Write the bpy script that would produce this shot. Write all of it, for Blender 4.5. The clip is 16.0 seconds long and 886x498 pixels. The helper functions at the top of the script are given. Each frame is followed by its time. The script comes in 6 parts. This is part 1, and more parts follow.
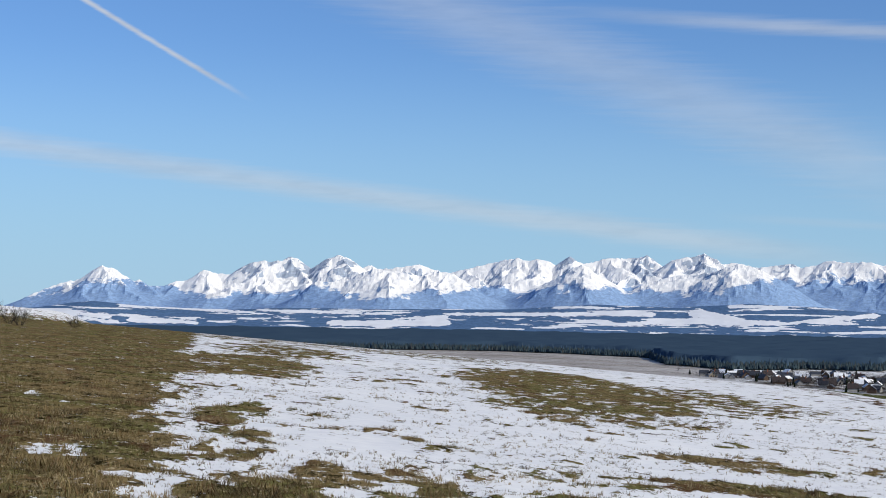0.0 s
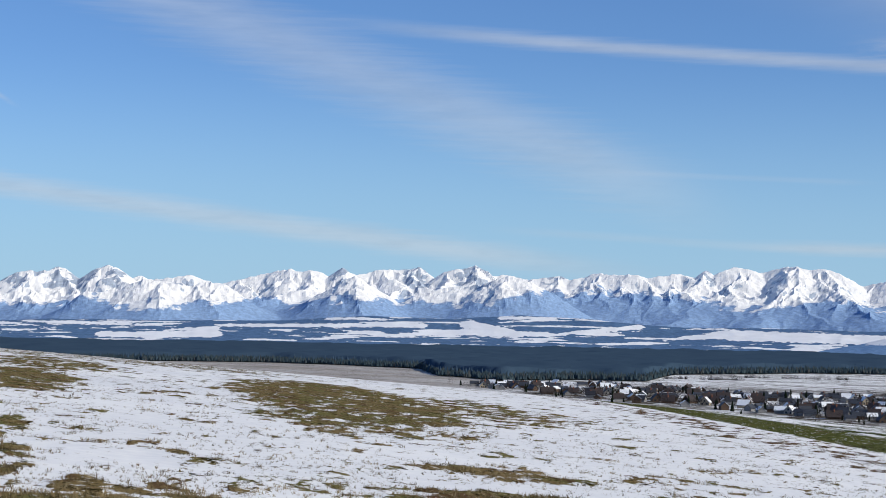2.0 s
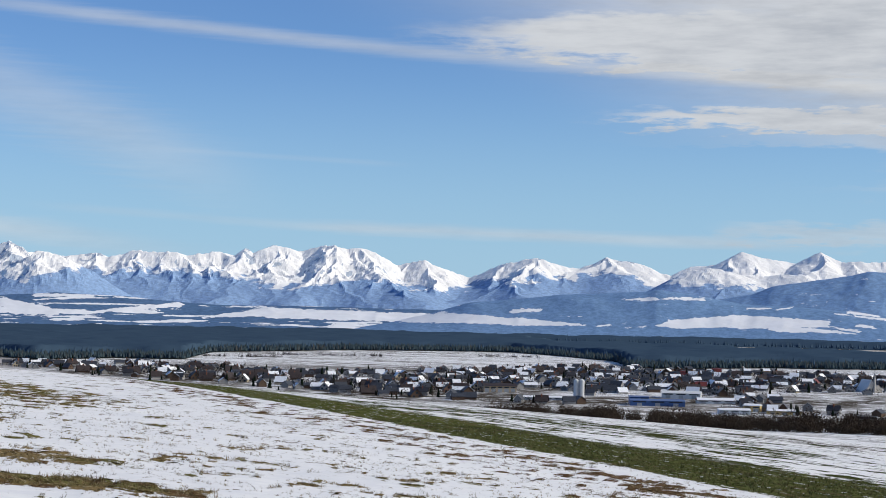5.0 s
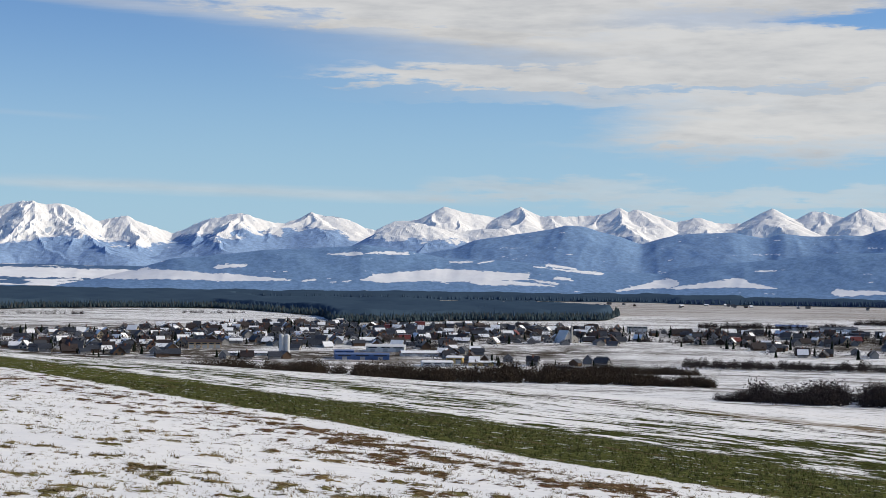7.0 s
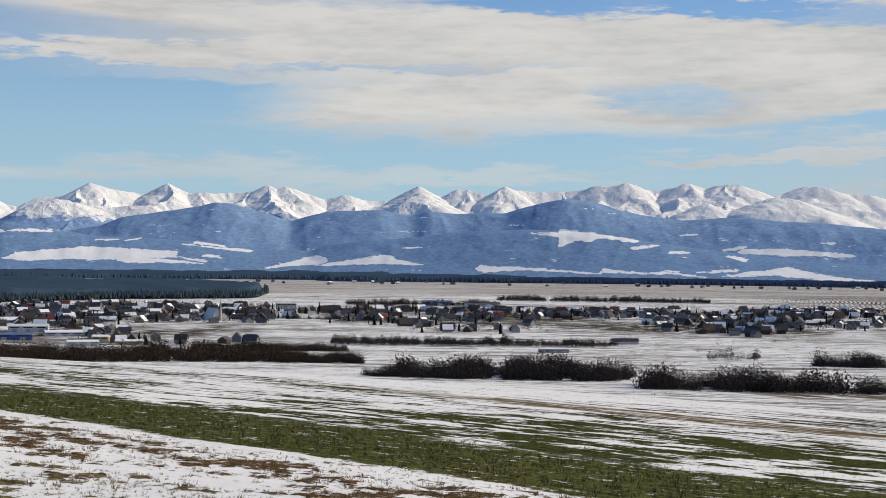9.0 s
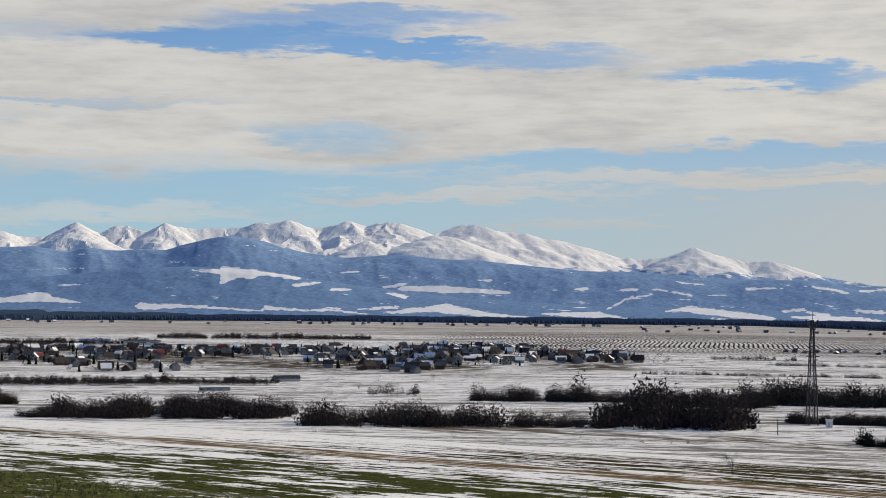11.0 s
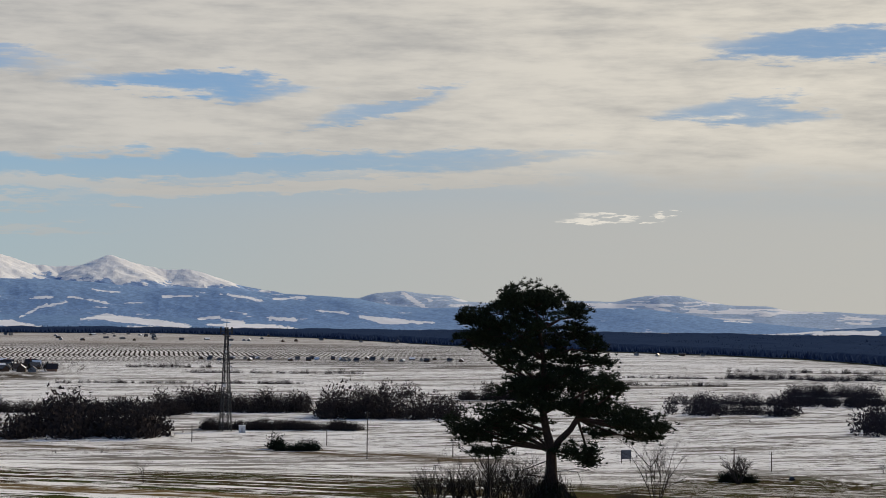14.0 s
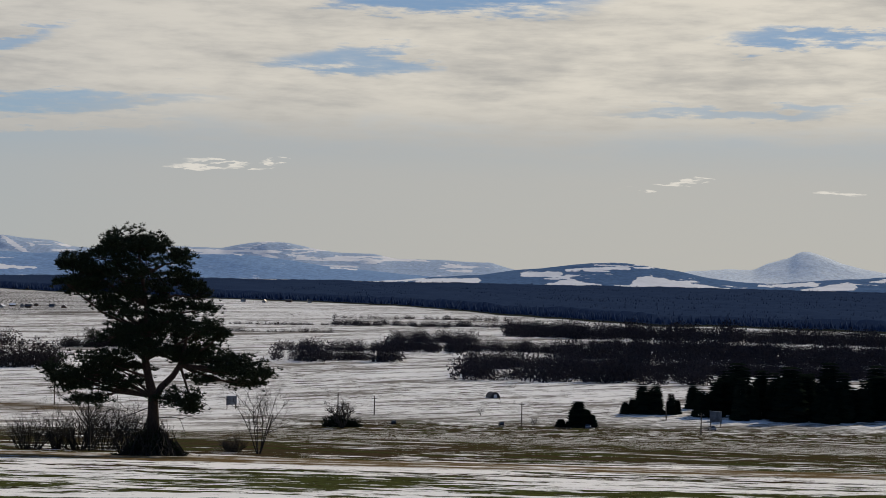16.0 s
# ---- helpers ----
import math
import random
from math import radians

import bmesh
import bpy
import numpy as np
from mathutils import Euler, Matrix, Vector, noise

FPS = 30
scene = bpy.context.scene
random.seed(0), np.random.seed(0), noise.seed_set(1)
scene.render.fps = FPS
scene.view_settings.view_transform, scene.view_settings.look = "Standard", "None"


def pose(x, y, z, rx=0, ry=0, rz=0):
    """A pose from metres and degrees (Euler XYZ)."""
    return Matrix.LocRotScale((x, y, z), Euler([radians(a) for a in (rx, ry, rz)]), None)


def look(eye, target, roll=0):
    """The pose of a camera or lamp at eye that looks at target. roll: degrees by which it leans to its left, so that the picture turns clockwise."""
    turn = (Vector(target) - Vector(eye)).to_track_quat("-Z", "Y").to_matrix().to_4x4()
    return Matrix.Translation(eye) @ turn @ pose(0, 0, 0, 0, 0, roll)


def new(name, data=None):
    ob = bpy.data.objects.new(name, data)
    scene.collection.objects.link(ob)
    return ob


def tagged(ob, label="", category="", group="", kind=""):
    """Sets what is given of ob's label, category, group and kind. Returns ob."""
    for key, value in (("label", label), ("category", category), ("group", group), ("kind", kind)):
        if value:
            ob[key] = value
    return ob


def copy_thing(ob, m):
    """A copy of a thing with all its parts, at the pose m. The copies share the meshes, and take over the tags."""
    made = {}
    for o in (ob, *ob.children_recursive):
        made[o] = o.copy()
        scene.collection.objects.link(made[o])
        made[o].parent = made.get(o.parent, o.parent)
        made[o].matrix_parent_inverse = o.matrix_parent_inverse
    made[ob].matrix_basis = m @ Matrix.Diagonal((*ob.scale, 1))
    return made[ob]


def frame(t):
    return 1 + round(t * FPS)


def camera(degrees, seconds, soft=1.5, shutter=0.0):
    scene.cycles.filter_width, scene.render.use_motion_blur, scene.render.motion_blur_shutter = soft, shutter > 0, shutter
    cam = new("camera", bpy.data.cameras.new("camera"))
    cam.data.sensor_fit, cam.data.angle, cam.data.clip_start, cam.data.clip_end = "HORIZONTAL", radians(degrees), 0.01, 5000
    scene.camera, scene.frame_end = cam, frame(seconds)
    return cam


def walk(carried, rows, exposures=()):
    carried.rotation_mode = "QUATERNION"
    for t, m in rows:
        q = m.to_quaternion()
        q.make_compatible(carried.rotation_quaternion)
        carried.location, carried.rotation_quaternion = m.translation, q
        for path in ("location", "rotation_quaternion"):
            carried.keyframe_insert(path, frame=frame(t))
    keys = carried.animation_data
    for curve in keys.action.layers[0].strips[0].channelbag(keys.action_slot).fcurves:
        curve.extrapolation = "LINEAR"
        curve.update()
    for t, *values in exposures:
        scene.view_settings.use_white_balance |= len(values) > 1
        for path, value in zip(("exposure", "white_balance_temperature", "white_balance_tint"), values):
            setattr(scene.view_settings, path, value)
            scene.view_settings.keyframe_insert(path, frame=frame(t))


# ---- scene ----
cam = camera(28.83, 16.0, 0.8)
# seconds, place of the eye, turn in degrees: a phone turned at arm's length
ROWS = [
    (0.0, -0.000, -0.000, 1.600, 91.811, -0.955, -0.005),
    (0.5, 0.020, -0.000, 1.600, 92.046, -0.959, -1.975),
    (1.0, 0.039, -0.001, 1.600, 92.167, -0.985, -3.718),
    (1.5, 0.056, -0.003, 1.600, 92.241, -1.056, -5.442),
    (2.0, 0.078, -0.005, 1.600, 92.311, -1.036, -7.548),
    (2.5, 0.103, -0.009, 1.600, 92.301, -0.915, -9.956),
    (3.0, 0.133, -0.015, 1.600, 92.209, -0.676, -12.799),
    (3.5, 0.163, -0.023, 1.600, 92.078, -0.527, -15.788),
    (4.0, 0.180, -0.028, 1.600, 91.974, -0.631, -17.515),
    (4.5, 0.203, -0.035, 1.600, 91.994, -0.733, -19.774),
    (5.0, 0.232, -0.047, 1.600, 91.852, -1.136, -22.764),
    (5.2, 0.247, -0.053, 1.600, 91.699, -1.284, -24.305),
    (7.3, 0.338, -0.104, 1.600, 90.444, -0.590, -34.276),
    (7.5, 0.350, -0.113, 1.600, 90.415, -0.566, -35.708),
    (8.0, 0.381, -0.136, 1.600, 90.097, -0.615, -39.388),
    (8.2, 0.389, -0.143, 1.600, 89.961, -0.574, -40.392),
    (10.3, 0.467, -0.223, 1.600, 90.748, -0.495, -51.056),
    (10.5, 0.474, -0.233, 1.600, 90.906, -0.408, -52.253),
    (11.0, 0.494, -0.259, 1.600, 91.220, -0.546, -55.372),
    (11.5, 0.512, -0.287, 1.600, 91.381, -0.577, -58.609),
    (12.0, 0.528, -0.316, 1.600, 91.391, -0.714, -61.748),
    (12.5, 0.544, -0.347, 1.600, 91.455, -0.775, -65.044),
    (13.0, 0.559, -0.382, 1.600, 91.595, -0.696, -68.673),
    (13.5, 0.570, -0.412, 1.600, 91.699, -0.585, -71.740),
    (14.0, 0.578, -0.440, 1.600, 91.676, -0.654, -74.586),
    (14.5, 0.585, -0.466, 1.600, 91.459, -0.722, -77.144),
    (15.0, 0.591, -0.494, 1.600, 91.226, -0.910, -79.828),
    (15.5, 0.597, -0.537, 1.600, 90.813, -1.165, -83.975),
    (16.0, 0.599, -0.575, 1.600, 90.096, -1.171, -87.569),
]
# stops, kelvin and tint of the phone as it turns towards the sun
EXPOSURES = [(0.0, -0.14, 6000, 10), (5.0, -0.10, 6150, 10), (8.0, -0.08, 6650, 10), (11.0, -0.16, 6850, 10), (14.5, -0.38, 7000, 10), (16.0, -0.44, 6900, 10)]
walk(cam, [(t, pose(x, y, z, rx, ry, rz)) for t, x, y, z, rx, ry, rz in ROWS], EXPOSURES)

# ---- shared tools ----
RNG = np.random.default_rng(7)


def rad(a):
    return a * math.pi / 180.0


def polar(az, r):
    """Plan place at a bearing (degrees, from +y to +x) and a distance."""
    return r * math.sin(rad(az)), r * math.cos(rad(az))


def smooth(a, b, v):
    s = np.clip((v - a) / (b - a), 0.0, 1.0)
    return s * s * (3 - 2 * s)


def _hash(ix, iy, seed):
    h = (ix * 374761393 + iy * 668265263 + seed * 974634541) & 0xFFFFFFFF
    h = ((h ^ (h >> 13)) * 1274126177) & 0xFFFFFFFF
    return ((h ^ (h >> 16)) & 0xFFFF) / 65535.0


def vnoise(x, y, seed=0):
    """Value noise 0..1 on arrays."""
    x, y = np.asarray(x, float), np.asarray(y, float)
    fx, fy = np.floor(x), np.floor(y)
    ix, iy = fx.astype(np.int64), fy.astype(np.int64)
    u, v = x - fx, y - fy
    u, v = u * u * u * (u * (6 * u - 15) + 10), v * v * v * (v * (6 * v - 15) + 10)
    a, b = _hash(ix, iy, seed), _hash(ix + 1, iy, seed)
    c, d = _hash(ix, iy + 1, seed), _hash(ix + 1, iy + 1, seed)
    return (a * (1 - u) + b * u) * (1 - v) + (c * (1 - u) + d * u) * v


def fbm(x, y, seed=0, octaves=4, gain=0.5):
    s, amp, tot, f = 0.0, 1.0, 0.0, 1.0
    for o in range(octaves):
        s = s + amp * vnoise(x * f + 17.3 * o, y * f - 9.1 * o, seed + o)
        tot += amp
        amp *= gain
        f *= 2.03
    return s / tot


def ridged(x, y, seed=0, octaves=5, gain=0.5):
    s, amp, tot, f = 0.0, 1.0, 0.0, 1.0
    for o in range(octaves):
        n = 1 - np.abs(2 * vnoise(x * f + 31.7 * o, y * f + 5.3 * o, seed + o) - 1)
        s = s + amp * n * n
        tot += amp
        amp *= gain
        f *= 2.1
    return s / tot


def facets(x, y, seed=0, octaves=1, gain=0.5):
    """Noise of flat slopes with sharp edges between them."""
    s, amp, tot, f = 0.0, 1.0, 0.0, 1.0
    for o in range(octaves):
        xx, yy = np.asarray(x, float) * f + 11.7 * o, np.asarray(y, float) * f - 6.3 * o
        fx, fy = np.floor(xx), np.floor(yy)
        ix, iy = fx.astype(np.int64), fy.astype(np.int64)
        u, v = xx - fx, yy - fy
        a, b = _hash(ix, iy, seed + o), _hash(ix + 1, iy, seed + o)
        c, d = _hash(ix, iy + 1, seed + o), _hash(ix + 1, iy + 1, seed + o)
        s = s + amp * np.where(u + v < 1, a + (b - a) * u + (c - a) * v, d + (c - d) * (1 - u) + (b - d) * (1 - v))
        tot += amp
        amp *= gain
        f *= 2.3
    return s / tot


def grid_mesh(name, X, Y, Z, attributes=None):
    """A mesh over a grid of places, with point attributes."""
    n, m = X.shape
    me = bpy.data.meshes.new(name)
    me.vertices.add(n * m)
    me.vertices.foreach_set("co", np.stack([X, Y, Z], -1).astype(np.float32).ravel())
    i = np.arange(n * m).reshape(n, m)
    q = np.stack([i[:-1, :-1], i[1:, :-1], i[1:, 1:], i[:-1, 1:]], -1).reshape(-1, 4)
    me.loops.add(q.size)
    me.loops.foreach_set("vertex_index", q.ravel().astype(np.int32))
    me.polygons.add(len(q))
    me.polygons.foreach_set("loop_start", np.arange(0, q.size, 4, dtype=np.int32))
    me.polygons.foreach_set("use_smooth", np.ones(len(q), dtype=bool))
    me.update(calc_edges=True)
    for key, val in (attributes or {}).items():
        at = me.attributes.new(key, "FLOAT", "POINT")
        at.data.foreach_set("value", np.clip(val, 0, 1).astype(np.float32).ravel())
    return me


def tri_mesh(name, V, T, smooth_faces=False):
    """A mesh from arrays of places and triangles."""
    me = bpy.data.meshes.new(name)
    me.vertices.add(len(V))
    me.vertices.foreach_set("co", np.asarray(V, np.float32).ravel())
    T = np.asarray(T, np.int32)
    me.loops.add(T.size)
    me.loops.foreach_set("vertex_index", T.ravel())
    me.polygons.add(len(T))
    me.polygons.foreach_set("loop_start", np.arange(0, T.size, 3, dtype=np.int32))
    me.polygons.foreach_set("use_smooth", np.full(len(T), smooth_faces, dtype=bool))
    me.update(calc_edges=True)
    return me


def scatter_mesh(name, V, T, places, sizes, turns, tall=None):
    """One mesh of many copies of a small form, each moved, turned and sized."""
    V, T = np.asarray(V, float), np.asarray(T, int)
    places, sizes, turns = np.asarray(places, float), np.asarray(sizes, float), np.asarray(turns, float)
    tall = np.ones(len(places)) if tall is None else np.asarray(tall, float)
    c, s = np.cos(turns)[:, None], np.sin(turns)[:, None]
    x = (V[None, :, 0] * c - V[None, :, 1] * s) * sizes[:, None] + places[:, None, 0]
    y = (V[None, :, 0] * s + V[None, :, 1] * c) * sizes[:, None] + places[:, None, 1]
    z = V[None, :, 2] * (sizes * tall)[:, None] + places[:, None, 2]
    allv = np.stack([x, y, z], -1).reshape(-1, 3)
    allt = (T[None] + (np.arange(len(places)) * len(V))[:, None, None]).reshape(-1, 3)
    return allv, allt


# ---- the lie of the land ----
PLAIN = -60.0


def hill(x, y):
    return (-0.0986 * x - 0.0158 * y - 3.08e-5 * y * y * (y > 0) - 1.49e-5 * x * x
            + 2.27e-4 * x * y / (1 + (x * x + y * y) / 220.7 ** 2))


def ground_z(x, y):
    """Height of the ground: a hillside that falls to a wide plain."""
    x, y = np.asarray(x, float), np.asarray(y, float)
    h = hill(x, y)
    return 6.0 * np.logaddexp(h / 6.0, PLAIN / 6.0)


def z_at(x, y):
    return float(ground_z(x, y))


# ---- node tools ----
class Nodes:
    """Short words for building a node tree."""

    def __init__(self, tree):
        self.t = tree
        tree.nodes.clear()

    def put(self, kind, **props):
        n = self.t.nodes.new(kind)
        for k, v in props.items():
            if k == "op":
                n.operation = v
            elif k == "blend":
                n.blend_type = v
            elif k == "data":
                n.data_type = v
        return n

    def link(self, a, b):
        if hasattr(a, "links"):
            self.t.links.new(a, b)
        else:
            b.default_value = a

    def math(self, op, a, b=0.0, clamp=False):
        n = self.put("ShaderNodeMath", op=op)
        n.use_clamp = clamp
        self.link(a, n.inputs[0])
        self.link(b, n.inputs[1])
        return n.outputs[0]

    def add(self, a, b):
        return self.math("ADD", a, b)

    def sub(self, a, b):
        return self.math("SUBTRACT", a, b)

    def mul(self, a, b):
        return self.math("MULTIPLY", a, b)

    def step(self, a, b, v):
        n = self.put("ShaderNodeMapRange")
        n.interpolation_type = "SMOOTHSTEP"
        self.link(v, n.inputs["Value"])
        self.link(a, n.inputs["From Min"])
        self.link(b, n.inputs["From Max"])
        return n.outputs[0]

    def mix(self, f, a, b):
        n = self.put("ShaderNodeMix", data="RGBA")
        self.link(f, n.inputs[0])
        self.link(a if hasattr(a, "links") else (*a, 1), n.inputs[6])
        self.link(b if hasattr(b, "links") else (*b, 1), n.inputs[7])
        return n.outputs[2]

    def vec(self, x, y, z=0.0):
        n = self.put("ShaderNodeCombineXYZ")
        for i, v in enumerate((x, y, z)):
            self.link(v, n.inputs[i])
        return n.outputs[0]

    def split(self, v):
        n = self.put("ShaderNodeSeparateXYZ")
        self.link(v, n.inputs[0])
        return n.outputs

    def scaled(self, v, s):
        n = self.put("ShaderNodeVectorMath", op="MULTIPLY")
        self.link(v, n.inputs[0])
        n.inputs[1].default_value = s if hasattr(s, "__len__") else (s, s, s)
        return n.outputs[0]

    def noise(self, v, scale=1.0, detail=3.0, rough=0.55, warp=0.0):
        n = self.put("ShaderNodeTexNoise")
        self.link(v, n.inputs["Vector"])
        n.inputs["Scale"].default_value = scale
        n.inputs["Detail"].default_value = detail
        n.inputs["Roughness"].default_value = rough
        n.inputs["Distortion"].default_value = warp
        return n.outputs["Fac"]

    def position(self):
        return self.put("ShaderNodeNewGeometry").outputs["Position"]

    def attribute(self, name):
        n = self.put("ShaderNodeAttribute")
        n.attribute_name = name
        return n.outputs["Fac"]

    def surface(self, colour, rough=0.8, bump=None, strength=0.3, distance=0.05, metal=0.0, specular=0.3):
        p = self.put("ShaderNodeBsdfPrincipled")
        self.link(colour if hasattr(colour, "links") else (*colour, 1), p.inputs["Base Color"])
        self.link(rough, p.inputs["Roughness"])
        p.inputs["Metallic"].default_value = metal
        p.inputs["Specular IOR Level"].default_value = specular
        if bump is not None:
            b = self.put("ShaderNodeBump")
            b.inputs["Strength"].default_value = strength
            b.inputs["Distance"].default_value = distance
            self.link(bump, b.inputs["Height"])
            self.t.links.new(b.outputs[0], p.inputs["Normal"])
        o = self.put("ShaderNodeOutputMaterial")
        self.t.links.new(p.outputs[0], o.inputs[0])
        return p


def material(name):
    m = bpy.data.materials.new(name)
    m.use_nodes = True
    return m, Nodes(m.node_tree)


def plain_material(name, colour, rough=0.7, scale=3.0, spread=0.25, metal=0.0, bump=0.15, specular=0.3):
    """Paint, plaster, wood or metal with stains and grain."""
    m, n = material(name)
    p = n.position()
    big, fine = n.noise(p, scale, 3.0), n.noise(p, scale * 9, 2.0)
    f = n.add(n.mul(big, 0.6), n.mul(fine, 0.4))
    dark = [c * (1 - spread) for c in colour]
    lite = [min(1.0, c * (1 + spread)) for c in colour]
    n.surface(n.mix(n.step(0.3, 0.7, f), dark, lite), rough, fine, bump, 0.02, metal, specular)
    return m


def varied_material(name, colours, rough=0.85, specular=0.2):
    """A material whose colour differs from piece to piece of one mesh."""
    m, n = material(name)
    g = n.put("ShaderNodeNewGeometry")
    r = g.outputs["Random Per Island"]
    ramp = n.put("ShaderNodeValToRGB")
    els = ramp.color_ramp.elements
    while len(els) < len(colours):
        els.new(0.5)
    for i, c in enumerate(colours):
        els[i].position = i / (len(colours) - 1)
        els[i].color = (*c, 1)
    n.link(r, ramp.inputs[0])
    n.surface(ramp.outputs[0], rough, specular=specular)
    return m


def part(name, bm, mat, parent=None, label=""):
    """Links a bmesh, or a ready mesh, as one object, under a thing or a part."""
    if isinstance(bm, bmesh.types.BMesh):
        me = bpy.data.meshes.new(name)
        bm.to_mesh(me)
        bm.free()
    else:
        me = bm
    if mat is not None:
        me.materials.clear()
        me.materials.append(mat)
    ob = new(name, me)
    if parent is not None:
        ob.parent = parent
    if label:
        tagged(ob, label)
    return ob

# ---- sky, sun ----
SUN_BEARING, SUN_HEIGHT = 120.0, 30.0
sun_way = Vector((math.sin(rad(SUN_BEARING)) * math.cos(rad(SUN_HEIGHT)), math.cos(rad(SUN_BEARING)) * math.cos(rad(SUN_HEIGHT)), math.sin(rad(SUN_HEIGHT))))
sun_data = bpy.data.lights.new("sun", "SUN")
sun_data.energy, sun_data.angle, sun_data.color = 4.1, rad(0.6), (1.0, 0.89, 0.72)
sun = new("sun", sun_data)
sun.matrix_world = look(sun_way * 100, (0, 0, 0))

world = bpy.data.worlds.new("winter_sky")
scene.world = world
world.use_nodes = True
w = Nodes(world.node_tree)
sky = w.put("ShaderNodeTexSky")
sky.sky_type, sky.sun_disc = "NISHITA", False
sky.sun_elevation, sky.sun_rotation = rad(SUN_HEIGHT), rad(SUN_BEARING)
sky.altitude, sky.air_density, sky.dust_density, sky.ozone_density = 700, 1.0, 0.0, 2.0
way = w.put("ShaderNodeTexCoord").outputs["Generated"]
wx, wy, wz = w.split(way)
BEAR = w.mul(w.math("ARCTAN2", wx, wy), 57.29578)
RISE = w.mul(w.math("ARCSINE", wz), 57.29578)
drift = w.noise(w.vec(w.mul(BEAR, 0.16), w.mul(RISE, 0.75)), 1.0, 4.0, 0.6)
ragged = w.noise(w.vec(w.mul(BEAR, 0.55), w.mul(RISE, 3.2), 4.0), 1.0, 4.0, 0.62)
fibre = w.noise(w.vec(w.add(w.mul(BEAR, 0.35), w.mul(RISE, 0.5)), w.mul(RISE, 7.0), 9.0), 1.0, 3.0, 0.6)
wisp = w.noise(w.vec(w.add(w.mul(BEAR, 1.4), w.mul(RISE, 1.0)), w.mul(RISE, 8.0), 6.0), 1.0, 4.0, 0.62)
RISE_W = w.add(RISE, w.add(w.mul(w.sub(drift, 0.5), 1.5), w.add(w.mul(w.sub(ragged, 0.5), 1.1), w.mul(w.sub(wisp, 0.5), 0.35))))
BEAR_W = w.add(BEAR, w.mul(w.sub(ragged, 0.5), 5.0))


def bank(a, e, ra, re, lean=0.0, hard=0.9):
    """A soft oval of cloud, or of clear sky: bearing, height, half length, half depth, slope."""
    da = w.math("DIVIDE", w.sub(BEAR_W, a), ra)
    de = w.math("DIVIDE", w.sub(w.sub(RISE_W, e), w.mul(w.sub(BEAR, a), lean)), re)
    d = w.add(w.mul(da, da), w.mul(de, de))
    return w.step(1.15, 1.0 - hard, d)


def streak(a0, e0, a1, e1, half, fade):
    """A straight vapour trail between two places in the sky."""
    lean = (e1 - e0) / (a1 - a0)
    off = w.math("ABSOLUTE", w.sub(w.sub(RISE, e0), w.mul(w.sub(BEAR, a0), lean)))
    along = w.math("DIVIDE", w.sub(BEAR, a0), a1 - a0)
    wide = w.add(half, w.mul(w.sub(fibre, 0.5), half * 0.9))
    cut = w.mul(w.step(-0.25, 0.1, along), w.step(1.0, 0.75, along))
    return w.mul(w.mul(w.step(wide, 0.0, off), cut), fade)


def sum_of(items):
    total = items[0]
    for it in items[1:]:
        total = w.add(total, it)
    return total


# thin veils in the clear quarter
veils = sum_of([
    streak(-14.5, 11.05, -6.3, 6.5, 0.15, 0.75),
    streak(-24.0, 6.1, 17.0, 1.2, 0.62, 0.42),
    streak(-8.0, 12.6, 18.0, 3.2, 1.8, 0.30),
    streak(9.0, 9.35, 40.0, 7.0, 0.38, 0.42),
    streak(11.0, 2.9, 22.0, 2.3, 0.22, 0.14),
    streak(20.0, 2.5, 36.0, 2.1, 0.32, 0.40),
    streak(14.0, 4.9, 22.0, 4.6, 0.15, 0.10),
])
# cloud deck, ragged, thickening along the bearings towards the sun
deck = sum_of([
    w.mul(w.step(24.0, 47.0, w.add(BEAR, w.mul(w.sub(RISE, 6.0), 2.2))), w.step(3.0, 5.6, w.add(RISE, w.mul(w.sub(drift, 0.5), 2.4)))),
    w.mul(bank(34.0, 8.6, 13.0, 1.0, -0.03), 0.8),
    w.mul(bank(36.5, 6.3, 9.0, 0.45, 0.01), 0.8),
    w.mul(bank(42.0, 4.6, 7.0, 0.6, 0.0), 0.45),
    w.mul(bank(36.0, 2.6, 5.0, 0.5, 0.0), 0.45),
    w.mul(bank(56.0, 2.95, 7.0, 0.26, 0.01), 0.6),
    w.mul(bank(60.0, 2.25, 4.0, 0.2, 0.0), 0.45),
    w.mul(bank(70.0, 3.6, 9.0, 0.30, 0.06), 0.7),
    w.mul(bank(50.0, 4.2, 15.0, 0.8, 0.01), 0.42),
    w.mul(bank(44.0, 2.2, 9.0, 0.45, 0.02), 0.45),
    w.mul(bank(62.0, 3.5, 8.0, 0.30, 0.02), 0.5),
    w.mul(w.step(50.0, 84.0, BEAR), 0.36),
])
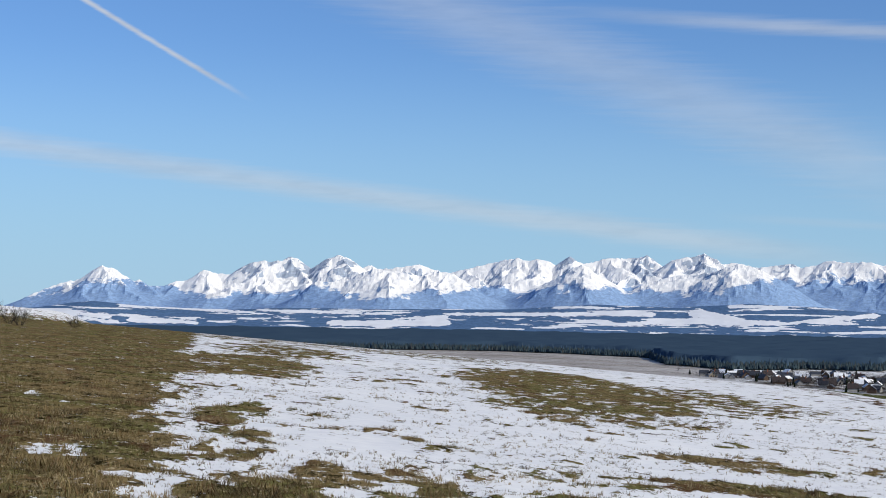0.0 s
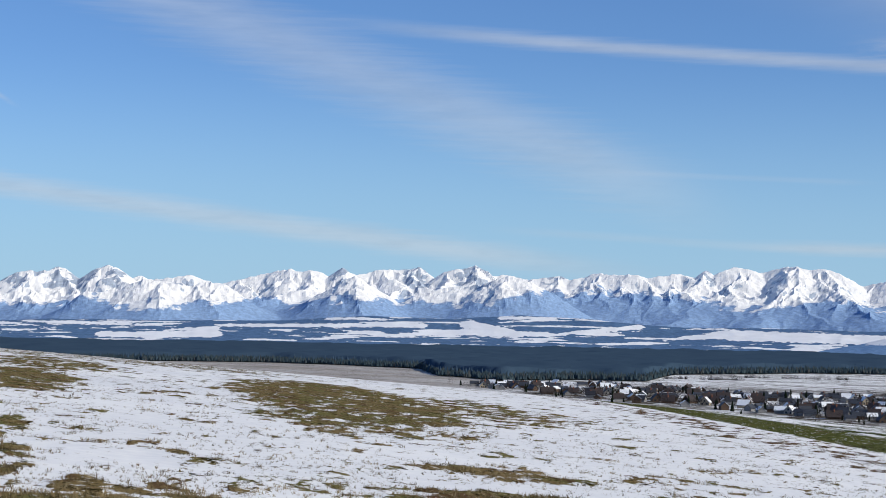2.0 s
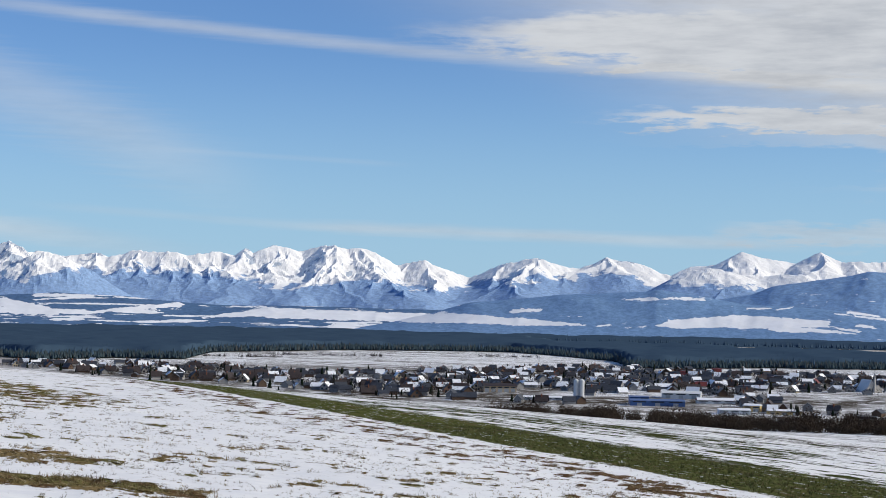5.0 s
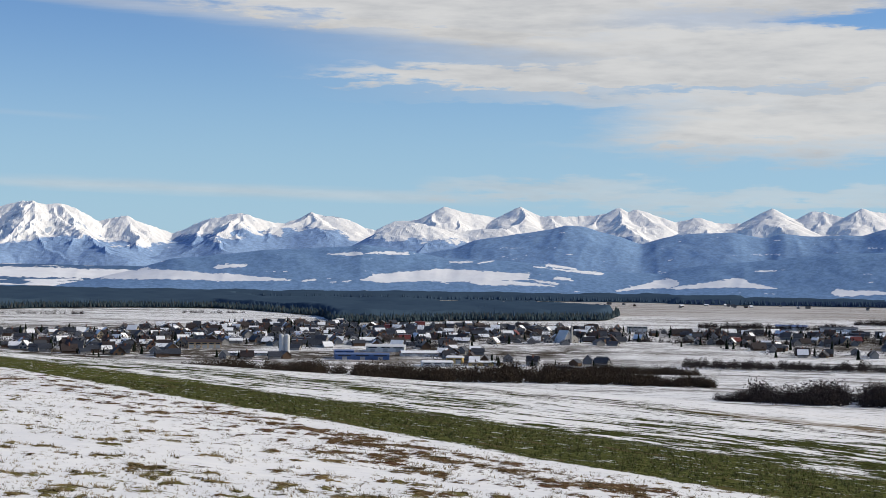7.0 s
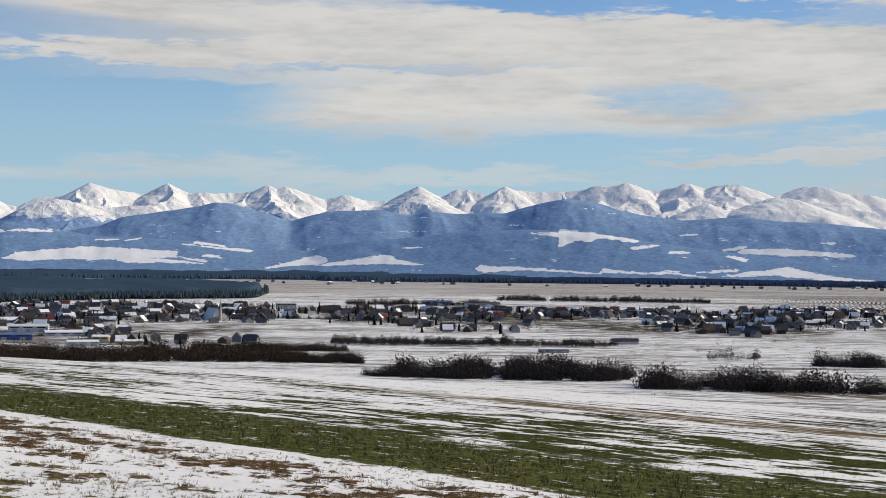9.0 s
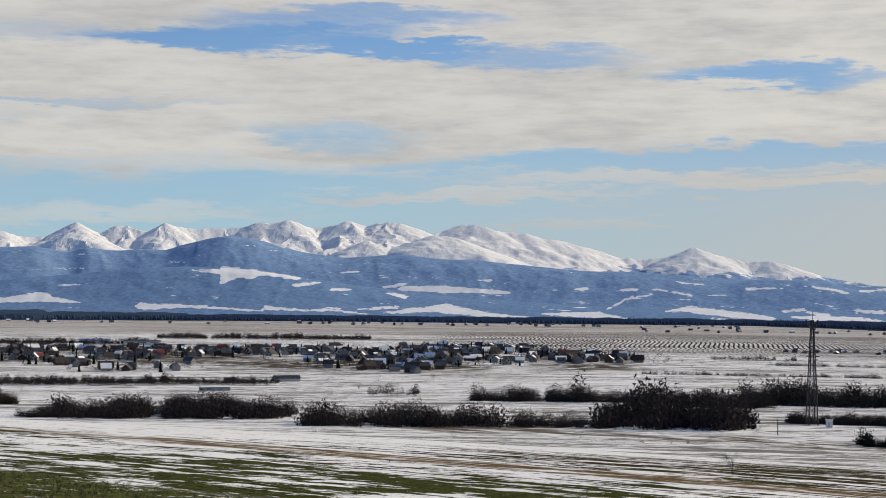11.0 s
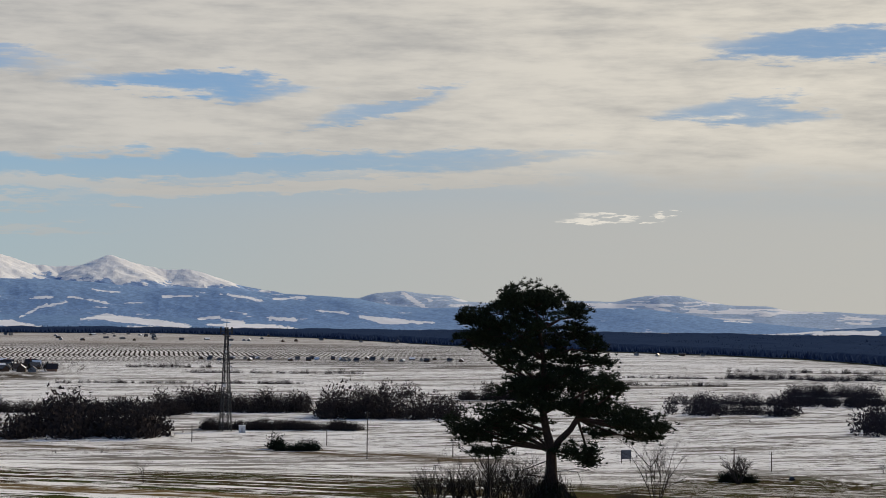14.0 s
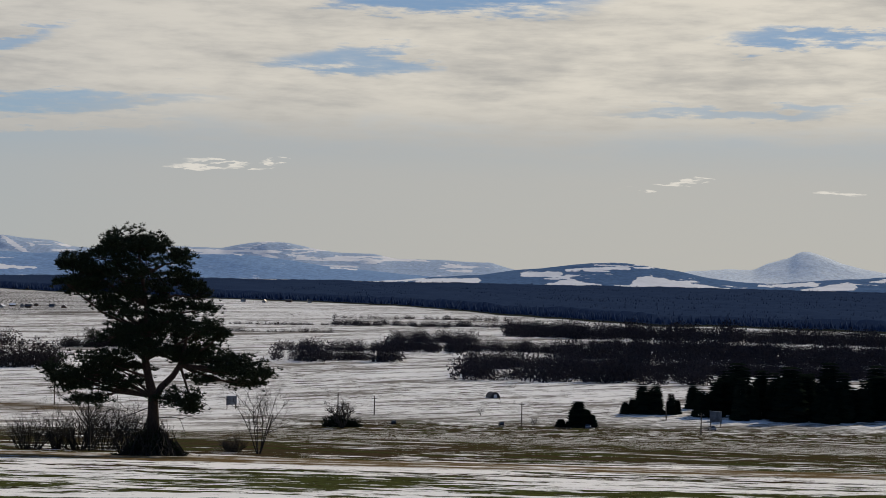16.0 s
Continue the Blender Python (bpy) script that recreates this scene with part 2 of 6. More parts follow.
gaps = sum_of([
    w.mul(bank(52.0, 8.75, 6.5, 0.55, 0.0, 0.92), 0.75),
    w.mul(bank(66.0, 6.95, 4.6, 0.48, -0.04, 0.92), 0.95),
    w.mul(bank(51.8, 5.0, 3.4, 0.6, 0.0, 0.92), 0.55),
    w.mul(bank(66.0, 4.4, 16.0, 0.50, 0.03, 0.92), 0.9),
    w.mul(bank(88.0, 8.35, 6.0, 0.55, 0.0, 0.92), 0.95),
    w.mul(bank(84.5, 6.2, 3.4, 0.5, 0.0, 0.92), 0.75),
    w.mul(bank(72.5, 6.4, 2.8, 0.35, 0.2, 0.92), 0.7),
    w.mul(bank(99.8, 7.1, 3.8, 0.38, 0.0, 0.92), 0.85),
    w.mul(bank(97.0, 4.8, 5.0, 0.30, 0.02, 0.92), 0.6),
    w.mul(bank(50.0, 8.0, 7.0, 0.55, -0.02, 0.92), 0.90),
    w.mul(bank(43.0, 8.1, 7.0, 0.60, 0.0, 0.92), 0.40),
    w.mul(bank(57.0, 7.7, 6.0, 0.45, -0.03, 0.92), 0.70),
    w.mul(bank(33.0, 4.7, 9.0, 0.75, 0.0, 0.92), 0.55),
    w.mul(bank(44.0, 5.9, 7.0, 0.22, 0.01, 0.92), 0.40),
])
deck = w.mul(w.math("MINIMUM", deck, 1.0), w.step(36.0, 14.0, RISE))
thick = w.math("SUBTRACT", w.mul(deck, w.add(0.70, w.add(w.mul(ragged, 0.50), w.mul(wisp, 0.18)))), w.mul(gaps, w.add(0.30, w.add(w.mul(ragged, 0.75), w.mul(wisp, 0.65)))), True)
cover = w.math("ADD", w.mul(w.step(-0.02, 1.0, thick), 0.95), w.mul(veils, w.add(0.80, w.mul(fibre, 0.4))), True)
# low grey veil on the sunward horizon
haze = w.mul(w.step(44.0, 80.0, BEAR), w.step(5.6, 2.2, RISE))
puff = sum_of([bank(79.9, 2.75, 1.2, 0.10, 0.0), bank(81.7, 2.72, 0.4, 0.11, 0.0), bank(94.9, 2.3, 0.9, 0.1, 0.0), bank(96.2, 2.4, 0.4, 0.13, 0.0), bank(100.2, 2.1, 0.8, 0.10, -0.1)])
shade = w.step(0.35, 0.75, w.add(w.mul(drift, 0.6), w.mul(ragged, 0.4)))
cloud = w.mix(shade, (0.73, 0.725, 0.71), (0.50, 0.51, 0.525))
sunward = w.step(55.0, 100.0, BEAR)
cloud = w.mix(sunward, cloud, w.mix(shade, (0.98, 0.94, 0.85), (0.60, 0.59, 0.565)))
cloud = w.mix(haze, cloud, w.mix(sunward, (0.52, 0.54, 0.56), (0.66, 0.65, 0.62)))
blue = w.put("ShaderNodeMix", data="RGBA", blend="MULTIPLY")
blue.inputs[0].default_value = 1.0
w.link(sky.outputs[0], blue.inputs[6])
SKY_GAIN = 0.088
blue.inputs[7].default_value = (SKY_GAIN * 0.75, SKY_GAIN * 0.97, SKY_GAIN * 1.31, 1)
clear = w.mix(w.mul(w.step(9.0, 0.0, RISE), w.mul(w.step(95.0, 45.0, BEAR), 0.75)), blue.outputs[2], (0.38, 0.60, 0.78))
clear = w.mix(w.mul(w.step(48.0, 86.0, BEAR), 0.65), clear, (0.26, 0.38, 0.54))
both = w.mix(cover, clear, cloud)
both = w.mix(w.mul(haze, 0.80), both, w.mix(sunward, (0.54, 0.57, 0.60), (0.66, 0.65, 0.62)))
both = w.mix(w.mul(w.math("MINIMUM", puff, 1.0), 0.85), both, (1.0, 0.98, 0.93))
back = w.put("ShaderNodeBackground")
w.link(both, back.inputs[0])
back.inputs[1].default_value = 1.0
out = w.put("ShaderNodeOutputWorld")
w.t.links.new(back.outputs[0], out.inputs[0])

# ---- ground: one sheet from the hilltop to the horizon ----
def lanes(x, y):
    """Across and along the strips of the hillside fields."""
    return x - 0.13 * y, y + 0.13 * x


def spot(x, y, cx, cy, rx, ry, lean=0.0):
    dx, dy = x - cx - lean * (y - cy), y - cy
    return 1 - smooth(0.35, 1.35, (dx / rx) ** 2 + (dy / ry) ** 2)


def grass_cover(x, y):
    """Bare turf through the snow, 0 to 1, on the near hillside."""
    u, v = lanes(x, y)
    ragged = fbm(x * 0.8, y * 0.5, 3, 4)
    fine = fbm(x * 2.4, y * 1.8, 11, 4, 0.6)
    left = smooth(0.5, -0.7, x + 0.14 * y + 2.2 * (ragged - 0.5) + 0.4)
    left *= 1 - 0.5 * spot(x, y, -3.9, 16.5, 0.5, 1.5) - 0.3 * spot(x, y, -5.6, 26, 0.9, 2.0)
    g = 1.55 * left
    g = np.maximum(g, 1.15 * spot(x, y, 5.4, 76, 5.0, 36, 0.03))
    g = np.maximum(g, 0.80 * spot(x, y, 3.0, 43.0, 2.2, 7, 0.0))
    g = np.maximum(g, 0.66 * spot(x, y, 11.0, 74, 4.5, 24, 0.1))
    g = np.maximum(g, 0.85 * spot(x, y, 4.6, 27.2, 1.7, 1.5))
    g = np.maximum(g, 0.8 * spot(x, y, 4.7, 22.3, 2.0, 1.4))
    g = np.maximum(g, 0.6 * spot(x, y, 8.6, 30.0, 1.6, 2.0))
    g = np.maximum(g, 0.84 * spot(x, y, -1.8, 14.8, 0.55, 2.6))
    g = np.maximum(g, 0.80 * spot(x, y, -2.35, 20.0, 0.55, 2.4))
    g = np.maximum(g, 0.80 * spot(x, y, -3.2, 26.5, 0.7, 2.4))
    g = np.maximum(g, 1.05 * spot(x, y, -6.4, 56.0, 2.6, 15.0, -0.07))
    g = np.maximum(g, 0.85 * spot(x, y, -8.5, 95.0, 4.0, 26.0, -0.08))
    g = np.maximum(g, 0.6 * smooth(110, 140, y) * smooth(12, 2, x))
    g = np.maximum(g, 0.50 * spot(u, v, 14.6, 40, 1.2, 48) * smooth(0.35, 0.6, ragged))
    g = np.maximum(g, 0.44 * smooth(11, 13.5, u) * smooth(17.5, 15.5, u))
    g = np.maximum(g, 0.40 * smooth(17, 3, np.hypot(x - 6, y - 12)))
    g = 0.84 * g + 1.1 * (ragged - 0.5) + 2.0 * (fine - 0.5) + 0.9 * (fbm(x * 8, y * 6, 12, 3, 0.6) - 0.5)
    return np.clip(smooth(0.10, 0.86, g), 0, 1) * smooth(330, 240, np.hypot(x, y)) * smooth(19.5, 17.6, u) * (1 - spot(x, y, -38, 146, 8, 12))


def wheat_cover(x, y):
    u, v = lanes(x, y)
    edge = 0.9 * (fbm(x * 0.5, y * 0.2, 21, 3) - 0.5)
    return smooth(17.6, 18.6, u + edge) * smooth(29.5, 25.0, u + 3.5 * edge) * smooth(330, 250, np.abs(y))


def wood_floor(az, r):
    """Where the big pine woods stand on the plain."""
    wig = 70 * (fbm(az * 0.35, r * 0.0, 41, 3) - 0.5)
    east = smooth(-60, 60, r + wig - np.interp(az, [-30, 2, 6.8, 7.4, 9.5, 12, 14.3, 15.2, 19.5, 25, 28.5, 29.0, 33, 38, 39.5], [2250, 2280, 2100, 1860, 1740, 1790, 1800, 2060, 2260, 2300, 2020, 1800, 1880, 1950, 2400])) * smooth(39.0, 37.5, az) * smooth(2700, 2600, r - 700 * smooth(27, 24, az) + 300 * smooth(28, 38, az) + 60 * wig / 120)
    far = smooth(2900, 2980, r + wig * 0.5) * smooth(-40, -30, az) * smooth(46, 40, az + wig / 60)
    west = smooth(3060, 2990, r + 0.3 * wig) * smooth(-50, 50, r + wig - np.interp(az, [62, 68, 72, 75, 80, 86, 88, 91, 95, 110], [2950, 2780, 2520, 2280, 2080, 1950, 1820, 1640, 1540, 1480])) * smooth(60, 64, az)
    rim = smooth(2830, 2870, r + 0.3 * wig) * smooth(3040, 3000, r) * smooth(38, 42, az) * smooth(78, 74, az)
    return np.maximum(np.maximum(east, far), np.maximum(west, rim))


inner = np.geomspace(5.0, 640.0, 225)
outer = np.geomspace(660.0, 4950.0, 70)
ring = np.concatenate([inner, outer])
view = np.arange(-18.0, 105.0, 0.16)
rest = np.arange(107.0, 342.0 + 0.1, 3.0)
bear = np.concatenate([view, rest])
AZ, RR = np.meshgrid(bear, ring, indexing="ij")
GX, GY = RR * np.sin(np.radians(AZ)), RR * np.cos(np.radians(AZ))
GZ = ground_z(GX, GY)
turf, wheat = grass_cover(GX, GY), wheat_cover(GX, GY)
near = smooth(150, 60, RR)
GZ = GZ + near * (0.05 * (fbm(GX * 1.3, GY * 1.3, 5, 4) - 0.5) + 0.035 * turf * fbm(GX * 5, GY * 5, 8, 2)) * smooth(2, 6, RR)
GZ = GZ + smooth(200, 900, RR) * 1.6 * (fbm(GX * 0.004, GY * 0.004, 15, 3) - 0.5)
# a low snow bank on the hilltop by the path
GZ = GZ + 0.95 * spot(GX, GY, -38.0, 146.0, 7.5, 11.0)
ULANE, VLANE = lanes(GX, GY)
floor_wood = wood_floor(AZ, RR)
zebra = smooth(1560, 1640, RR - 5.0 * (66 - AZ)) * smooth(2330, 2280, RR) * smooth(53, 58, AZ + 3 * (fbm(GX * .01, GY * .01, 9, 2) - .5)) * smooth(77.5, 75.0, AZ)
zebra = zebra * smooth(0.24, 0.36, fbm(GX * 0.0035, GY * 0.0035, 29, 2))
stubble = smooth(2320, 2250, RR) * smooth(1480, 1560, RR) * smooth(-3, -1, AZ) * smooth(10.0, 9.0, AZ)
yard = np.maximum(smooth(8, 11, AZ) * smooth(39, 37.5, AZ) * smooth(1040, 1100, RR) * smooth(1720, 1600, RR), smooth(39, 41, AZ) * smooth(62.5, 61, AZ) * smooth(1200, 1300, RR) * smooth(1700, 1560, RR))
yard = yard * smooth(0.36, 0.56, fbm(GX * 0.012, GY * 0.012, 61, 4))
stubble = np.maximum(stubble, 0.75 * smooth(2050, 2250, RR) * smooth(30, 38, AZ) * smooth(80, 66, AZ) * smooth(3150, 3050, RR))
fallow = smooth(26, 14, np.abs(GX - np.interp(GY, [140, 223, 319, 420, 480], [622, 646, 639, 605, 590]))) * smooth(120, 170, GY) * smooth(480, 400, GY)
ground_me = grid_mesh("ground", GX, GY, GZ, {"turf": turf, "wheat": wheat, "wood": floor_wood, "zebra": zebra, "stubble": stubble,
                                            "yard": yard, "rows": smooth(25.0, 28.0, ULANE) * smooth(-59.4, -57.0, ground_z(GX, GY)), "fallow": fallow})

m_ground, n = material("snow_and_turf")
p = n.position()
px, py, pz = n.split(p)
lane = n.sub(px, n.mul(py, 0.13))
grain = n.noise(p, 2.6, 5.0, 0.65)
blades = n.noise(n.scaled(p, (14.0, 3.5, 14.0)), 1.0, 5.0, 0.75)
broad = n.noise(p, 0.09, 3.0)
a_turf, a_wheat, a_wood, a_zebra, a_stub, a_rows = [n.attribute(k) for k in ("turf", "wheat", "wood", "zebra", "stubble", "rows")]
snow = n.mix(n.step(0.3, 0.7, n.add(n.mul(broad, 0.5), n.mul(grain, 0.5))), (0.74, 0.75, 0.77), (0.88, 0.88, 0.87))
clod_shade = n.noise(n.scaled(p, (4.5, 1.7, 4.5)), 1.0, 4.0, 0.7)
turf_c = n.mix(n.step(0.40, 0.60, n.noise(p, 0.45, 3.0)), (0.215, 0.155, 0.070), (0.150, 0.140, 0.048))
turf_c = n.mix(n.step(0.52, 0.62, n.noise(n.scaled(p, (1.3, 0.35, 1.0)), 1.0, 4.0, 0.65)), turf_c, (0.115, 0.066, 0.034))
turf_c = n.mix(n.mul(n.mul(n.step(10.5, 12.5, lane), n.step(18.0, 16.0, lane)), 0.8), turf_c, (0.105, 0.050, 0.032))
# near-black gaps: shade between tufts painted into the turf colour
turf_c = n.mix(n.step(0.50, 0.62, clod_shade), turf_c, (0.024, 0.020, 0.008))
turf_c = n.mix(n.step(0.54, 0.66, blades), turf_c, (0.46, 0.38, 0.23))
# finer specks of the same painted shade between blades
turf_c = n.mix(n.step(0.55, 0.66, n.noise(n.scaled(p, (22.0, 7.0, 22.0)), 1.0, 3.0, 0.7)), turf_c, (0.022, 0.018, 0.008))
wheat_c = n.mix(n.step(0.42, 0.60, clod_shade), (0.105, 0.115, 0.038), (0.022, 0.027, 0.010))
wheat_c = n.mix(n.step(0.52, 0.64, blades), wheat_c, (0.17, 0.175, 0.060))
wheat_c = n.mix(n.step(0.56, 0.66, n.noise(n.vec(n.mul(lane, 0.9), n.mul(py, 0.12), 4.0), 1.0, 4.0, 0.7)), wheat_c, (0.12, 0.088, 0.048))
# drilled rows and tracks of the further strips
thin_rows = n.noise(n.vec(n.mul(lane, 1.15), n.mul(py, 0.16), 1.0), 1.0, 3.0, 0.6)
fine_rows = n.noise(n.vec(n.mul(lane, 0.36), n.mul(py, 0.10)), 1.0, 5.0, 0.68)
wide_rows = n.noise(n.vec(n.mul(lane, 0.085), n.mul(py, 0.022), 3.0), 1.0, 2.0, 0.5)
tufts = n.noise(n.vec(n.mul(lane, 0.55), n.mul(py, 0.36), 7.0), 1.0, 6.0, 0.74)
patch = n.noise(n.vec(n.mul(lane, 0.18), n.mul(py, 0.10), 11.0), 1.0, 3.0, 0.6)
crest = n.add(n.add(n.mul(fine_rows, 0.30), n.mul(wide_rows, 0.22)), n.add(n.add(n.mul(tufts, 0.52), n.mul(thin_rows, 0.22)), n.mul(patch, 0.22)))
swath = n.noise(n.vec(n.mul(lane, 0.060), n.mul(py, 0.20), 21.0), 1.0, 6.0, 0.70)
ploughed = n.noise(n.vec(n.mul(lane, 0.30), n.mul(py, 0.035), 31.0), 1.0, 4.0, 0.66)
rim_zone = n.mul(n.step(95.0, 60.0, py), n.step(70.0, 100.0, lane))
crest = n.add(n.mul(crest, n.sub(1.0, n.mul(rim_zone, 0.6))), n.mul(rim_zone, n.add(0.002, n.add(n.mul(swath, 0.40), n.mul(ploughed, 0.60)))))
crest = n.sub(crest, n.mul(n.mul(n.step(78.0, 84.0, lane), n.step(60.0, 110.0, py)), 0.070))
crest = n.add(crest, n.mul(n.mul(n.step(62.0, 44.0, lane), n.step(24.0, 28.0, lane)), n.add(0.016, n.mul(n.step(70.0, 40.0, py), 0.010))))
crest = n.add(crest, n.mul(n.mul(n.step(72.0, 80.0, lane), n.step(230.0, 150.0, lane)), n.mul(n.step(45.0, 15.0, py), 0.028)))
row_f = n.mul(n.step(0.756, 0.770, crest), a_rows)
brown_strip = n.mul(n.mul(n.step(65.0, 67.0, n.add(lane, n.mul(grain, 4.0))), n.step(77.0, 75.0, n.add(lane, n.mul(grain, 3.0)))), n.mul(n.step(105.0, 70.0, py), n.step(0.40, 0.52, n.add(n.mul(tufts, 0.5), n.mul(fine_rows, 0.5)))))
row_c = n.mix(n.step(0.46, 0.60, patch), (0.062, 0.044, 0.026), (0.050, 0.060, 0.020))
row_c = n.mix(n.step(60.0, 44.0, lane), row_c, (0.062, 0.072, 0.024))
row_c = n.mix(n.step(0.50, 0.62, clod_shade), row_c, (0.018, 0.015, 0.010))
# fields of the plain: long narrow holdings
side = n.sub(n.mul(px, 0.62), n.mul(py, 0.78))
deep = n.add(n.mul(px, 0.78), n.mul(py, 0.62))
hold = n.noise(n.vec(n.mul(side, 0.004), n.mul(deep, 0.016), 2.0), 1.0, 4.0, 0.6)
lines = n.noise(n.vec(n.mul(side, 0.007), n.mul(deep, 0.060), 5.0), 1.0, 4.0, 0.7)
verge = n.noise(n.vec(n.mul(side, 0.022), n.mul(deep, 0.17), 8.0), 1.0, 3.0, 0.6)
specks = n.noise(n.vec(n.mul(side, 0.09), n.mul(deep, 0.30), 6.0), 1.0, 3.0, 0.7)
weave = n.add(n.add(n.mul(hold, 0.30), n.mul(lines, 0.34)), n.add(n.mul(verge, 0.24), n.mul(specks, 0.16)))
low = n.step(-40.0, -56.0, pz)
edges = n.math("ABSOLUTE", n.sub(n.add(n.mul(hold, 0.7), n.mul(verge, 0.3)), 0.5))
hedge = n.mul(n.step(0.012, 0.004, edges), n.step(0.40, 0.50, specks))
tracks = n.mul(n.step(0.014, 0.005, n.math("ABSOLUTE", n.sub(n.add(n.mul(lines, 0.75), n.mul(specks, 0.25)), 0.52))), 0.8)
plain_f = n.mul(n.math("MAXIMUM", n.mul(n.step(0.545, 0.560, weave), 0.85), n.math("MAXIMUM", hedge, tracks)), low)
far_c = n.mix(n.step(0.4, 0.6, lines), (0.060, 0.052, 0.042), (0.13, 0.112, 0.092))
stub_f = n.mul(a_stub, n.add(0.55, n.mul(n.step(0.34, 0.66, n.add(n.mul(hold, 0.35), n.mul(lines, 0.65))), 0.45)))
stub_c = n.mix(n.step(0.44, 0.60, n.add(n.mul(lines, 0.6), n.mul(verge, 0.4))), (0.15, 0.125, 0.10), (0.50, 0.46, 0.43))
# ridge-and-furrow fields that run away from the hill in soft bends
bend = n.mul(n.math("SINE", n.add(n.mul(px, 0.011), n.mul(py, 0.004))), 14.0)
cross = n.add(n.sub(n.mul(px, 0.55), n.mul(py, 0.83)), bend)
ridge = n.math("SINE", n.mul(cross, 1.25))
zebra_f = n.mul(a_zebra, n.step(0.0, 0.5, n.add(ridge, n.mul(n.sub(specks, 0.5), 1.6))))
col = n.mix(plain_f, snow, far_c)
col = n.mix(stub_f, col, stub_c)
col = n.mix(zebra_f, col, (0.040, 0.034, 0.030))
col = n.mix(n.mul(n.attribute("yard"), n.step(0.38, 0.52, n.noise(p, 0.07, 4.0, 0.7))), col, (0.075, 0.064, 0.052))
col = n.mix(n.mul(n.attribute('fallow'), n.step(0.44, 0.54, n.noise(n.vec(n.mul(px, 0.10), n.mul(py, 0.02), 2.0), 1.0, 4.0, 0.65))), col, (0.11, 0.085, 0.055))
col = n.mix(row_f, col, row_c)
col = n.mix(n.mul(brown_strip, a_rows), col, (0.135, 0.095, 0.045))
ticks = n.noise(n.scaled(p, (1.5, 1.0, 1.5)), 1.0, 7.0, 0.74)
shred = n.noise(n.scaled(p, (6.0, 4.0, 6.0)), 1.0, 5.0, 0.74)
turf_f = n.step(0.46, 0.58, n.add(n.mul(a_turf, 1.10), n.add(n.mul(n.sub(shred, 0.50), 1.8), n.mul(n.sub(ticks, 0.50), 2.8))))
col = n.mix(turf_f, col, turf_c)
fleck = n.noise(n.vec(n.mul(lane, 1.5), n.mul(py, 0.75), 15.0), 1.0, 5.0, 0.75)
wheat_f = n.step(0.28, 0.38, n.sub(n.add(n.mul(a_wheat, 0.8), n.mul(n.sub(shred, 0.5), 1.0)), n.mul(n.step(0.54, 0.62, fleck), 0.50)))
col = n.mix(wheat_f, col, wheat_c)
col = n.mix(n.step(0.35, 0.6, a_wood), col, (0.030, 0.036, 0.028))
cover_f = n.math("MAXIMUM", turf_f, n.math("MAXIMUM", wheat_f, row_f))
n.surface(col, 0.75, n.add(n.mul(broad, 0.5), n.mul(cover_f, n.add(n.mul(grain, 0.6), n.add(blades, clod_shade)))), 0.6, 0.07, specular=0.0)
ground = part("ground", ground_me, m_ground)
tagged(ground, "snow-streaked winter fields falling to a wide plain", "ground", kind="structure")

# ---- mountains and hills beyond the plain ----
def ridge_material(name, wood, meadow, rock=None, ragged=1.0):
    """Snow, rock and woods of the distance, by where each lies on the slope."""
    m, n = material(name)
    p = n.position()
    a_snow, a_rock = n.attribute("snow"), n.attribute("rock")
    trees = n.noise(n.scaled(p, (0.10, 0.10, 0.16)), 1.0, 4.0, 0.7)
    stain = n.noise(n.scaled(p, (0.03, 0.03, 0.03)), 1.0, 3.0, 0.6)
    # wood and rock colours are handed in already blued by distance haze
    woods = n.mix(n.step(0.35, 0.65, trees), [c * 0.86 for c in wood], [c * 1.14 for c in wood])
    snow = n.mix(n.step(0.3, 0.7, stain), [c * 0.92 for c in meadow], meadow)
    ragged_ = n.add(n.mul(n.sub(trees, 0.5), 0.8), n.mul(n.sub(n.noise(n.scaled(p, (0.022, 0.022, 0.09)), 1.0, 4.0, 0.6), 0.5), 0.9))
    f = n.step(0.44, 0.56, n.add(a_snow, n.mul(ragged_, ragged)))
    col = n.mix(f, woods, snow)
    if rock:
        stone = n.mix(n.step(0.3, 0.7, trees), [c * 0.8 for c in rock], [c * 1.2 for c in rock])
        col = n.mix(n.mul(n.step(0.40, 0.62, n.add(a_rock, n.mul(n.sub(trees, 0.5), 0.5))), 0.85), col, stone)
    if rock:
        gully = n.math("ABSOLUTE", n.sub(n.noise(n.scaled(p, (0.035, 0.035, 0.02)), 1.0, 4.0, 0.55), 0.5))
        n.surface(col, 0.9, gully, 0.25, 6.0, specular=0.0)
    else:
        n.surface(col, 0.9, trees, 0.2, 2.0, specular=0.0)
    return m


def slope_light(X, Y, Z):
    """Steepness of a grid."""
    gy = np.gradient(Z, axis=0) / np.maximum(1e-6, np.hypot(np.gradient(X, axis=0), np.gradient(Y, axis=0)))
    gx = np.gradient(Z, axis=1) / np.maximum(1e-6, np.hypot(np.gradient(X, axis=1), np.gradient(Y, axis=1)))
    return np.hypot(gx, gy)


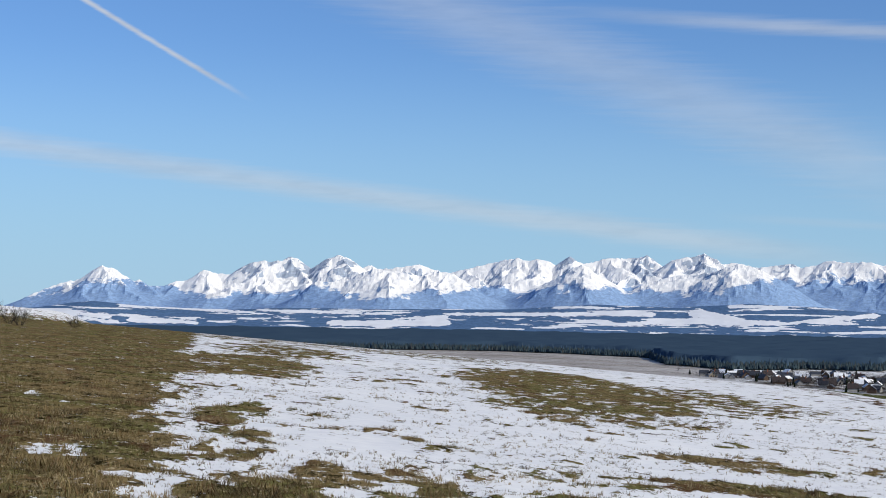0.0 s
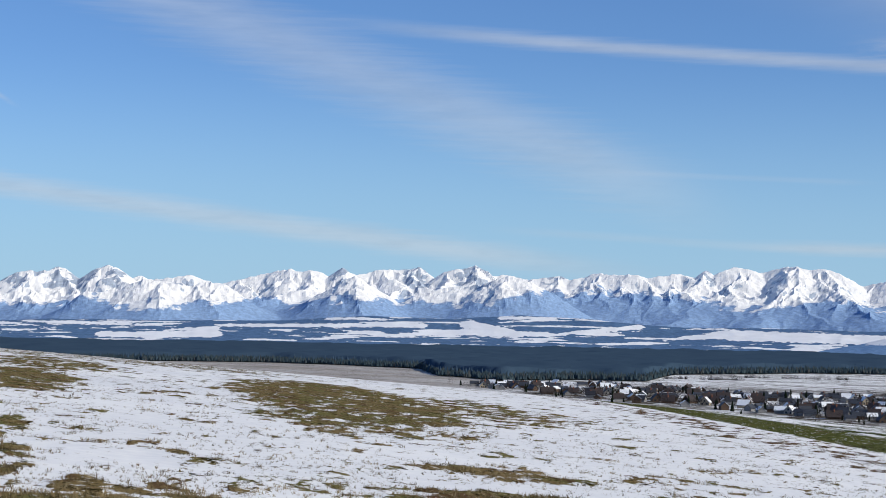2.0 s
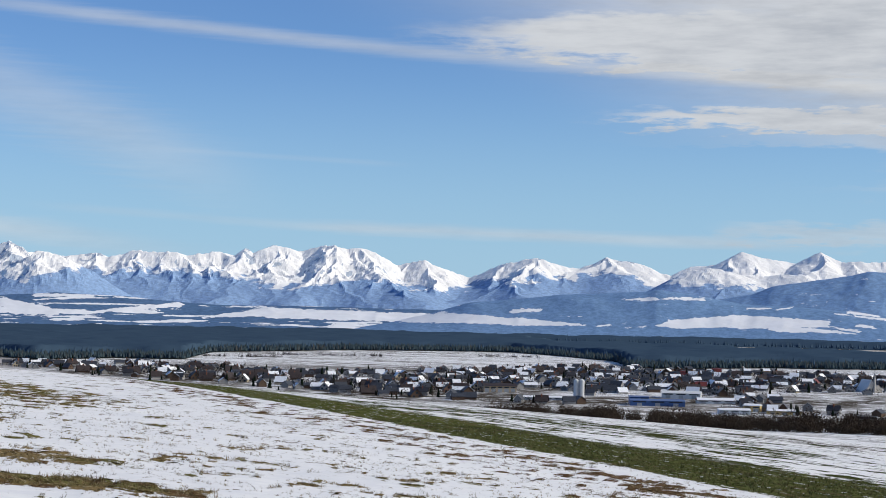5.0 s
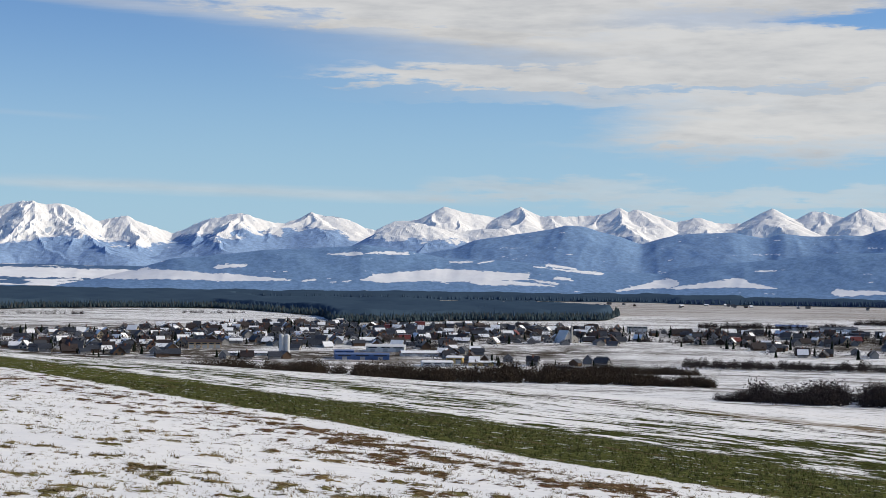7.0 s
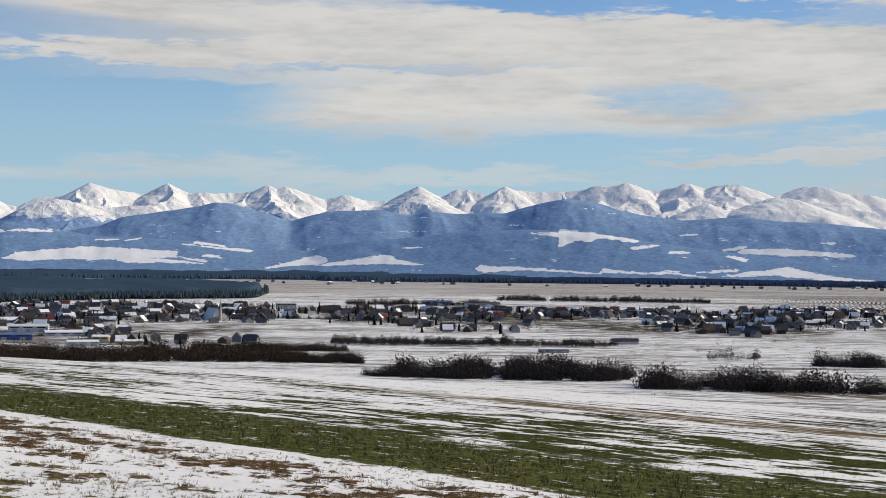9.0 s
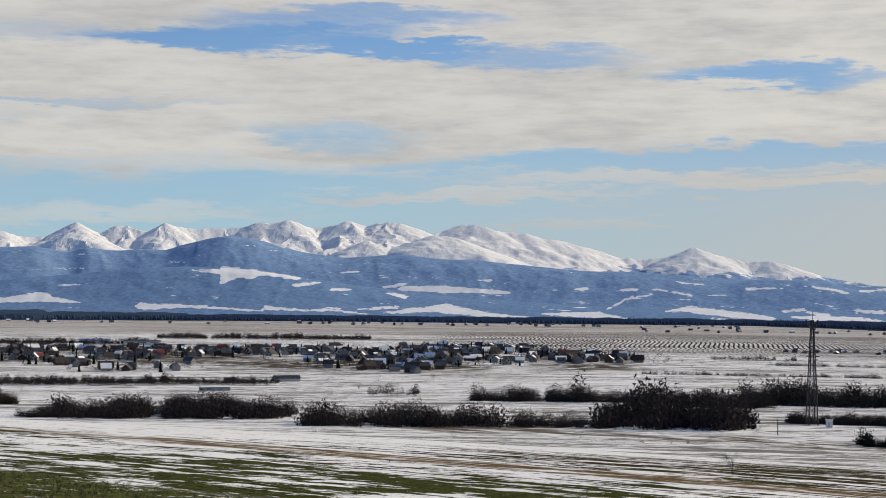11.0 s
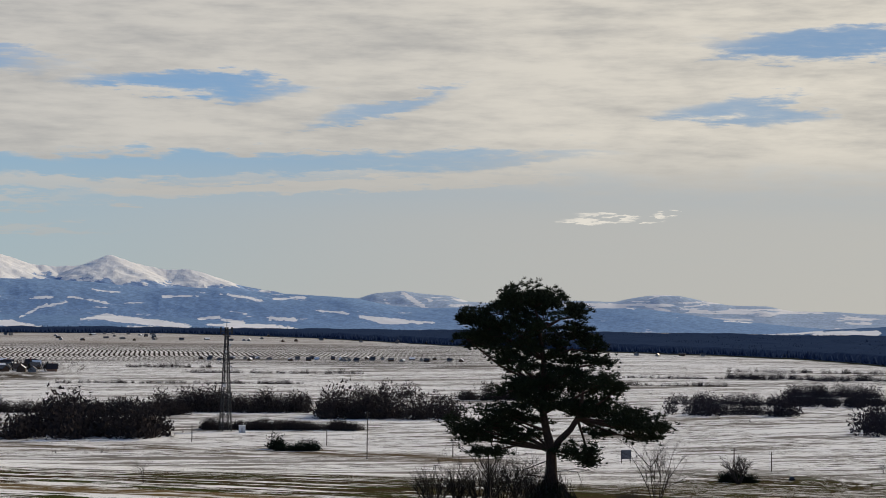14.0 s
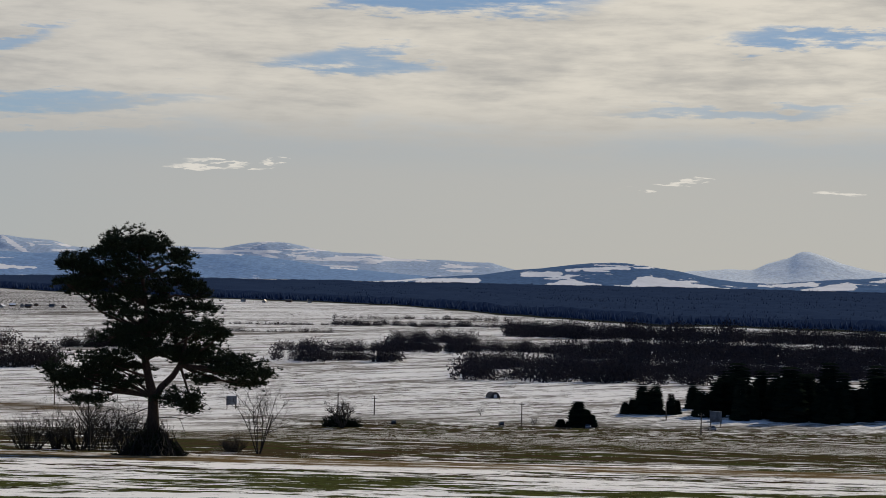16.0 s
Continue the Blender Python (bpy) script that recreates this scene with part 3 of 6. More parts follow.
def roof_line(H, A, D, X, Y, p, q, zp, zq, fall, span):
    """Raises a height field to a ridge between two places that falls off evenly to both sides."""
    b = np.degrees(np.arctan2([p[0], q[0]], [p[1], q[1]]))
    lo, hi = np.searchsorted(A[:, 0], (b.min() - span, b.max() + span))
    if hi <= lo:
        return
    x, y = X[lo:hi] - p[0], Y[lo:hi] - p[1]
    dx, dy = q[0] - p[0], q[1] - p[1]
    t = np.clip((x * dx + y * dy) / max(1e-6, dx * dx + dy * dy), 0, 1)
    h = zp + (zq - zp) * t - fall * np.hypot(x - t * dx, y - t * dy)
    np.maximum(H[lo:hi], h, out=H[lo:hi])


def peak_range(name, label, ridges, a0, a1, d0, d1, woods, seed, mat, step=0.05, rows=150):
    """Alpine crests, each a line of bearings and rises at a distance; spurs branch off and run down towards the plain."""
    az, dd = np.arange(a0, a1, step), np.linspace(d0, d1, rows)
    A, D = np.meshgrid(az, dd, indexing="ij")
    X, Y = D * np.sin(np.radians(A)), D * np.cos(np.radians(A))
    bendx, bendy = fbm(X * 0.011, Y * 0.011, seed, 3) - 0.5, fbm(X * 0.011, Y * 0.011, seed + 7, 3) - 0.5
    rg = np.random.default_rng(seed)
    H = np.full(X.shape, PLAIN - 1.0)

    def ease(at):
        """Gentler flanks along the western half."""
        return 1 - 0.24 * float(smooth(21, 31, at)) - 0.18 * float(smooth(50, 56, at))

    for nodes, dist, jag, gap, fall in ridges:
        ks, es = np.array([k for k, _ in nodes]), np.array([e for _, e in nodes])
        # the crest winds a little in depth, so that the spurs may not warp its line
        deep = dist + 90 * (fbm(A * 0.5, A * 0.0, seed + int(dist), 3) - 0.5)
        keep = smooth(15, 110, np.abs(D - deep))
        WX, WY = X + 70 * bendx * keep, Y + 70 * bendy * keep
        b = np.arange(ks[0], ks[-1], 0.11)
        e = np.interp(b, ks, es) + jag * (ridged(b * 2.9, b * 0.0 + dist, seed + 3, 3) - 0.6)
        cd = dist + 90 * (fbm(b * 0.5, b * 0.0, seed + int(dist), 3) - 0.5)
        cx, cy, cz = cd * np.sin(np.radians(b)), cd * np.cos(np.radians(b)), cd * np.tan(np.radians(e)) + 1.6
        for i in range(len(b) - 1):
            roof_line(H, A, D, WX, WY, (cx[i], cy[i]), (cx[i + 1], cy[i + 1]), cz[i], cz[i + 1], fall * ease(b[i]), 8.0)

        def spur(x, y, z, way, left, pitch, twigs):
            while left > 0 and z > PLAIN + 6:
                way += rg.normal(0, 0.22)
                L = rg.uniform(26, 48)
                nx, ny = x + L * math.sin(way), y + L * math.cos(way)
                nz = z - L * pitch * rg.uniform(0.55, 1.35)
                roof_line(H, A, D, WX, WY, (x, y), (nx, ny), z, nz, fall * ease(math.degrees(math.atan2(x, y))) * rg.uniform(0.85, 1.15), 7.0)
                if twigs and rg.random() < 0.8:
                    spur(nx, ny, nz - 2, way + rg.choice([-1, 1]) * rg.uniform(0.6, 1.1), rg.uniform(45, 120), pitch * 1.6, False)
                x, y, z, left = nx, ny, nz, left - L
                pitch = max(0.24, pitch * 0.93)

        top = np.interp(b, ks, es)
        at = ks[0] + 0.2
        while at < ks[-1]:
            i = min(int((at - ks[0]) / 0.11), len(b) - 1)
            # slide up to the next summit
            while 0 < i < len(b) - 1 and rg.random() < 0.8 and max(top[i - 1], top[i + 1]) > top[i] + 1e-4:
                i += 1 if top[i + 1] > top[i - 1] else -1
            spur(cx[i], cy[i], cz[i] - 1.5, math.radians(b[i] + 180) + rg.normal(0, 0.35), rg.uniform(380, 720), rg.uniform(0.42, 0.60), True)
            at += gap * rg.uniform(0.6, 1.4)
    away = 1 - np.exp(-np.abs(D - deep) / 40.0)
    calm = 1 - 0.5 * smooth(20, 26, A) - 0.25 * smooth(52, 57, A)
    H = H + calm * 9 * (fbm(X * 0.03, Y * 0.03, seed + 4, 4, 0.55) - 0.5) * (0.25 + 0.75 * away) + calm * 5 * (ridged(X * 0.05, Y * 0.05, seed + 5, 2) - 0.5) * (0.3 + 0.7 * away)
    # worn, rounded flanks below the tree line
    line = np.interp(A, [k for k, _ in woods], [v for _, v in woods])
    soft = H
    for _ in range(3):
        for axis, k in ((0, 9), (1, 5)):
            soft = sum(np.roll(soft, o, axis) for o in range(-k, k + 1)) / (2 * k + 1)
    low_ = smooth(0.15, -0.35, np.degrees(np.arctan2(H - 1.6, D)) - line) * smooth(d1 - 40, d1 - 200, D)
    H = H + (soft - H) * 0.8 * low_
    H = H + calm * 5.5 * (facets(X * 0.045, Y * 0.045, seed + 15, 2) - 0.5) * smooth(-0.2, 0.3, np.degrees(np.arctan2(H - 1.6, D)) - line) * (0.3 + 0.7 * away)
    foot = PLAIN + 8 * smooth(d0, d0 + 200, D)
    H = np.maximum(foot + (H - foot) * smooth(d0, d0 + 260, D), foot)
    R = np.degrees(np.arctan2(H - 1.6, D))
    arc = np.radians(A) * 4300
    snow = 0.5 + 1.1 * (R - line) + 1.0 * (fbm(arc * 0.007, D * 0.002, seed + 9, 4, 0.6) - 0.5) + 0.6 * (fbm(X * 0.035, Y * 0.035, seed + 11, 4, 0.6) - 0.5)
    rock = smooth(0.72, 1.25, slope_light(X, Y, H)) * smooth(0.1, 0.5, R - line + 0.3) * smooth(0.36, 0.62, fbm(X * 0.03, Y * 0.03, seed + 8, 4, 0.6)) * (1 - 0.55 * smooth(18, 24, A) - 0.4 * smooth(50, 55, A))
    # bare rock on the summits of the rocky massifs
    bare = np.zeros(A.shape)
    for b0, b1 in ((-7.0, -2.9), (-1.3, -0.5), (3.8, 4.4), (6.2, 7.1), (7.9, 9.2), (10.8, 11.7), (16.0, 16.5), (25.9, 29.6)):
        bare = np.maximum(bare, smooth(b0 - 0.25, b0 + 0.2, A) * smooth(b1 + 0.25, b1 - 0.2, A))
    rock = np.maximum(rock, bare * smooth(0.42, 0.60, fbm(X * 0.045, Y * 0.045, seed + 14, 4, 0.65)) * smooth(0.25, 0.6, R - line))
    me = grid_mesh(name, X, Y, H, {"snow": snow, "rock": rock})
    me.polygons.foreach_set("use_smooth", np.zeros(len(me.polygons), dtype=bool))
    ob = part(name, me, mat)
    return tagged(ob, label, "mountain range", kind="structure")


def strip_inside(A, R, meadow):
    """How far inside a tapering strip a place lies, in degrees."""
    b0, r0, b1, r1, h0, h1 = meadow
    dx, dy = b1 - b0, r1 - r0
    t = np.clip(((A - b0) * dx + (R - r0) * dy) / (dx * dx + dy * dy), 0, 1)
    # ends taper along the bearing, edges are straight
    return h0 + (h1 - h0) * t - np.hypot((A - b0 - t * dx) * 0.45, R - r0 - t * dy)


def hill_range(name, label, ridge, d0, dm, d1, seed, mat, meadows=(), wooded=0.6, step=0.06, rows=110, rough=1.0, patch=(0.9, 13.0)):
    """A long hill: bearings and rises of its back; meadows are tapering strips of snow among the woods."""
    ks, es = [k for k, _ in ridge], [e for _, e in ridge]
    az, dd = np.arange(ks[0], ks[-1], step), np.linspace(d0, d1, rows)
    A, D = np.meshgrid(az, dd, indexing="ij")
    X, Y = D * np.sin(np.radians(A)), D * np.cos(np.radians(A))
    e = np.interp(az, ks, es)
    ker = np.hanning(9)
    e = np.convolve(np.pad(e, 4, mode="edge"), ker / ker.sum(), mode="valid")
    top = (dm * np.tan(np.radians(e)) + 1.6)[:, None]
    s = (D - d0) / (dm - d0)
    up = smooth(0, 1, np.clip(s, 0, 1)) * 0.75 + 0.25 * np.clip(s, 0, 1)
    up = up + rough * 0.07 * (ridged(A * 0.55 + 0.9 * fbm(X * 0.004, Y * 0.004, seed + 12, 2), D * 0.0016, seed + 10, 3) - 0.5) * np.clip(s, 0, 1) * smooth(1.02, 0.75, s)
    up = up + rough * 0.22 * (fbm(X * 0.006, Y * 0.006, seed, 4) - 0.5) * np.clip(s, 0, 1) * smooth(1.02, 0.8, s)
    up = np.where(s > 1, 1 - 0.5 * (s - 1) * (dm - d0) / max(1.0, d1 - dm), up)
    H = PLAIN - 2 + (top - PLAIN + 2) * up + rough * 2.2 * (fbm(X * 0.03, Y * 0.03, seed + 2, 3) - 0.5)
    R = np.degrees(np.arctan2(H - 1.6, D))
    snow = smooth(wooded - 0.13, wooded + 0.13, fbm(A * patch[0], R * patch[1], seed + 4, 5, 0.55))
    snow = np.maximum(snow, 0.30 * smooth(0.56, 0.70, fbm(A * 0.8, R * 7.0, seed + 7, 3)))
    wig = 0.050 * (fbm(A * 2.6, R * 22, seed + 5, 3) - 0.5) + 0.060 * (fbm(A * 8, R * 45, seed + 6, 2) - 0.5)
    for meadow in meadows:
        snow = np.maximum(snow, np.clip(0.5 + 10 * (strip_inside(A, R, meadow) + wig), 0, 1))
    ob = part(name, grid_mesh(name, X, Y, H, {"snow": snow, "rock": 0 * snow}), mat)
    return tagged(ob, label, "hills", kind="structure")


# lower slopes and rock carry blue distance haze in their colour
m_alp = ridge_material("alpine_snow_hazed_slopes", (0.25, 0.37, 0.58), (0.88, 0.88, 0.88), (0.30, 0.37, 0.48), 0.5)
# foothill trees get a painted-in haze blue instead of needle green
m_foot = ridge_material("hazed_foothill_woods", (0.090, 0.160, 0.285), (0.82, 0.84, 0.88))
# the blue of these woods is distance haze mixed into the base colour
m_hazed_hill = ridge_material("hazed_wooded_hills", (0.205, 0.325, 0.52), (0.82, 0.84, 0.88))
m_hazed_low_hill = ridge_material("hazed_low_hills", (0.165, 0.275, 0.455), (0.82, 0.84, 0.88))
# pale because thick distance haze is put into the wood colour
m_pale = ridge_material("haze_paled_ridge", (0.40, 0.50, 0.64), (0.84, 0.85, 0.88))

# bearings and rises of the summits and passes, massif by massif
EAST_PEAKS = [
    (-14.4, -0.1), (-13.35, 0.24), (-12.64, 0.44), (-11.93, 0.62), (-11.48, 0.9), (-11.22, 1.06), (-10.85, 0.99), (-10.39, 0.7), (-10.21, 0.52), (-10.03, 0.67), (-9.75, 0.44), (-9.2, 0.45),
    (-8.8, 0.6), (-8.38, 0.65), (-8.07, 0.92), (-7.84, 1.03), (-7.52, 0.89), (-7, 0.88), (-6.6, 1.13), (-6.27, 1.3), (-5.99, 1.37), (-5.71, 1.28), (-5.53, 1.34), (-5.34, 1.3),
    (-5.12, 1.51), (-4.78, 1.41), (-4.49, 1.04), (-4.18, 1.19), (-3.85, 1.46), (-3.48, 1.58), (-3.17, 1.49), (-2.81, 1.11), (-2.44, 1.26), (-2.19, 1.15), (-1.37, 1.19)]
WHITE_PEAKS = [
    (-1.12, 1.25), (-0.9, 1.31), (-0.62, 1.24), (-0.31, 1.13), (0.29, 1.08), (1.04, 1.26), (1.6, 1.37), (2.16, 1.53), (2.44, 1.59), (2.82, 1.46), (3.13, 1.54), (3.51, 1.45),
    (3.85, 1.29), (4.03, 1.56), (4.18, 1.65), (4.41, 1.5), (4.69, 1.43), (5.15, 1.53), (5.45, 1.65), (5.9, 1.58), (6.36, 1.64), (6.73, 1.71), (6.94, 1.52), (7.2, 1.32),
    (7.56, 1.57), (8.04, 1.67), (8.39, 1.73), (8.63, 1.82), (8.89, 1.58), (9.22, 1.44)]
DARK_PEAKS = [
    (9.55, 1.51), (9.91, 1.44), (10.27, 1.38), (10.99, 1.43), (11.35, 1.5), (11.71, 1.38), (12.25, 1.47), (12.7, 1.64), (13.02, 1.58), (13.89, 1.58), (14.26, 1.48), (14.63, 1.54),
    (15.37, 1.63), (15.92, 1.52), (16.22, 1.79), (16.42, 1.58), (16.7, 1.7), (17.12, 1.9), (17.44, 1.85), (17.97, 1.69), (18.25, 1.78), (18.8, 1.9), (19.18, 1.93), (19.5, 1.78),
    (19.93, 1.87), (20.25, 1.82)]
MIDDLE_PEAKS = [
    (20.78, 1.55), (21.2, 1.31), (21.72, 1.44), (22.1, 1.48), (22.51, 1.3), (23.04, 1.13), (23.61, 0.95), (24.02, 1.09), (24.54, 1.34), (25.14, 1.5), (25.85, 1.65), (26.26, 1.51),
    (26.79, 1.37), (27.26, 1.3), (27.72, 1.46), (28.18, 1.69), (28.39, 1.6), (28.87, 1.57), (29.4, 1.47), (29.81, 1.23), (30.33, 1.13), (30.87, 1.4), (31.43, 1.46), (31.9, 1.53),
    (32.34, 1.79), (32.61, 1.95), (32.92, 1.84), (33.28, 1.73)]
SHARP_PEAKS = [
    (33.86, 1.65), (34.42, 1.58), (34.89, 1.85), (35.07, 1.98), (35.39, 1.8), (35.77, 1.65), (36.14, 1.67), (36.67, 1.64), (37.6, 1.69), (38.02, 1.79), (38.35, 1.98), (38.64, 1.8),
    (38.92, 1.93), (39.39, 1.77), (39.86, 1.62), (40.24, 1.51), (40.99, 1.67), (41.59, 1.49), (42.49, 1.46), (43.05, 1.84), (43.32, 1.97), (43.79, 1.74), (44.36, 1.57), (44.54, 1.85),
    (44.72, 1.91), (45.14, 1.82), (45.66, 1.71), (46.03, 1.86), (46.21, 2), (46.43, 1.89)]
WEST_PEAKS = [
    (47.14, 1.8), (47.87, 1.84), (48.79, 1.88), (49.15, 2.01), (49.88, 2.04), (50.24, 2.17), (50.53, 2.04), (51, 1.89), (51.43, 1.91), (51.9, 2.03), (52.27, 2.15), (52.84, 1.96),
    (53.4, 2.1), (53.96, 2.09), (54.53, 1.89), (55, 1.72), (55.37, 1.8), (55.65, 1.94), (56.03, 2.03), (56.59, 2.02), (57.16, 1.86), (58.1, 1.77), (58.66, 1.64), (59.41, 1.5),
    (60.16, 1.32), (61.28, 0.99), (62.21, 0.96), (62.95, 1.02), (63.31, 1.21), (63.64, 1.36), (63.96, 1.27), (64.27, 1.12), (64.78, 1.01), (65.51, 0.89), (66.24, 0.9), (66.78, 0.77),
    (67.32, 0.59), (67.72, 0.45), (68.22, 0.34), (69.11, 0.24)]
SKYLINE = EAST_PEAKS + WHITE_PEAKS + DARK_PEAKS + MIDDLE_PEAKS + SHARP_PEAKS + WEST_PEAKS + [(70.5, 0.0), (73.0, -0.5), (77.0, -0.9)]
# shorter snow ridges that stand before the main crest
FORE_RIDGES = [
    [(-4.57, 0.4), (-4.11, 0.69), (-3.09, 0.76), (-2.71, 0.98), (-2.25, 1.1), (-1.44, 1.15), (-1.1, 1.02), (-0.82, 0.91), (-0.28, 1.07), (0.29, 1.03)],
    [(3.39, 0.66), (4.04, 1.11), (4.59, 1.39), (4.97, 1.12), (5.35, 0.7)],
    [(6.47, 0.66), (7.39, 0.99), (8.31, 1.13), (8.89, 1.19), (9.59, 1.46), (10.13, 1.43), (10.5, 1.25), (11.05, 1.02)],
    [(30.33, 0.79), (30.88, 1.27), (31.52, 1.39), (32.16, 1.29), (32.89, 1.08), (33.8, 1.19), (34.52, 1.24)],
    [(40.05, 0.87), (40.43, 1.16), (40.99, 1.41), (41.65, 1.23), (42.49, 1.35), (43.14, 1.56), (43.42, 1.81), (43.99, 1.33), (44.55, 1.11)],
    [(51.16, 0.78), (51.91, 1.11), (52.84, 1.5), (53.59, 1.22)],
    [(53.41, 0.94), (54.16, 1.41), (55, 1.7), (55.66, 1.65), (56.6, 1.25), (57.54, 0.79)]]
# snowy meadows among the woods: bearing and rise of both ends, half depth at each
EAST_MEADOWS_A = [
    (-14.22, -0.59, -12.71, -0.66, 0.075, 0.075), (-12.62, -0.44, -11.09, -0.6, 0.038, 0.094), (-12.26, -0.62, -10.72, -0.78, 0.038, 0.056), (-10.55, -0.22, -8.64, -0.28, 0.056, 0.075), (-8.64, -0.28, -5.68, -0.44, 0.075, 0.019),
    (-10.09, -0.68, -8.17, -0.76, 0.113, 0.056), (-5.31, -0.34, -1.75, -0.36, 0.056, 0.038), (-3.62, -0.71, 0.02, -0.65, 0.094, 0.113), (-1.56, -0.54, 0.01, -0.46, 0.019, 0.075), (0.12, -0.35, 6.85, -0.23, 0.038, 0.075),
    (3.77, -0.06, 5.83, -0.06, 0.056, 0.019), (4.06, -0.43, 5.46, -0.57, 0.019, 0.075), (6.11, -0.56, 8.69, -0.42, 0.056, 0.113), (8.69, -0.42, 11.06, -0.47, 0.113, 0.075), (9.4, -0.10, 11.24, 0.05, 0.02, 0.05)]
EAST_MEADOWS_B = [
    (11.42, -0.45, 13.21, -0.25, 0.038, 0.075), (9.5, 0.04, 11.83, 0.11, 0.056, 0.038), (8.44, -0.2, 10.5, -0.5, 0.15, 0.038), (8.45, -0.47, 10.14, -0.55, 0.056, 0.038), (11.13, -0.49, 14.03, -0.18, 0.019, 0.075),
    (14.87, -0.57, 17.08, -0.34, 0.019, 0.15), (17.08, -0.38, 22.77, -0.46, 0.169, 0.15), (22.77, -0.42, 27.1, -0.59, 0.188, 0.019), (15.78, -0.2, 16.89, -0.18, 0.019, 0.019), (25.13, -0.17, 25.97, -0.11, 0.019, 0.056),
    (27.94, -0.6, 28.31, -0.55, 0.019, 0.019), (28.87, -0.65, 29.61, -0.58, 0.019, 0.019)]
EAST_MEADOWS = EAST_MEADOWS_A + EAST_MEADOWS_B
UPPER_MEADOWS_A = [
    (25.15, -0.17, 26.04, -0.1, 0.075, 0.038), (28.73, 0.28, 29.73, 0.31, 0.019, 0.056), (30.09, 0.35, 31.29, 0.34, 0.019, 0.056), (25.23, 0.36, 25.82, 0.41, 0.019, 0.038), (35.56, -0.04, 37.72, -0.26, 0.019, 0.056),
    (36.03, 0.02, 36.87, -0.1, 0.038, 0.038), (32.82, 0.08, 33.51, 0.09, 0.019, 0.019), (33.73, 0.04, 34.16, 0.13, 0.019, 0.019), (42.79, -0.09, 43.48, -0.08, 0.019, 0.019), (47.15, 0.42, 48.99, 0.33, 0.019, 0.15),
    (48.07, 0.02, 48.29, 0.36, 0.038, 0.226), (48.99, 0.4, 50.53, 0.21, 0.075, 0.056), (50.54, -0.03, 51.31, 0.07, 0.056, 0.019), (52.06, 0.41, 52.59, 0.44, 0.019, 0.019), (51.73, -0.15, 52.26, -0.16, 0.038, 0.038)]
UPPER_MEADOWS_B = [
    (53.46, -0.06, 54.02, 0.01, 0.038, 0.056), (54.13, -0.11, 55.37, -0.11, 0.094, 0.113), (55.37, -0.11, 57.51, -0.21, 0.113, 0.056), (54.26, 0.29, 54.54, 0.25, 0.019, 0.019), (53.61, -0.28, 54.08, -0.39, 0.038, 0.056),
    (60.81, -0.73, 61.47, -0.39, 0.019, 0.038), (61.47, -0.39, 62.27, -0.23, 0.056, 0.019), (61.47, -0.47, 61.62, -0.33, 0.019, 0.056), (62.36, -0.05, 63.51, -0.22, 0.019, 0.038), (61.01, -0.13, 61.75, -0.07, 0.019, 0.056),
    (65.43, -0.02, 66.52, 0.03, 0.038, 0.019), (63.14, 0.18, 63.96, 0.1, 0.019, 0.019), (67.51, 0.1, 68.4, -0.06, 0.019, 0.038), (56.52, 0.18, 56.95, 0.2, 0.019, 0.038), (59.8, -0.07, 60.08, -0.05, 0.038, 0.038)]
UPPER_MEADOWS_C = [
    (67.6, -0.47, 68.05, -0.54, 0.019, 0.019), (66.57, -0.72, 67.19, -0.68, 0.038, 0.038), (67.26, 0.09, 68.57, -0.08, 0.019, 0.038), (69.04, -0.04, 69.98, 0.01, 0.038, 0.038), (68.9, -0.68, 69.61, -0.73, 0.056, 0.056),
    (70.45, -0.42, 71.39, -0.48, 0.019, 0.038), (71.9, -0.61, 72.61, -0.73, 0.056, 0.094), (72.61, -0.73, 74.26, -0.77, 0.113, 0.019), (66.9, -0.68, 67.18, -0.64, 0.038, 0.019), (75.39, -0.74, 75.84, -0.68, 0.019, 0.038),
    (83.94, -0.6, 84.69, -0.64, 0.019, 0.038)]
UPPER_MEADOWS = UPPER_MEADOWS_A + UPPER_MEADOWS_B + UPPER_MEADOWS_C
LOWER_MEADOWS_A = [
    (25.07, -0.51, 27.47, -0.58, 0.132, 0.019), (29.92, -0.54, 30.56, -0.44, 0.038, 0.113), (30.38, -0.5, 32.59, -0.33, 0.132, 0.207), (32.59, -0.37, 35.19, -0.38, 0.226, 0.113), (33.7, -0.54, 36.22, -0.67, 0.113, 0.019),
    (35.29, -0.45, 36.32, -0.61, 0.019, 0.038), (36.31, -0.41, 36.78, -0.46, 0.038, 0.038), (38.29, -0.82, 39.98, -0.52, 0.019, 0.15), (40.17, -0.68, 42.23, -0.49, 0.019, 0.169), (42.23, -0.53, 43.5, -0.66, 0.113, 0.019),
    (45.53, -0.81, 46.42, -0.76, 0.056, 0.075), (46.61, -0.74, 49.46, -0.89, 0.056, 0.019), (49.55, -0.79, 51.18, -0.88, 0.056, 0.019), (27.92, -0.6, 28.28, -0.56, 0.019, 0.019), (29.1, -0.62, 29.46, -0.58, 0.019, 0.019)]
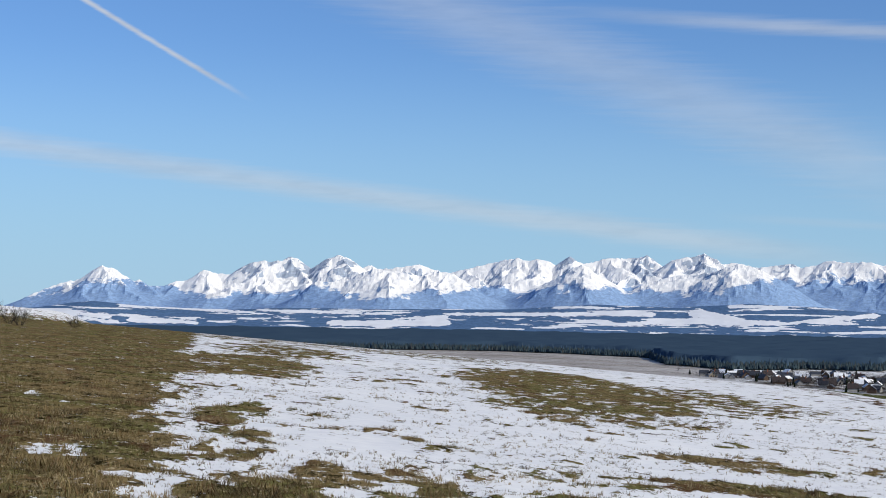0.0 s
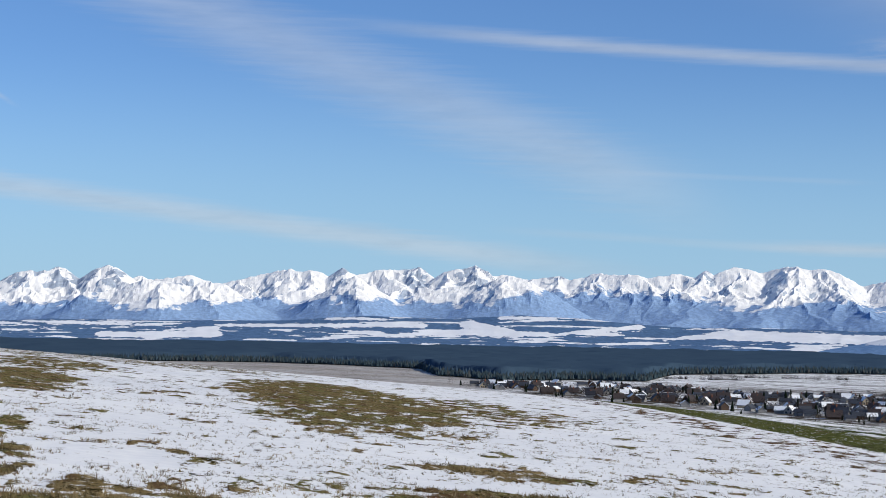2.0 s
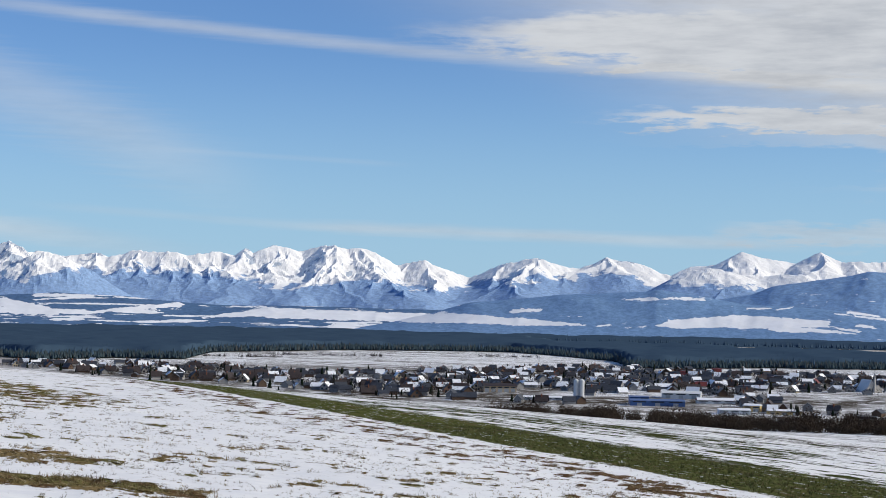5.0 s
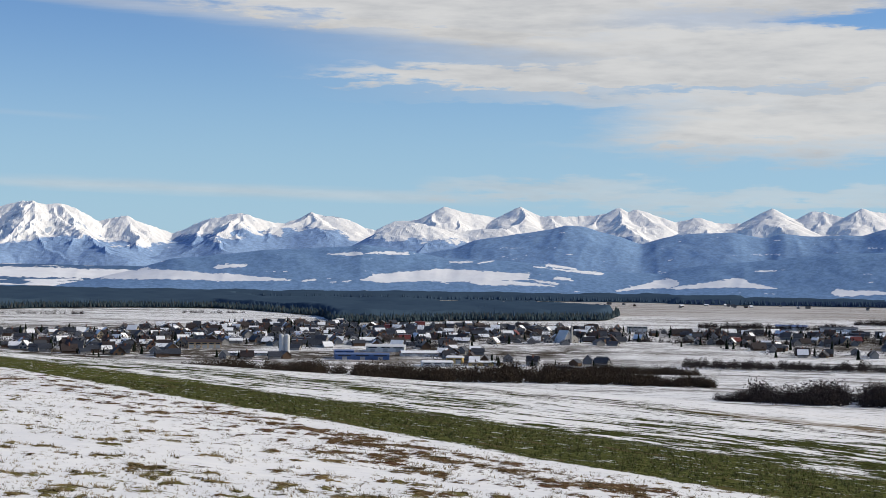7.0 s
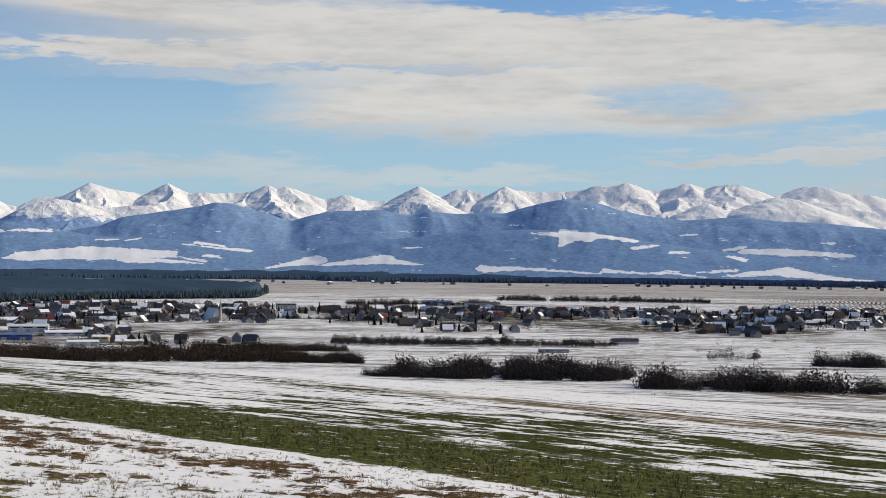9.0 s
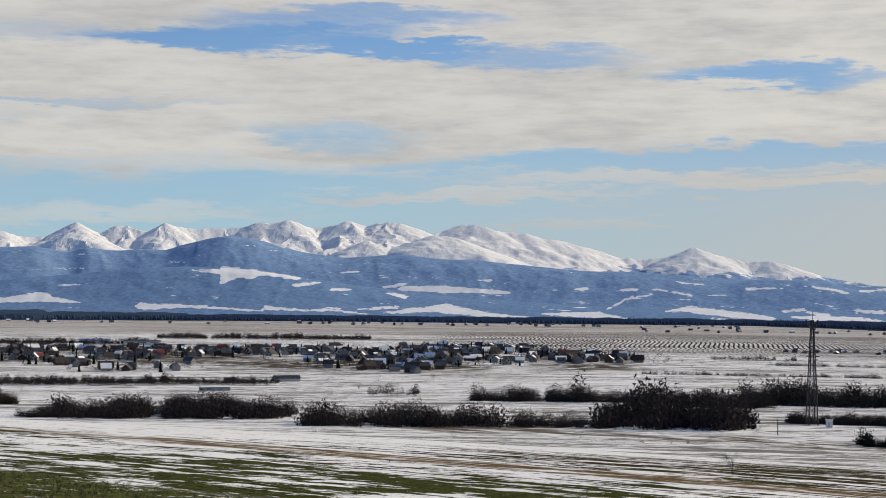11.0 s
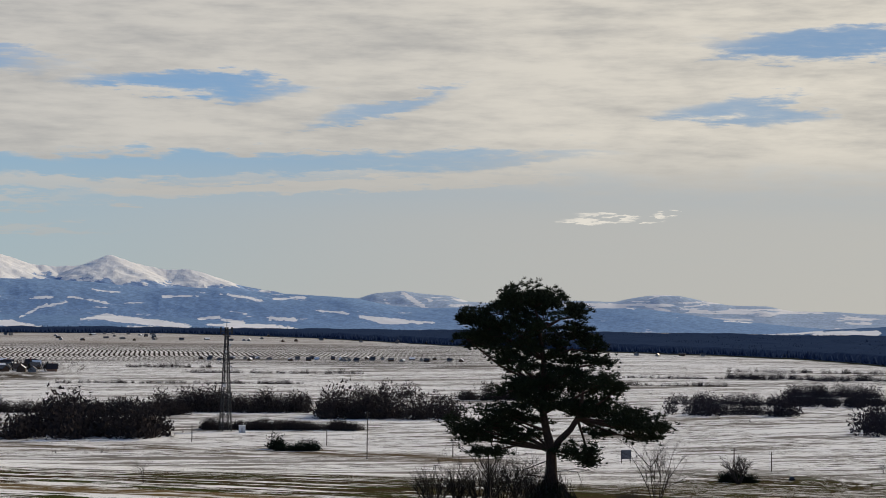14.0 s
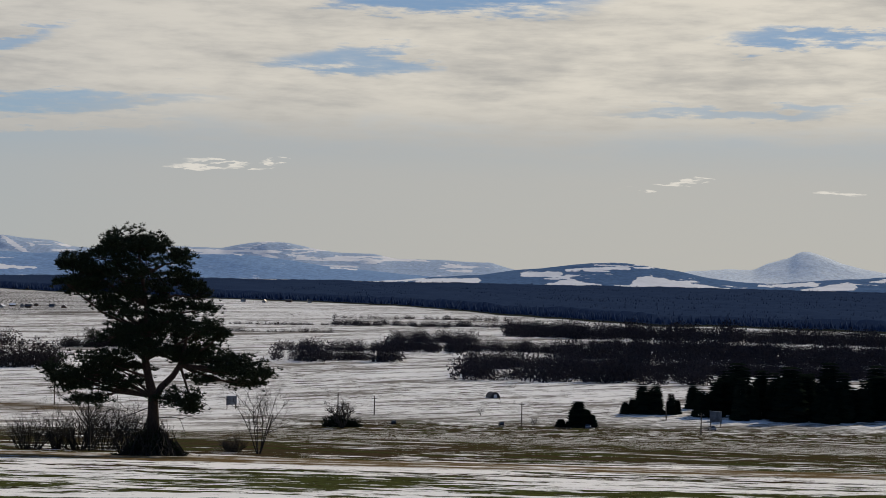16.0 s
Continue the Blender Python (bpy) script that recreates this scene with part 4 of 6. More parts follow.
LOWER_MEADOWS_B = [
    (51.53, -0.77, 51.89, -0.8, 0.019, 0.038), (52.61, -0.81, 53.81, -0.72, 0.019, 0.056), (49.5, -0.82, 51.93, -0.88, 0.056, 0.019), (51.46, -0.82, 52.87, -0.96, 0.038, 0.019), (53.43, -0.92, 55.49, -0.73, 0.019, 0.132),
    (55.49, -0.77, 57.37, -0.99, 0.15, 0.056), (45.45, -0.74, 46.37, -0.77, 0.094, 0.056), (58.77, -0.91, 60.55, -0.92, 0.038, 0.094), (60.55, -0.94, 61.57, -1.06, 0.094, 0.019), (62.77, -0.79, 63.51, -0.67, 0.019, 0.094),
    (63.51, -0.69, 66.07, -0.99, 0.113, 0.094), (64.25, -1.01, 66.07, -1.08, 0.019, 0.075), (67.33, -0.75, 67.87, -0.87, 0.019, 0.094), (67.69, -0.97, 69.12, -1.04, 0.075, 0.056), (67.55, -0.95, 69.24, -0.99, 0.113, 0.075)]
LOWER_MEADOWS_C = [
    (69.24, -0.99, 70.18, -1.11, 0.075, 0.019), (71.86, -1.1, 73.55, -1.13, 0.038, 0.038), (74.6, -1.09, 75.2, -1.14, 0.056, 0.038), (57.35, -0.95, 58.41, -1.04, 0.038, 0.019), (66.9, -0.92, 68.49, -0.96, 0.038, 0.038)]
LOWER_MEADOWS = LOWER_MEADOWS_A + LOWER_MEADOWS_B + LOWER_MEADOWS_C
PALE_MEADOWS_A = [
    (73.32, 0.18, 74.01, -0.31, 0.056, 0.075), (72.64, -0.02, 72.76, -0.17, 0.019, 0.038), (74.07, 0.01, 74.18, -0.06, 0.019, 0.038), (74.89, 0.04, 75.32, -0.07, 0.019, 0.038), (81.34, 0.09, 81.67, 0.17, 0.019, 0.038),
    (81.39, -0.12, 81.98, -0.31, 0.075, 0.056), (82.57, -0.16, 83.3, -0.06, 0.019, 0.019), (79.04, -0.1, 80.24, -0.15, 0.038, 0.075), (84.05, -0.21, 84.59, -0.34, 0.019, 0.019), (87.69, -0.6, 88.45, -0.64, 0.019, 0.056)]
PALE_MEADOWS = PALE_MEADOWS_A
WEST_MEADOWS_A = [
    (82.08, -1.04, 83.11, -0.99, 0.075, 0.075), (83.11, -0.99, 83.76, -1.09, 0.075, 0.019), (83.95, -1.14, 86.85, -0.9, 0.019, 0.075), (86.86, -0.99, 88.64, -0.95, 0.075, 0.094), (90.8, -1.09, 91.83, -0.92, 0.019, 0.113),
    (91.83, -0.94, 92.76, -1.03, 0.132, 0.056), (94.06, -0.76, 94.43, -0.96, 0.056, 0.263), (94.43, -0.92, 95.63, -1.02, 0.263, 0.169), (95.63, -0.99, 97.74, -1.2, 0.15, 0.075), (97.74, -1.2, 99.38, -1.3, 0.075, 0.019),
    (91.72, -0.51, 93.68, -0.4, 0.038, 0.056), (90.32, -0.71, 91.35, -0.65, 0.075, 0.094), (98.01, -0.91, 99.73, -0.82, 0.038, 0.075), (99.46, -1.01, 100.8, -0.86, 0.038, 0.132), (99.73, -1.18, 100.45, -1.09, 0.019, 0.038)]
WEST_MEADOWS_B = [
    (100.81, -1.3, 102.01, -1.2, 0.019, 0.094), (101.51, -0.7, 102, -0.65, 0.019, 0.056), (74.24, -1.26, 75.31, -1.18, 0.019, 0.038), (73.18, -1.22, 73.71, -1.19, 0.038, 0.038)]
WEST_MEADOWS = WEST_MEADOWS_A + WEST_MEADOWS_B
# below this rise slopes take the wood tint, standing for trees and low haze
TREE_HAZE_LINE = [(-18, 0.30), (-11, 0.35), (-8, 0.30), (-4, 0.35), (0, 0.50), (4, 0.55), (8, 0.50), (11, 0.75), (14, 0.85), (17, 0.70), (20, 0.75), (22, 0.60), (25, 0.70), (26.5, 0.95), (28.2, 1.10), (29.6, 0.95), (31, 0.70), (36, 0.75), (44, 0.78), (53, 0.72), (57, 0.72), (59, 0.58), (62, 0.46), (66, 0.42), (70, 0.2)]
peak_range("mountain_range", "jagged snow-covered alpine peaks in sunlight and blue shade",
           [(f, 4150.0, 0.02, 0.75, 0.62) for f in FORE_RIDGES] + [(SKYLINE, 4480.0, 0.06, 0.42, 0.72)], -18, 77.0, 3800, 4800, TREE_HAZE_LINE, 51, m_alp)
hill_range("foothills_east", "low foothills with snowy meadows and haze-blued dark woods",
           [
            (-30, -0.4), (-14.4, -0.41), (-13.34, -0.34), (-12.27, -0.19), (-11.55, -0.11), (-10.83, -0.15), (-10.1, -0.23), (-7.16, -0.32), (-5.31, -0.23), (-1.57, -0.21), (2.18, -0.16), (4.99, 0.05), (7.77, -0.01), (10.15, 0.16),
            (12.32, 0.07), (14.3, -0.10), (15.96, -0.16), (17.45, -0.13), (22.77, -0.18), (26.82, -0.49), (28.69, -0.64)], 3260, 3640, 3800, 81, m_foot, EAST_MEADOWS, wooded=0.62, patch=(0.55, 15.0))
hill_range("foothills_middle", "wooded ridges tinted haze-blue with clear-cut snowy meadows",
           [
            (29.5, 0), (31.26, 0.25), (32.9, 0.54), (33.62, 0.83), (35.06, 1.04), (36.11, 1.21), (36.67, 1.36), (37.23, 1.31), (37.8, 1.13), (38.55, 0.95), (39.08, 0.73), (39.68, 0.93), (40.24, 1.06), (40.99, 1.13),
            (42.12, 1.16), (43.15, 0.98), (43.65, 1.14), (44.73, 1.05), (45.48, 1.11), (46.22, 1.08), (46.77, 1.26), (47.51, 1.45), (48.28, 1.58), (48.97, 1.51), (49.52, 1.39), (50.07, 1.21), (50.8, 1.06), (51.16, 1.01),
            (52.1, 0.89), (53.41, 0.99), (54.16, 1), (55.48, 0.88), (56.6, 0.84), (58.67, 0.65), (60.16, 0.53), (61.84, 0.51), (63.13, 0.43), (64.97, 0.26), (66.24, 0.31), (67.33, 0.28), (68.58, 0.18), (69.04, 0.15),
            (71.66, 0.01), (72.98, -0.24), (74.22, -0.3), (75.42, -0.25), (78.92, -0.25), (80.95, -0.21), (82.26, -0.35), (83.38, -0.5), (84.5, -0.62), (86.01, -0.74), (87.59, -0.86)], 3420, 3780, 3900, 92, m_hazed_hill, UPPER_MEADOWS + LOWER_MEADOWS, wooded=0.80)
hill_range("foothills_low", "wooded slopes tinted haze-blue above the plain with white clearings",
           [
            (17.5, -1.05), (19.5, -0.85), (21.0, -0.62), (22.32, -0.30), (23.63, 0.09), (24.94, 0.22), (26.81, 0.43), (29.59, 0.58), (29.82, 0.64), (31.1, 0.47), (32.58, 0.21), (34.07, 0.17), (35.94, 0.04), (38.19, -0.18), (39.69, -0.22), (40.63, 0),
            (41.56, 0.12), (43.44, 0.29), (45.3, 0.48), (46.6, 0.55), (48.99, 0.48), (50.8, 0.2), (52.6, -0.02), (56, -0.4), (60, -0.62), (66, -0.7), (70, -0.92), (77, -1.12)], 3150, 3440, 3520, 97, m_hazed_low_hill, EAST_MEADOWS + UPPER_MEADOWS + LOWER_MEADOWS, wooded=0.82)
hill_range("far_ridge_west", "far ridge paled by haze, snow on its back",
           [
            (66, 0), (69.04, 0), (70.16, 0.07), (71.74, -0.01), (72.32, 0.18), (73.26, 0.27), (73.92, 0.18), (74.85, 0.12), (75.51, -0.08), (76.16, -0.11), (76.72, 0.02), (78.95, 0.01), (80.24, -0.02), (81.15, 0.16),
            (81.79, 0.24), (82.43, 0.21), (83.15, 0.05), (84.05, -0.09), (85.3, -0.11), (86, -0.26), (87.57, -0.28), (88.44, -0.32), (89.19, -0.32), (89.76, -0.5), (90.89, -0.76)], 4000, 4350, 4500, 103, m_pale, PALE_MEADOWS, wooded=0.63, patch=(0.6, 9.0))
hill_range("hills_west", "rounded hill with haze-blued woods and snowy meadows",
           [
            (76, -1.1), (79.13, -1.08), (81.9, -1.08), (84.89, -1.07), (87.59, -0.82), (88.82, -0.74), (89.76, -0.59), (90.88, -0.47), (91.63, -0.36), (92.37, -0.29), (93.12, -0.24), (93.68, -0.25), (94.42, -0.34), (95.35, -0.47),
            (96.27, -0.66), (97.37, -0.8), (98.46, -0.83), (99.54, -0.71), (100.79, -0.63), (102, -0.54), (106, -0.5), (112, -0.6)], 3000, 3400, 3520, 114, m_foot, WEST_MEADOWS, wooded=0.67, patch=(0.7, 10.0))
# its near-sky tint is haze put straight into the base colour
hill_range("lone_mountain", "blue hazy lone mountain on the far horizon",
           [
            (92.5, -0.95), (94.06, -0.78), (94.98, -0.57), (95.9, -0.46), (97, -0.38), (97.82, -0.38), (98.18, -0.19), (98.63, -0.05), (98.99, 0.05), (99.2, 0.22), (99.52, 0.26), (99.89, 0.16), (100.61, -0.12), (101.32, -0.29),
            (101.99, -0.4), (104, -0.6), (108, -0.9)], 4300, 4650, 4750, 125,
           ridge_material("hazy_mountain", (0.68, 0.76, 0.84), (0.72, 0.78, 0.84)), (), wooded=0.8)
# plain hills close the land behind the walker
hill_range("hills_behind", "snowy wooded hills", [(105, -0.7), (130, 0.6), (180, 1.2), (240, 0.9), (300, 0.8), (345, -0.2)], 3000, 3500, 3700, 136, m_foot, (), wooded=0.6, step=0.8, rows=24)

# ---- shapes for things ----
def box(bm, x0, x1, y0, y1, z0, z1):
    vs = [bm.verts.new((x, y, z)) for x in (x0, x1) for y in (y0, y1) for z in (z0, z1)]
    for f in ((0, 1, 3, 2), (4, 6, 7, 5), (0, 4, 5, 1), (2, 3, 7, 6), (0, 2, 6, 4), (1, 5, 7, 3)):
        bm.faces.new([vs[i] for i in f])
    return vs


def box_mesh(x0, x1, y0, y1, z0, z1):
    bm = bmesh.new()
    box(bm, x0, x1, y0, y1, z0, z1)
    return bm


def prism(bm, outline, y0, y1):
    """A solid whose end faces are an outline in x and z."""
    a = [bm.verts.new((x, y0, z)) for x, z in outline]
    b = [bm.verts.new((x, y1, z)) for x, z in outline]
    bm.faces.new(a)
    bm.faces.new(b[::-1])
    for i in range(len(a)):
        j = (i + 1) % len(a)
        bm.faces.new((a[i], b[i], b[j], a[j]))


def tube_arrays(points, radii, sides=7):
    """Places and triangles of a tapering round limb along points."""
    P = np.asarray(points, float)
    V, T = [], []
    for i, q in enumerate(P):
        d = P[min(i + 1, len(P) - 1)] - P[max(i - 1, 0)]
        d = d / (np.linalg.norm(d) + 1e-9)
        a = np.cross(d, (0.31, 0.87, 0.2))
        a /= np.linalg.norm(a) + 1e-9
        b = np.cross(d, a)
        for k in range(sides):
            t = 2 * math.pi * k / sides
            V.append(q + radii[i] * (math.cos(t) * a + math.sin(t) * b))
    for i in range(len(P) - 1):
        for k in range(sides):
            p0, p1 = i * sides + k, i * sides + (k + 1) % sides
            T += [(p0, p1, p0 + sides), (p1, p1 + sides, p0 + sides)]
    V.append(P[-1])
    e = len(V) - 1
    T += [((len(P) - 1) * sides + k, (len(P) - 1) * sides + (k + 1) % sides, e) for k in range(sides)]
    return V, T


def join(sets):
    V, T, o = [], [], 0
    for v, t in sets:
        V.append(np.asarray(v, float))
        T.append(np.asarray(t, int) + o)
        o += len(v)
    return np.concatenate(V), np.concatenate(T)


def thing(name, label, category, x, y, turn=0.0, group="", z=None):
    """An empty at a thing's base."""
    ob = new(name)
    ob.empty_display_size = 0.2
    ob.matrix_basis = pose(x, y, z_at(x, y) if z is None else z, 0, 0, turn)
    return tagged(ob, label, category, group)


# ---- far woods and thickets ----
def spike_form(seed, sides=6):
    """A small garden spruce: two stacked ragged cones."""
    rg = np.random.default_rng(seed)
    sets = []
    for z0, z1, r in ((0.02, 0.62, 0.24), (0.32, 0.86, 0.18), (0.6, 1.0, 0.11)):
        V = [(r * rg.uniform(0.7, 1.25) * math.cos(6.283 * i / sides), r * rg.uniform(0.7, 1.25) * math.sin(6.283 * i / sides), z0 + rg.uniform(-0.03, 0.04)) for i in range(sides)] + [(0, 0, z1)]
        sets.append((V, [(i, (i + 1) % sides, sides) for i in range(sides)]))
    return join(sets)


def thicket_form(seed, poles=12, haze=92, spread=0.56, bare=0.0):
    """A leafless bush or tree clump: thin poles and a dense tangle of fine short twigs that fills a rounded head."""
    rg = np.random.default_rng(seed)
    V, T = [], []

    def sliver(c, way, L, w):
        side = np.cross(way, rg.normal(0, 1, 3))
        side /= np.linalg.norm(side) + 1e-9
        i = len(V)
        V.extend([c - side * w, c + side * w, c + way * L])
        T.append((i, i + 1, i + 2))

    for _ in range(poles):
        g, q = rg.uniform(0, 6.28), spread * math.sqrt(rg.uniform(0.0, 1.0))
        foot = np.array([0.7 * q * math.cos(g), 0.7 * q * math.sin(g), -0.02])
        way = np.array([0.35 * q * math.cos(g), 0.35 * q * math.sin(g), rg.uniform(0.66, 1.0) * (1 - 0.42 * (q / spread) ** 2)]) + rg.normal(0, 0.05, 3)
        L = np.linalg.norm(way)
        sliver(foot, way / L, L, rg.uniform(0.006, 0.011))
    for _ in range(haze):
        z = bare + (1 - bare) * 0.88 * rg.uniform(0.0, 1.0) ** 1.25
        q = spread * math.sqrt(max(0.05, 1 - ((z - 0.3) / 0.7) ** 2)) * math.sqrt(rg.uniform(0, 1)) * rg.uniform(0.75, 1.15)
        g = rg.uniform(0, 6.28)
        d = np.array([0.3 * math.cos(g), 0.3 * math.sin(g), 0.55]) + rg.normal(0, 0.4, 3)
        d /= np.linalg.norm(d)
        sliver(np.array([q * math.cos(g), q * math.sin(g), z]), d, rg.uniform(0.07, 0.15) * (1.15 - 0.5 * z), rg.uniform(0.036, 0.058) * (1.3 - 0.9 * z))
    return np.array(V), np.array(T)


def cone_form(seed, sides=5):
    """The pointed head of a far conifer."""
    rg = np.random.default_rng(seed)
    V = [(0.21 * rg.uniform(0.7, 1.3) * math.cos(6.283 * i / sides), 0.21 * rg.uniform(0.7, 1.3) * math.sin(6.283 * i / sides), 0.2 + rg.uniform(-0.08, 0.1)) for i in range(sides)]
    V.append((rg.uniform(-0.04, 0.04), rg.uniform(-0.04, 0.04), 1.0))
    return np.array(V), np.array([(i, (i + 1) % sides, sides) for i in range(sides)])


def scattered(name, label, category, forms, places, sizes, mat, tall=None, kind="stuff"):
    """Many trees or bushes as one object."""
    places, sizes = np.asarray(places, float), np.asarray(sizes, float)
    rg = np.random.default_rng(len(places))
    turns, pick = rg.uniform(0, 6.28, len(places)), rg.integers(0, len(forms), len(places))
    tall = rg.uniform(0.85, 1.2, len(places)) if tall is None else tall
    sets = []
    for i, (V, T) in enumerate(forms):
        k = pick == i
        if k.any():
            sets.append(scatter_mesh(name, V, T, places[k], sizes[k], turns[k], tall[k]))
    V, T = join(sets)
    ob = part(name, tri_mesh(name, V, T, category == "forest"), mat)
    return tagged(ob, label, category, kind=kind)


def spread_polar(a0, a1, r0, r1, count, rg):
    a = rg.uniform(a0, a1, count)
    r = np.sqrt(rg.uniform(r0 * r0, r1 * r1, count))
    return a, r


def on_ground(a, r):
    x, y = r * np.sin(np.radians(a)), r * np.cos(np.radians(a))
    return np.stack([x, y, ground_z(x, y) + smooth(200, 900, np.hypot(x, y)) * 1.6 * (fbm(x * 0.004, y * 0.004, 15, 3) - 0.5) - 0.15], -1)


# blue distance haze is mixed into the needle colours, least in the near edge
m_pinewood = varied_material("hazed_pine_wood", [(0.030, 0.048, 0.062), (0.040, 0.062, 0.076), (0.052, 0.074, 0.084), (0.062, 0.066, 0.066)], 0.95, 0.0)
m_pinewood_far = varied_material("hazed_far_pines", [(0.042, 0.072, 0.112), (0.048, 0.080, 0.122), (0.054, 0.088, 0.132)], 0.95, 0.0)
m_pinewood_west = varied_material("hazed_dark_wood", [(0.026, 0.045, 0.092), (0.030, 0.050, 0.100), (0.034, 0.055, 0.108)], 0.95, 0.0)
m_spruce = varied_material("spruce_needles", [(0.006, 0.010, 0.008), (0.012, 0.018, 0.012), (0.018, 0.022, 0.014)], 0.95, 0.0)
m_thicket = varied_material("bare_twigs", [(0.032, 0.027, 0.027), (0.044, 0.037, 0.036), (0.058, 0.048, 0.045)], 0.95, 0.0)
m_thicket_blue = varied_material("marsh_alders", [(0.030, 0.028, 0.034), (0.040, 0.036, 0.042), (0.055, 0.048, 0.052)], 0.95, 0.0)
m_thicket_warm = varied_material("bare_alder", [(0.040, 0.030, 0.024), (0.055, 0.042, 0.032), (0.075, 0.058, 0.042)], 0.95, 0.0)

def forest_canopy(label, a0, a1, r0, r1, height, mat, seed, step=0.17, deep=15.0):
    """The closed tops of a far wood, as one uneven sheet that comes down to the ground along its edges."""
    A, R = np.meshgrid(np.arange(a0, a1, step), np.arange(r0, r1, deep), indexing="ij")
    X, Y = R * np.sin(np.radians(A)), R * np.cos(np.radians(A))
    P = on_ground(A, R)
    wood = smooth(0.45, 0.62, np.minimum(wood_floor(A, R), wood_floor(A, R - 50)))
    tops = height * (0.80 + 0.5 * (fbm(X * 0.02, Y * 0.02, seed, 2) - 0.5)) + 1.6 * vnoise(X * 0.16, Y * 0.16, seed + 1)
    ob = part("forest_canopy", grid_mesh("forest_canopy", X, Y, P[..., 2] - 1.5 + (tops + 1.5) * wood), mat)
    return tagged(ob, label, "forest", kind="stuff")


CONES = [cone_form(s) for s in (4, 5, 6, 7)]
rg = np.random.default_rng(3)
forest_canopy("smooth dark green tops of the pine forest, hazed blue", -18, 47, 1740, 3350, 12.5, m_pinewood_far, 71)
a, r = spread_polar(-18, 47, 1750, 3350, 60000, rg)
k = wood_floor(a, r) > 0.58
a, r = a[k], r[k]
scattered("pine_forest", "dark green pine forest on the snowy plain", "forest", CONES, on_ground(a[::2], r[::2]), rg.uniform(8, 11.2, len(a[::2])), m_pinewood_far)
a, r = spread_polar(-12, 41, 1700, 2600, 150000, rg)
k = (wood_floor(a, r) > 0.35) & (wood_floor(a, r - 75) < 0.5)
a, r = a[k], r[k]
scattered("forest_edge", "pines of the near forest edge", "forest", CONES, on_ground(a, r), rg.uniform(5, 8.5, len(a)), m_pinewood)
forest_canopy("smooth dark tops of the forest below the hills, hazed blue", 40, 104, 1240, 3060, 9.0, m_pinewood_west, 72)
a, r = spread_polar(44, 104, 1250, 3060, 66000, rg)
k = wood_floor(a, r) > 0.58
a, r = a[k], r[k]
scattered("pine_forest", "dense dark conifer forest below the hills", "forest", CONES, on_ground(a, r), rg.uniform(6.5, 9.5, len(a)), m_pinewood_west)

THICKETS = [thicket_form(s) for s in (11, 12, 13, 14)]
BARE = [thicket_form(s, 4, 60, 0.32, 0.3) for s in (21, 22, 23)]


def thicket_belt(label, belts, seed, mat, forms, density=1.0):
    """Belts of scrub: bearings from and to, distance, depth, height."""
    rg = np.random.default_rng(seed)
    P, S = [], []
    for a0, a1, r_, depth, h in belts:
        count = int(density * rad(a1 - a0) * r_ * max(depth, 8) / (h * h * 0.22)) + 8
        a, r = rg.uniform(a0, a1, count), r_ + rg.uniform(0, depth, count)
        clump = fbm(a * 1.7, r * 0.02, seed, 3)
        k = clump > 0.24
        P.append(on_ground(a[k], r[k]))
        S.append(h * (0.45 + 0.85 * clump[k]) * rg.choice([0.6, 0.8, 1.0, 1.2], k.sum(), p=[0.25, 0.35, 0.3, 0.1]))
    return scattered("thicket", label, "thicket", forms, np.concatenate(P), np.concatenate(S), mat)


thicket_belt("leafless brown scrub along the stream in front of the town", [(24.0, 30.0, 930, 40, 8), (30.0, 38.8, 905, 45, 9), (38.8, 41.5, 900, 30, 6), (36, 41, 1000, 12, 5)], 31, m_thicket_warm, THICKETS, 1.7)
thicket_belt("dense dark leafless thicket along the stream", [(41.6, 44.4, 800, 12, 5), (42.8, 50.5, 790, 46, 10), (50.9, 57.3, 745, 34, 10.5), (57.7, 60.7, 752, 22, 9), (60.7, 65.4, 755, 60, 16)], 32, m_thicket, THICKETS, 1.7)
thicket_belt("dark leafless scrub round the mast", [(65.3, 70.2, 925, 40, 12), (70.6, 75.1, 885, 40, 14), (66.8, 72.0, 806, 14, 5), (56.4, 61.9, 930, 14, 8), (75.2, 77.3, 1050, 16, 8), (62, 66.2, 900, 24, 10)], 33, m_thicket, THICKETS, 1.9)
thicket_belt("dark woods and scrub of the marshy ground", [(82.1, 86.2, 945, 40, 13), (86.0, 88.7, 1160, 30, 10), (82.2, 88.4, 1040, 26, 9), (88.2, 96.4, 830, 60, 13), (89.8, 104.0, 1265, 90, 12), (91.6, 104.0, 1010, 70, 13), (88.5, 104, 905, 60, 9), (84, 92, 1420, 14, 6), (92.5, 104, 1110, 60, 8), (86, 92, 1060, 40, 8)], 34, m_thicket_blue, THICKETS, 0.8)
thicket_belt("row of bare trees in the snow", [(53.0, 54.6, 960, 6, 7), (59.6, 60.0, 935, 6, 16), (57.6, 59.4, 940, 20, 9), (71.5, 74.5, 1010, 16, 13), (41, 46, 1740, 30, 6.5), (46, 53, 1930, 40, 6.5), (64, 67, 1500, 10, 5), (76, 77.5, 1110, 10, 8), (40.5, 50, 1060, 30, 5)], 35, m_thicket, BARE, 1.2)
thicket_belt("hedge bushes between snowy fields", [(17, 21, 2010, 8, 5), (14.8, 17.5, 1900, 8, 5), (24, 26, 2080, 8, 5), (62, 70, 1240, 8, 3), (66, 72, 1420, 6, 4), (78, 88, 1400, 10, 3), (77, 84, 1270, 10, 4), (84, 90, 1560, 10, 5), (38, 46, 1420, 12, 4)], 36, m_thicket, THICKETS, 0.35)

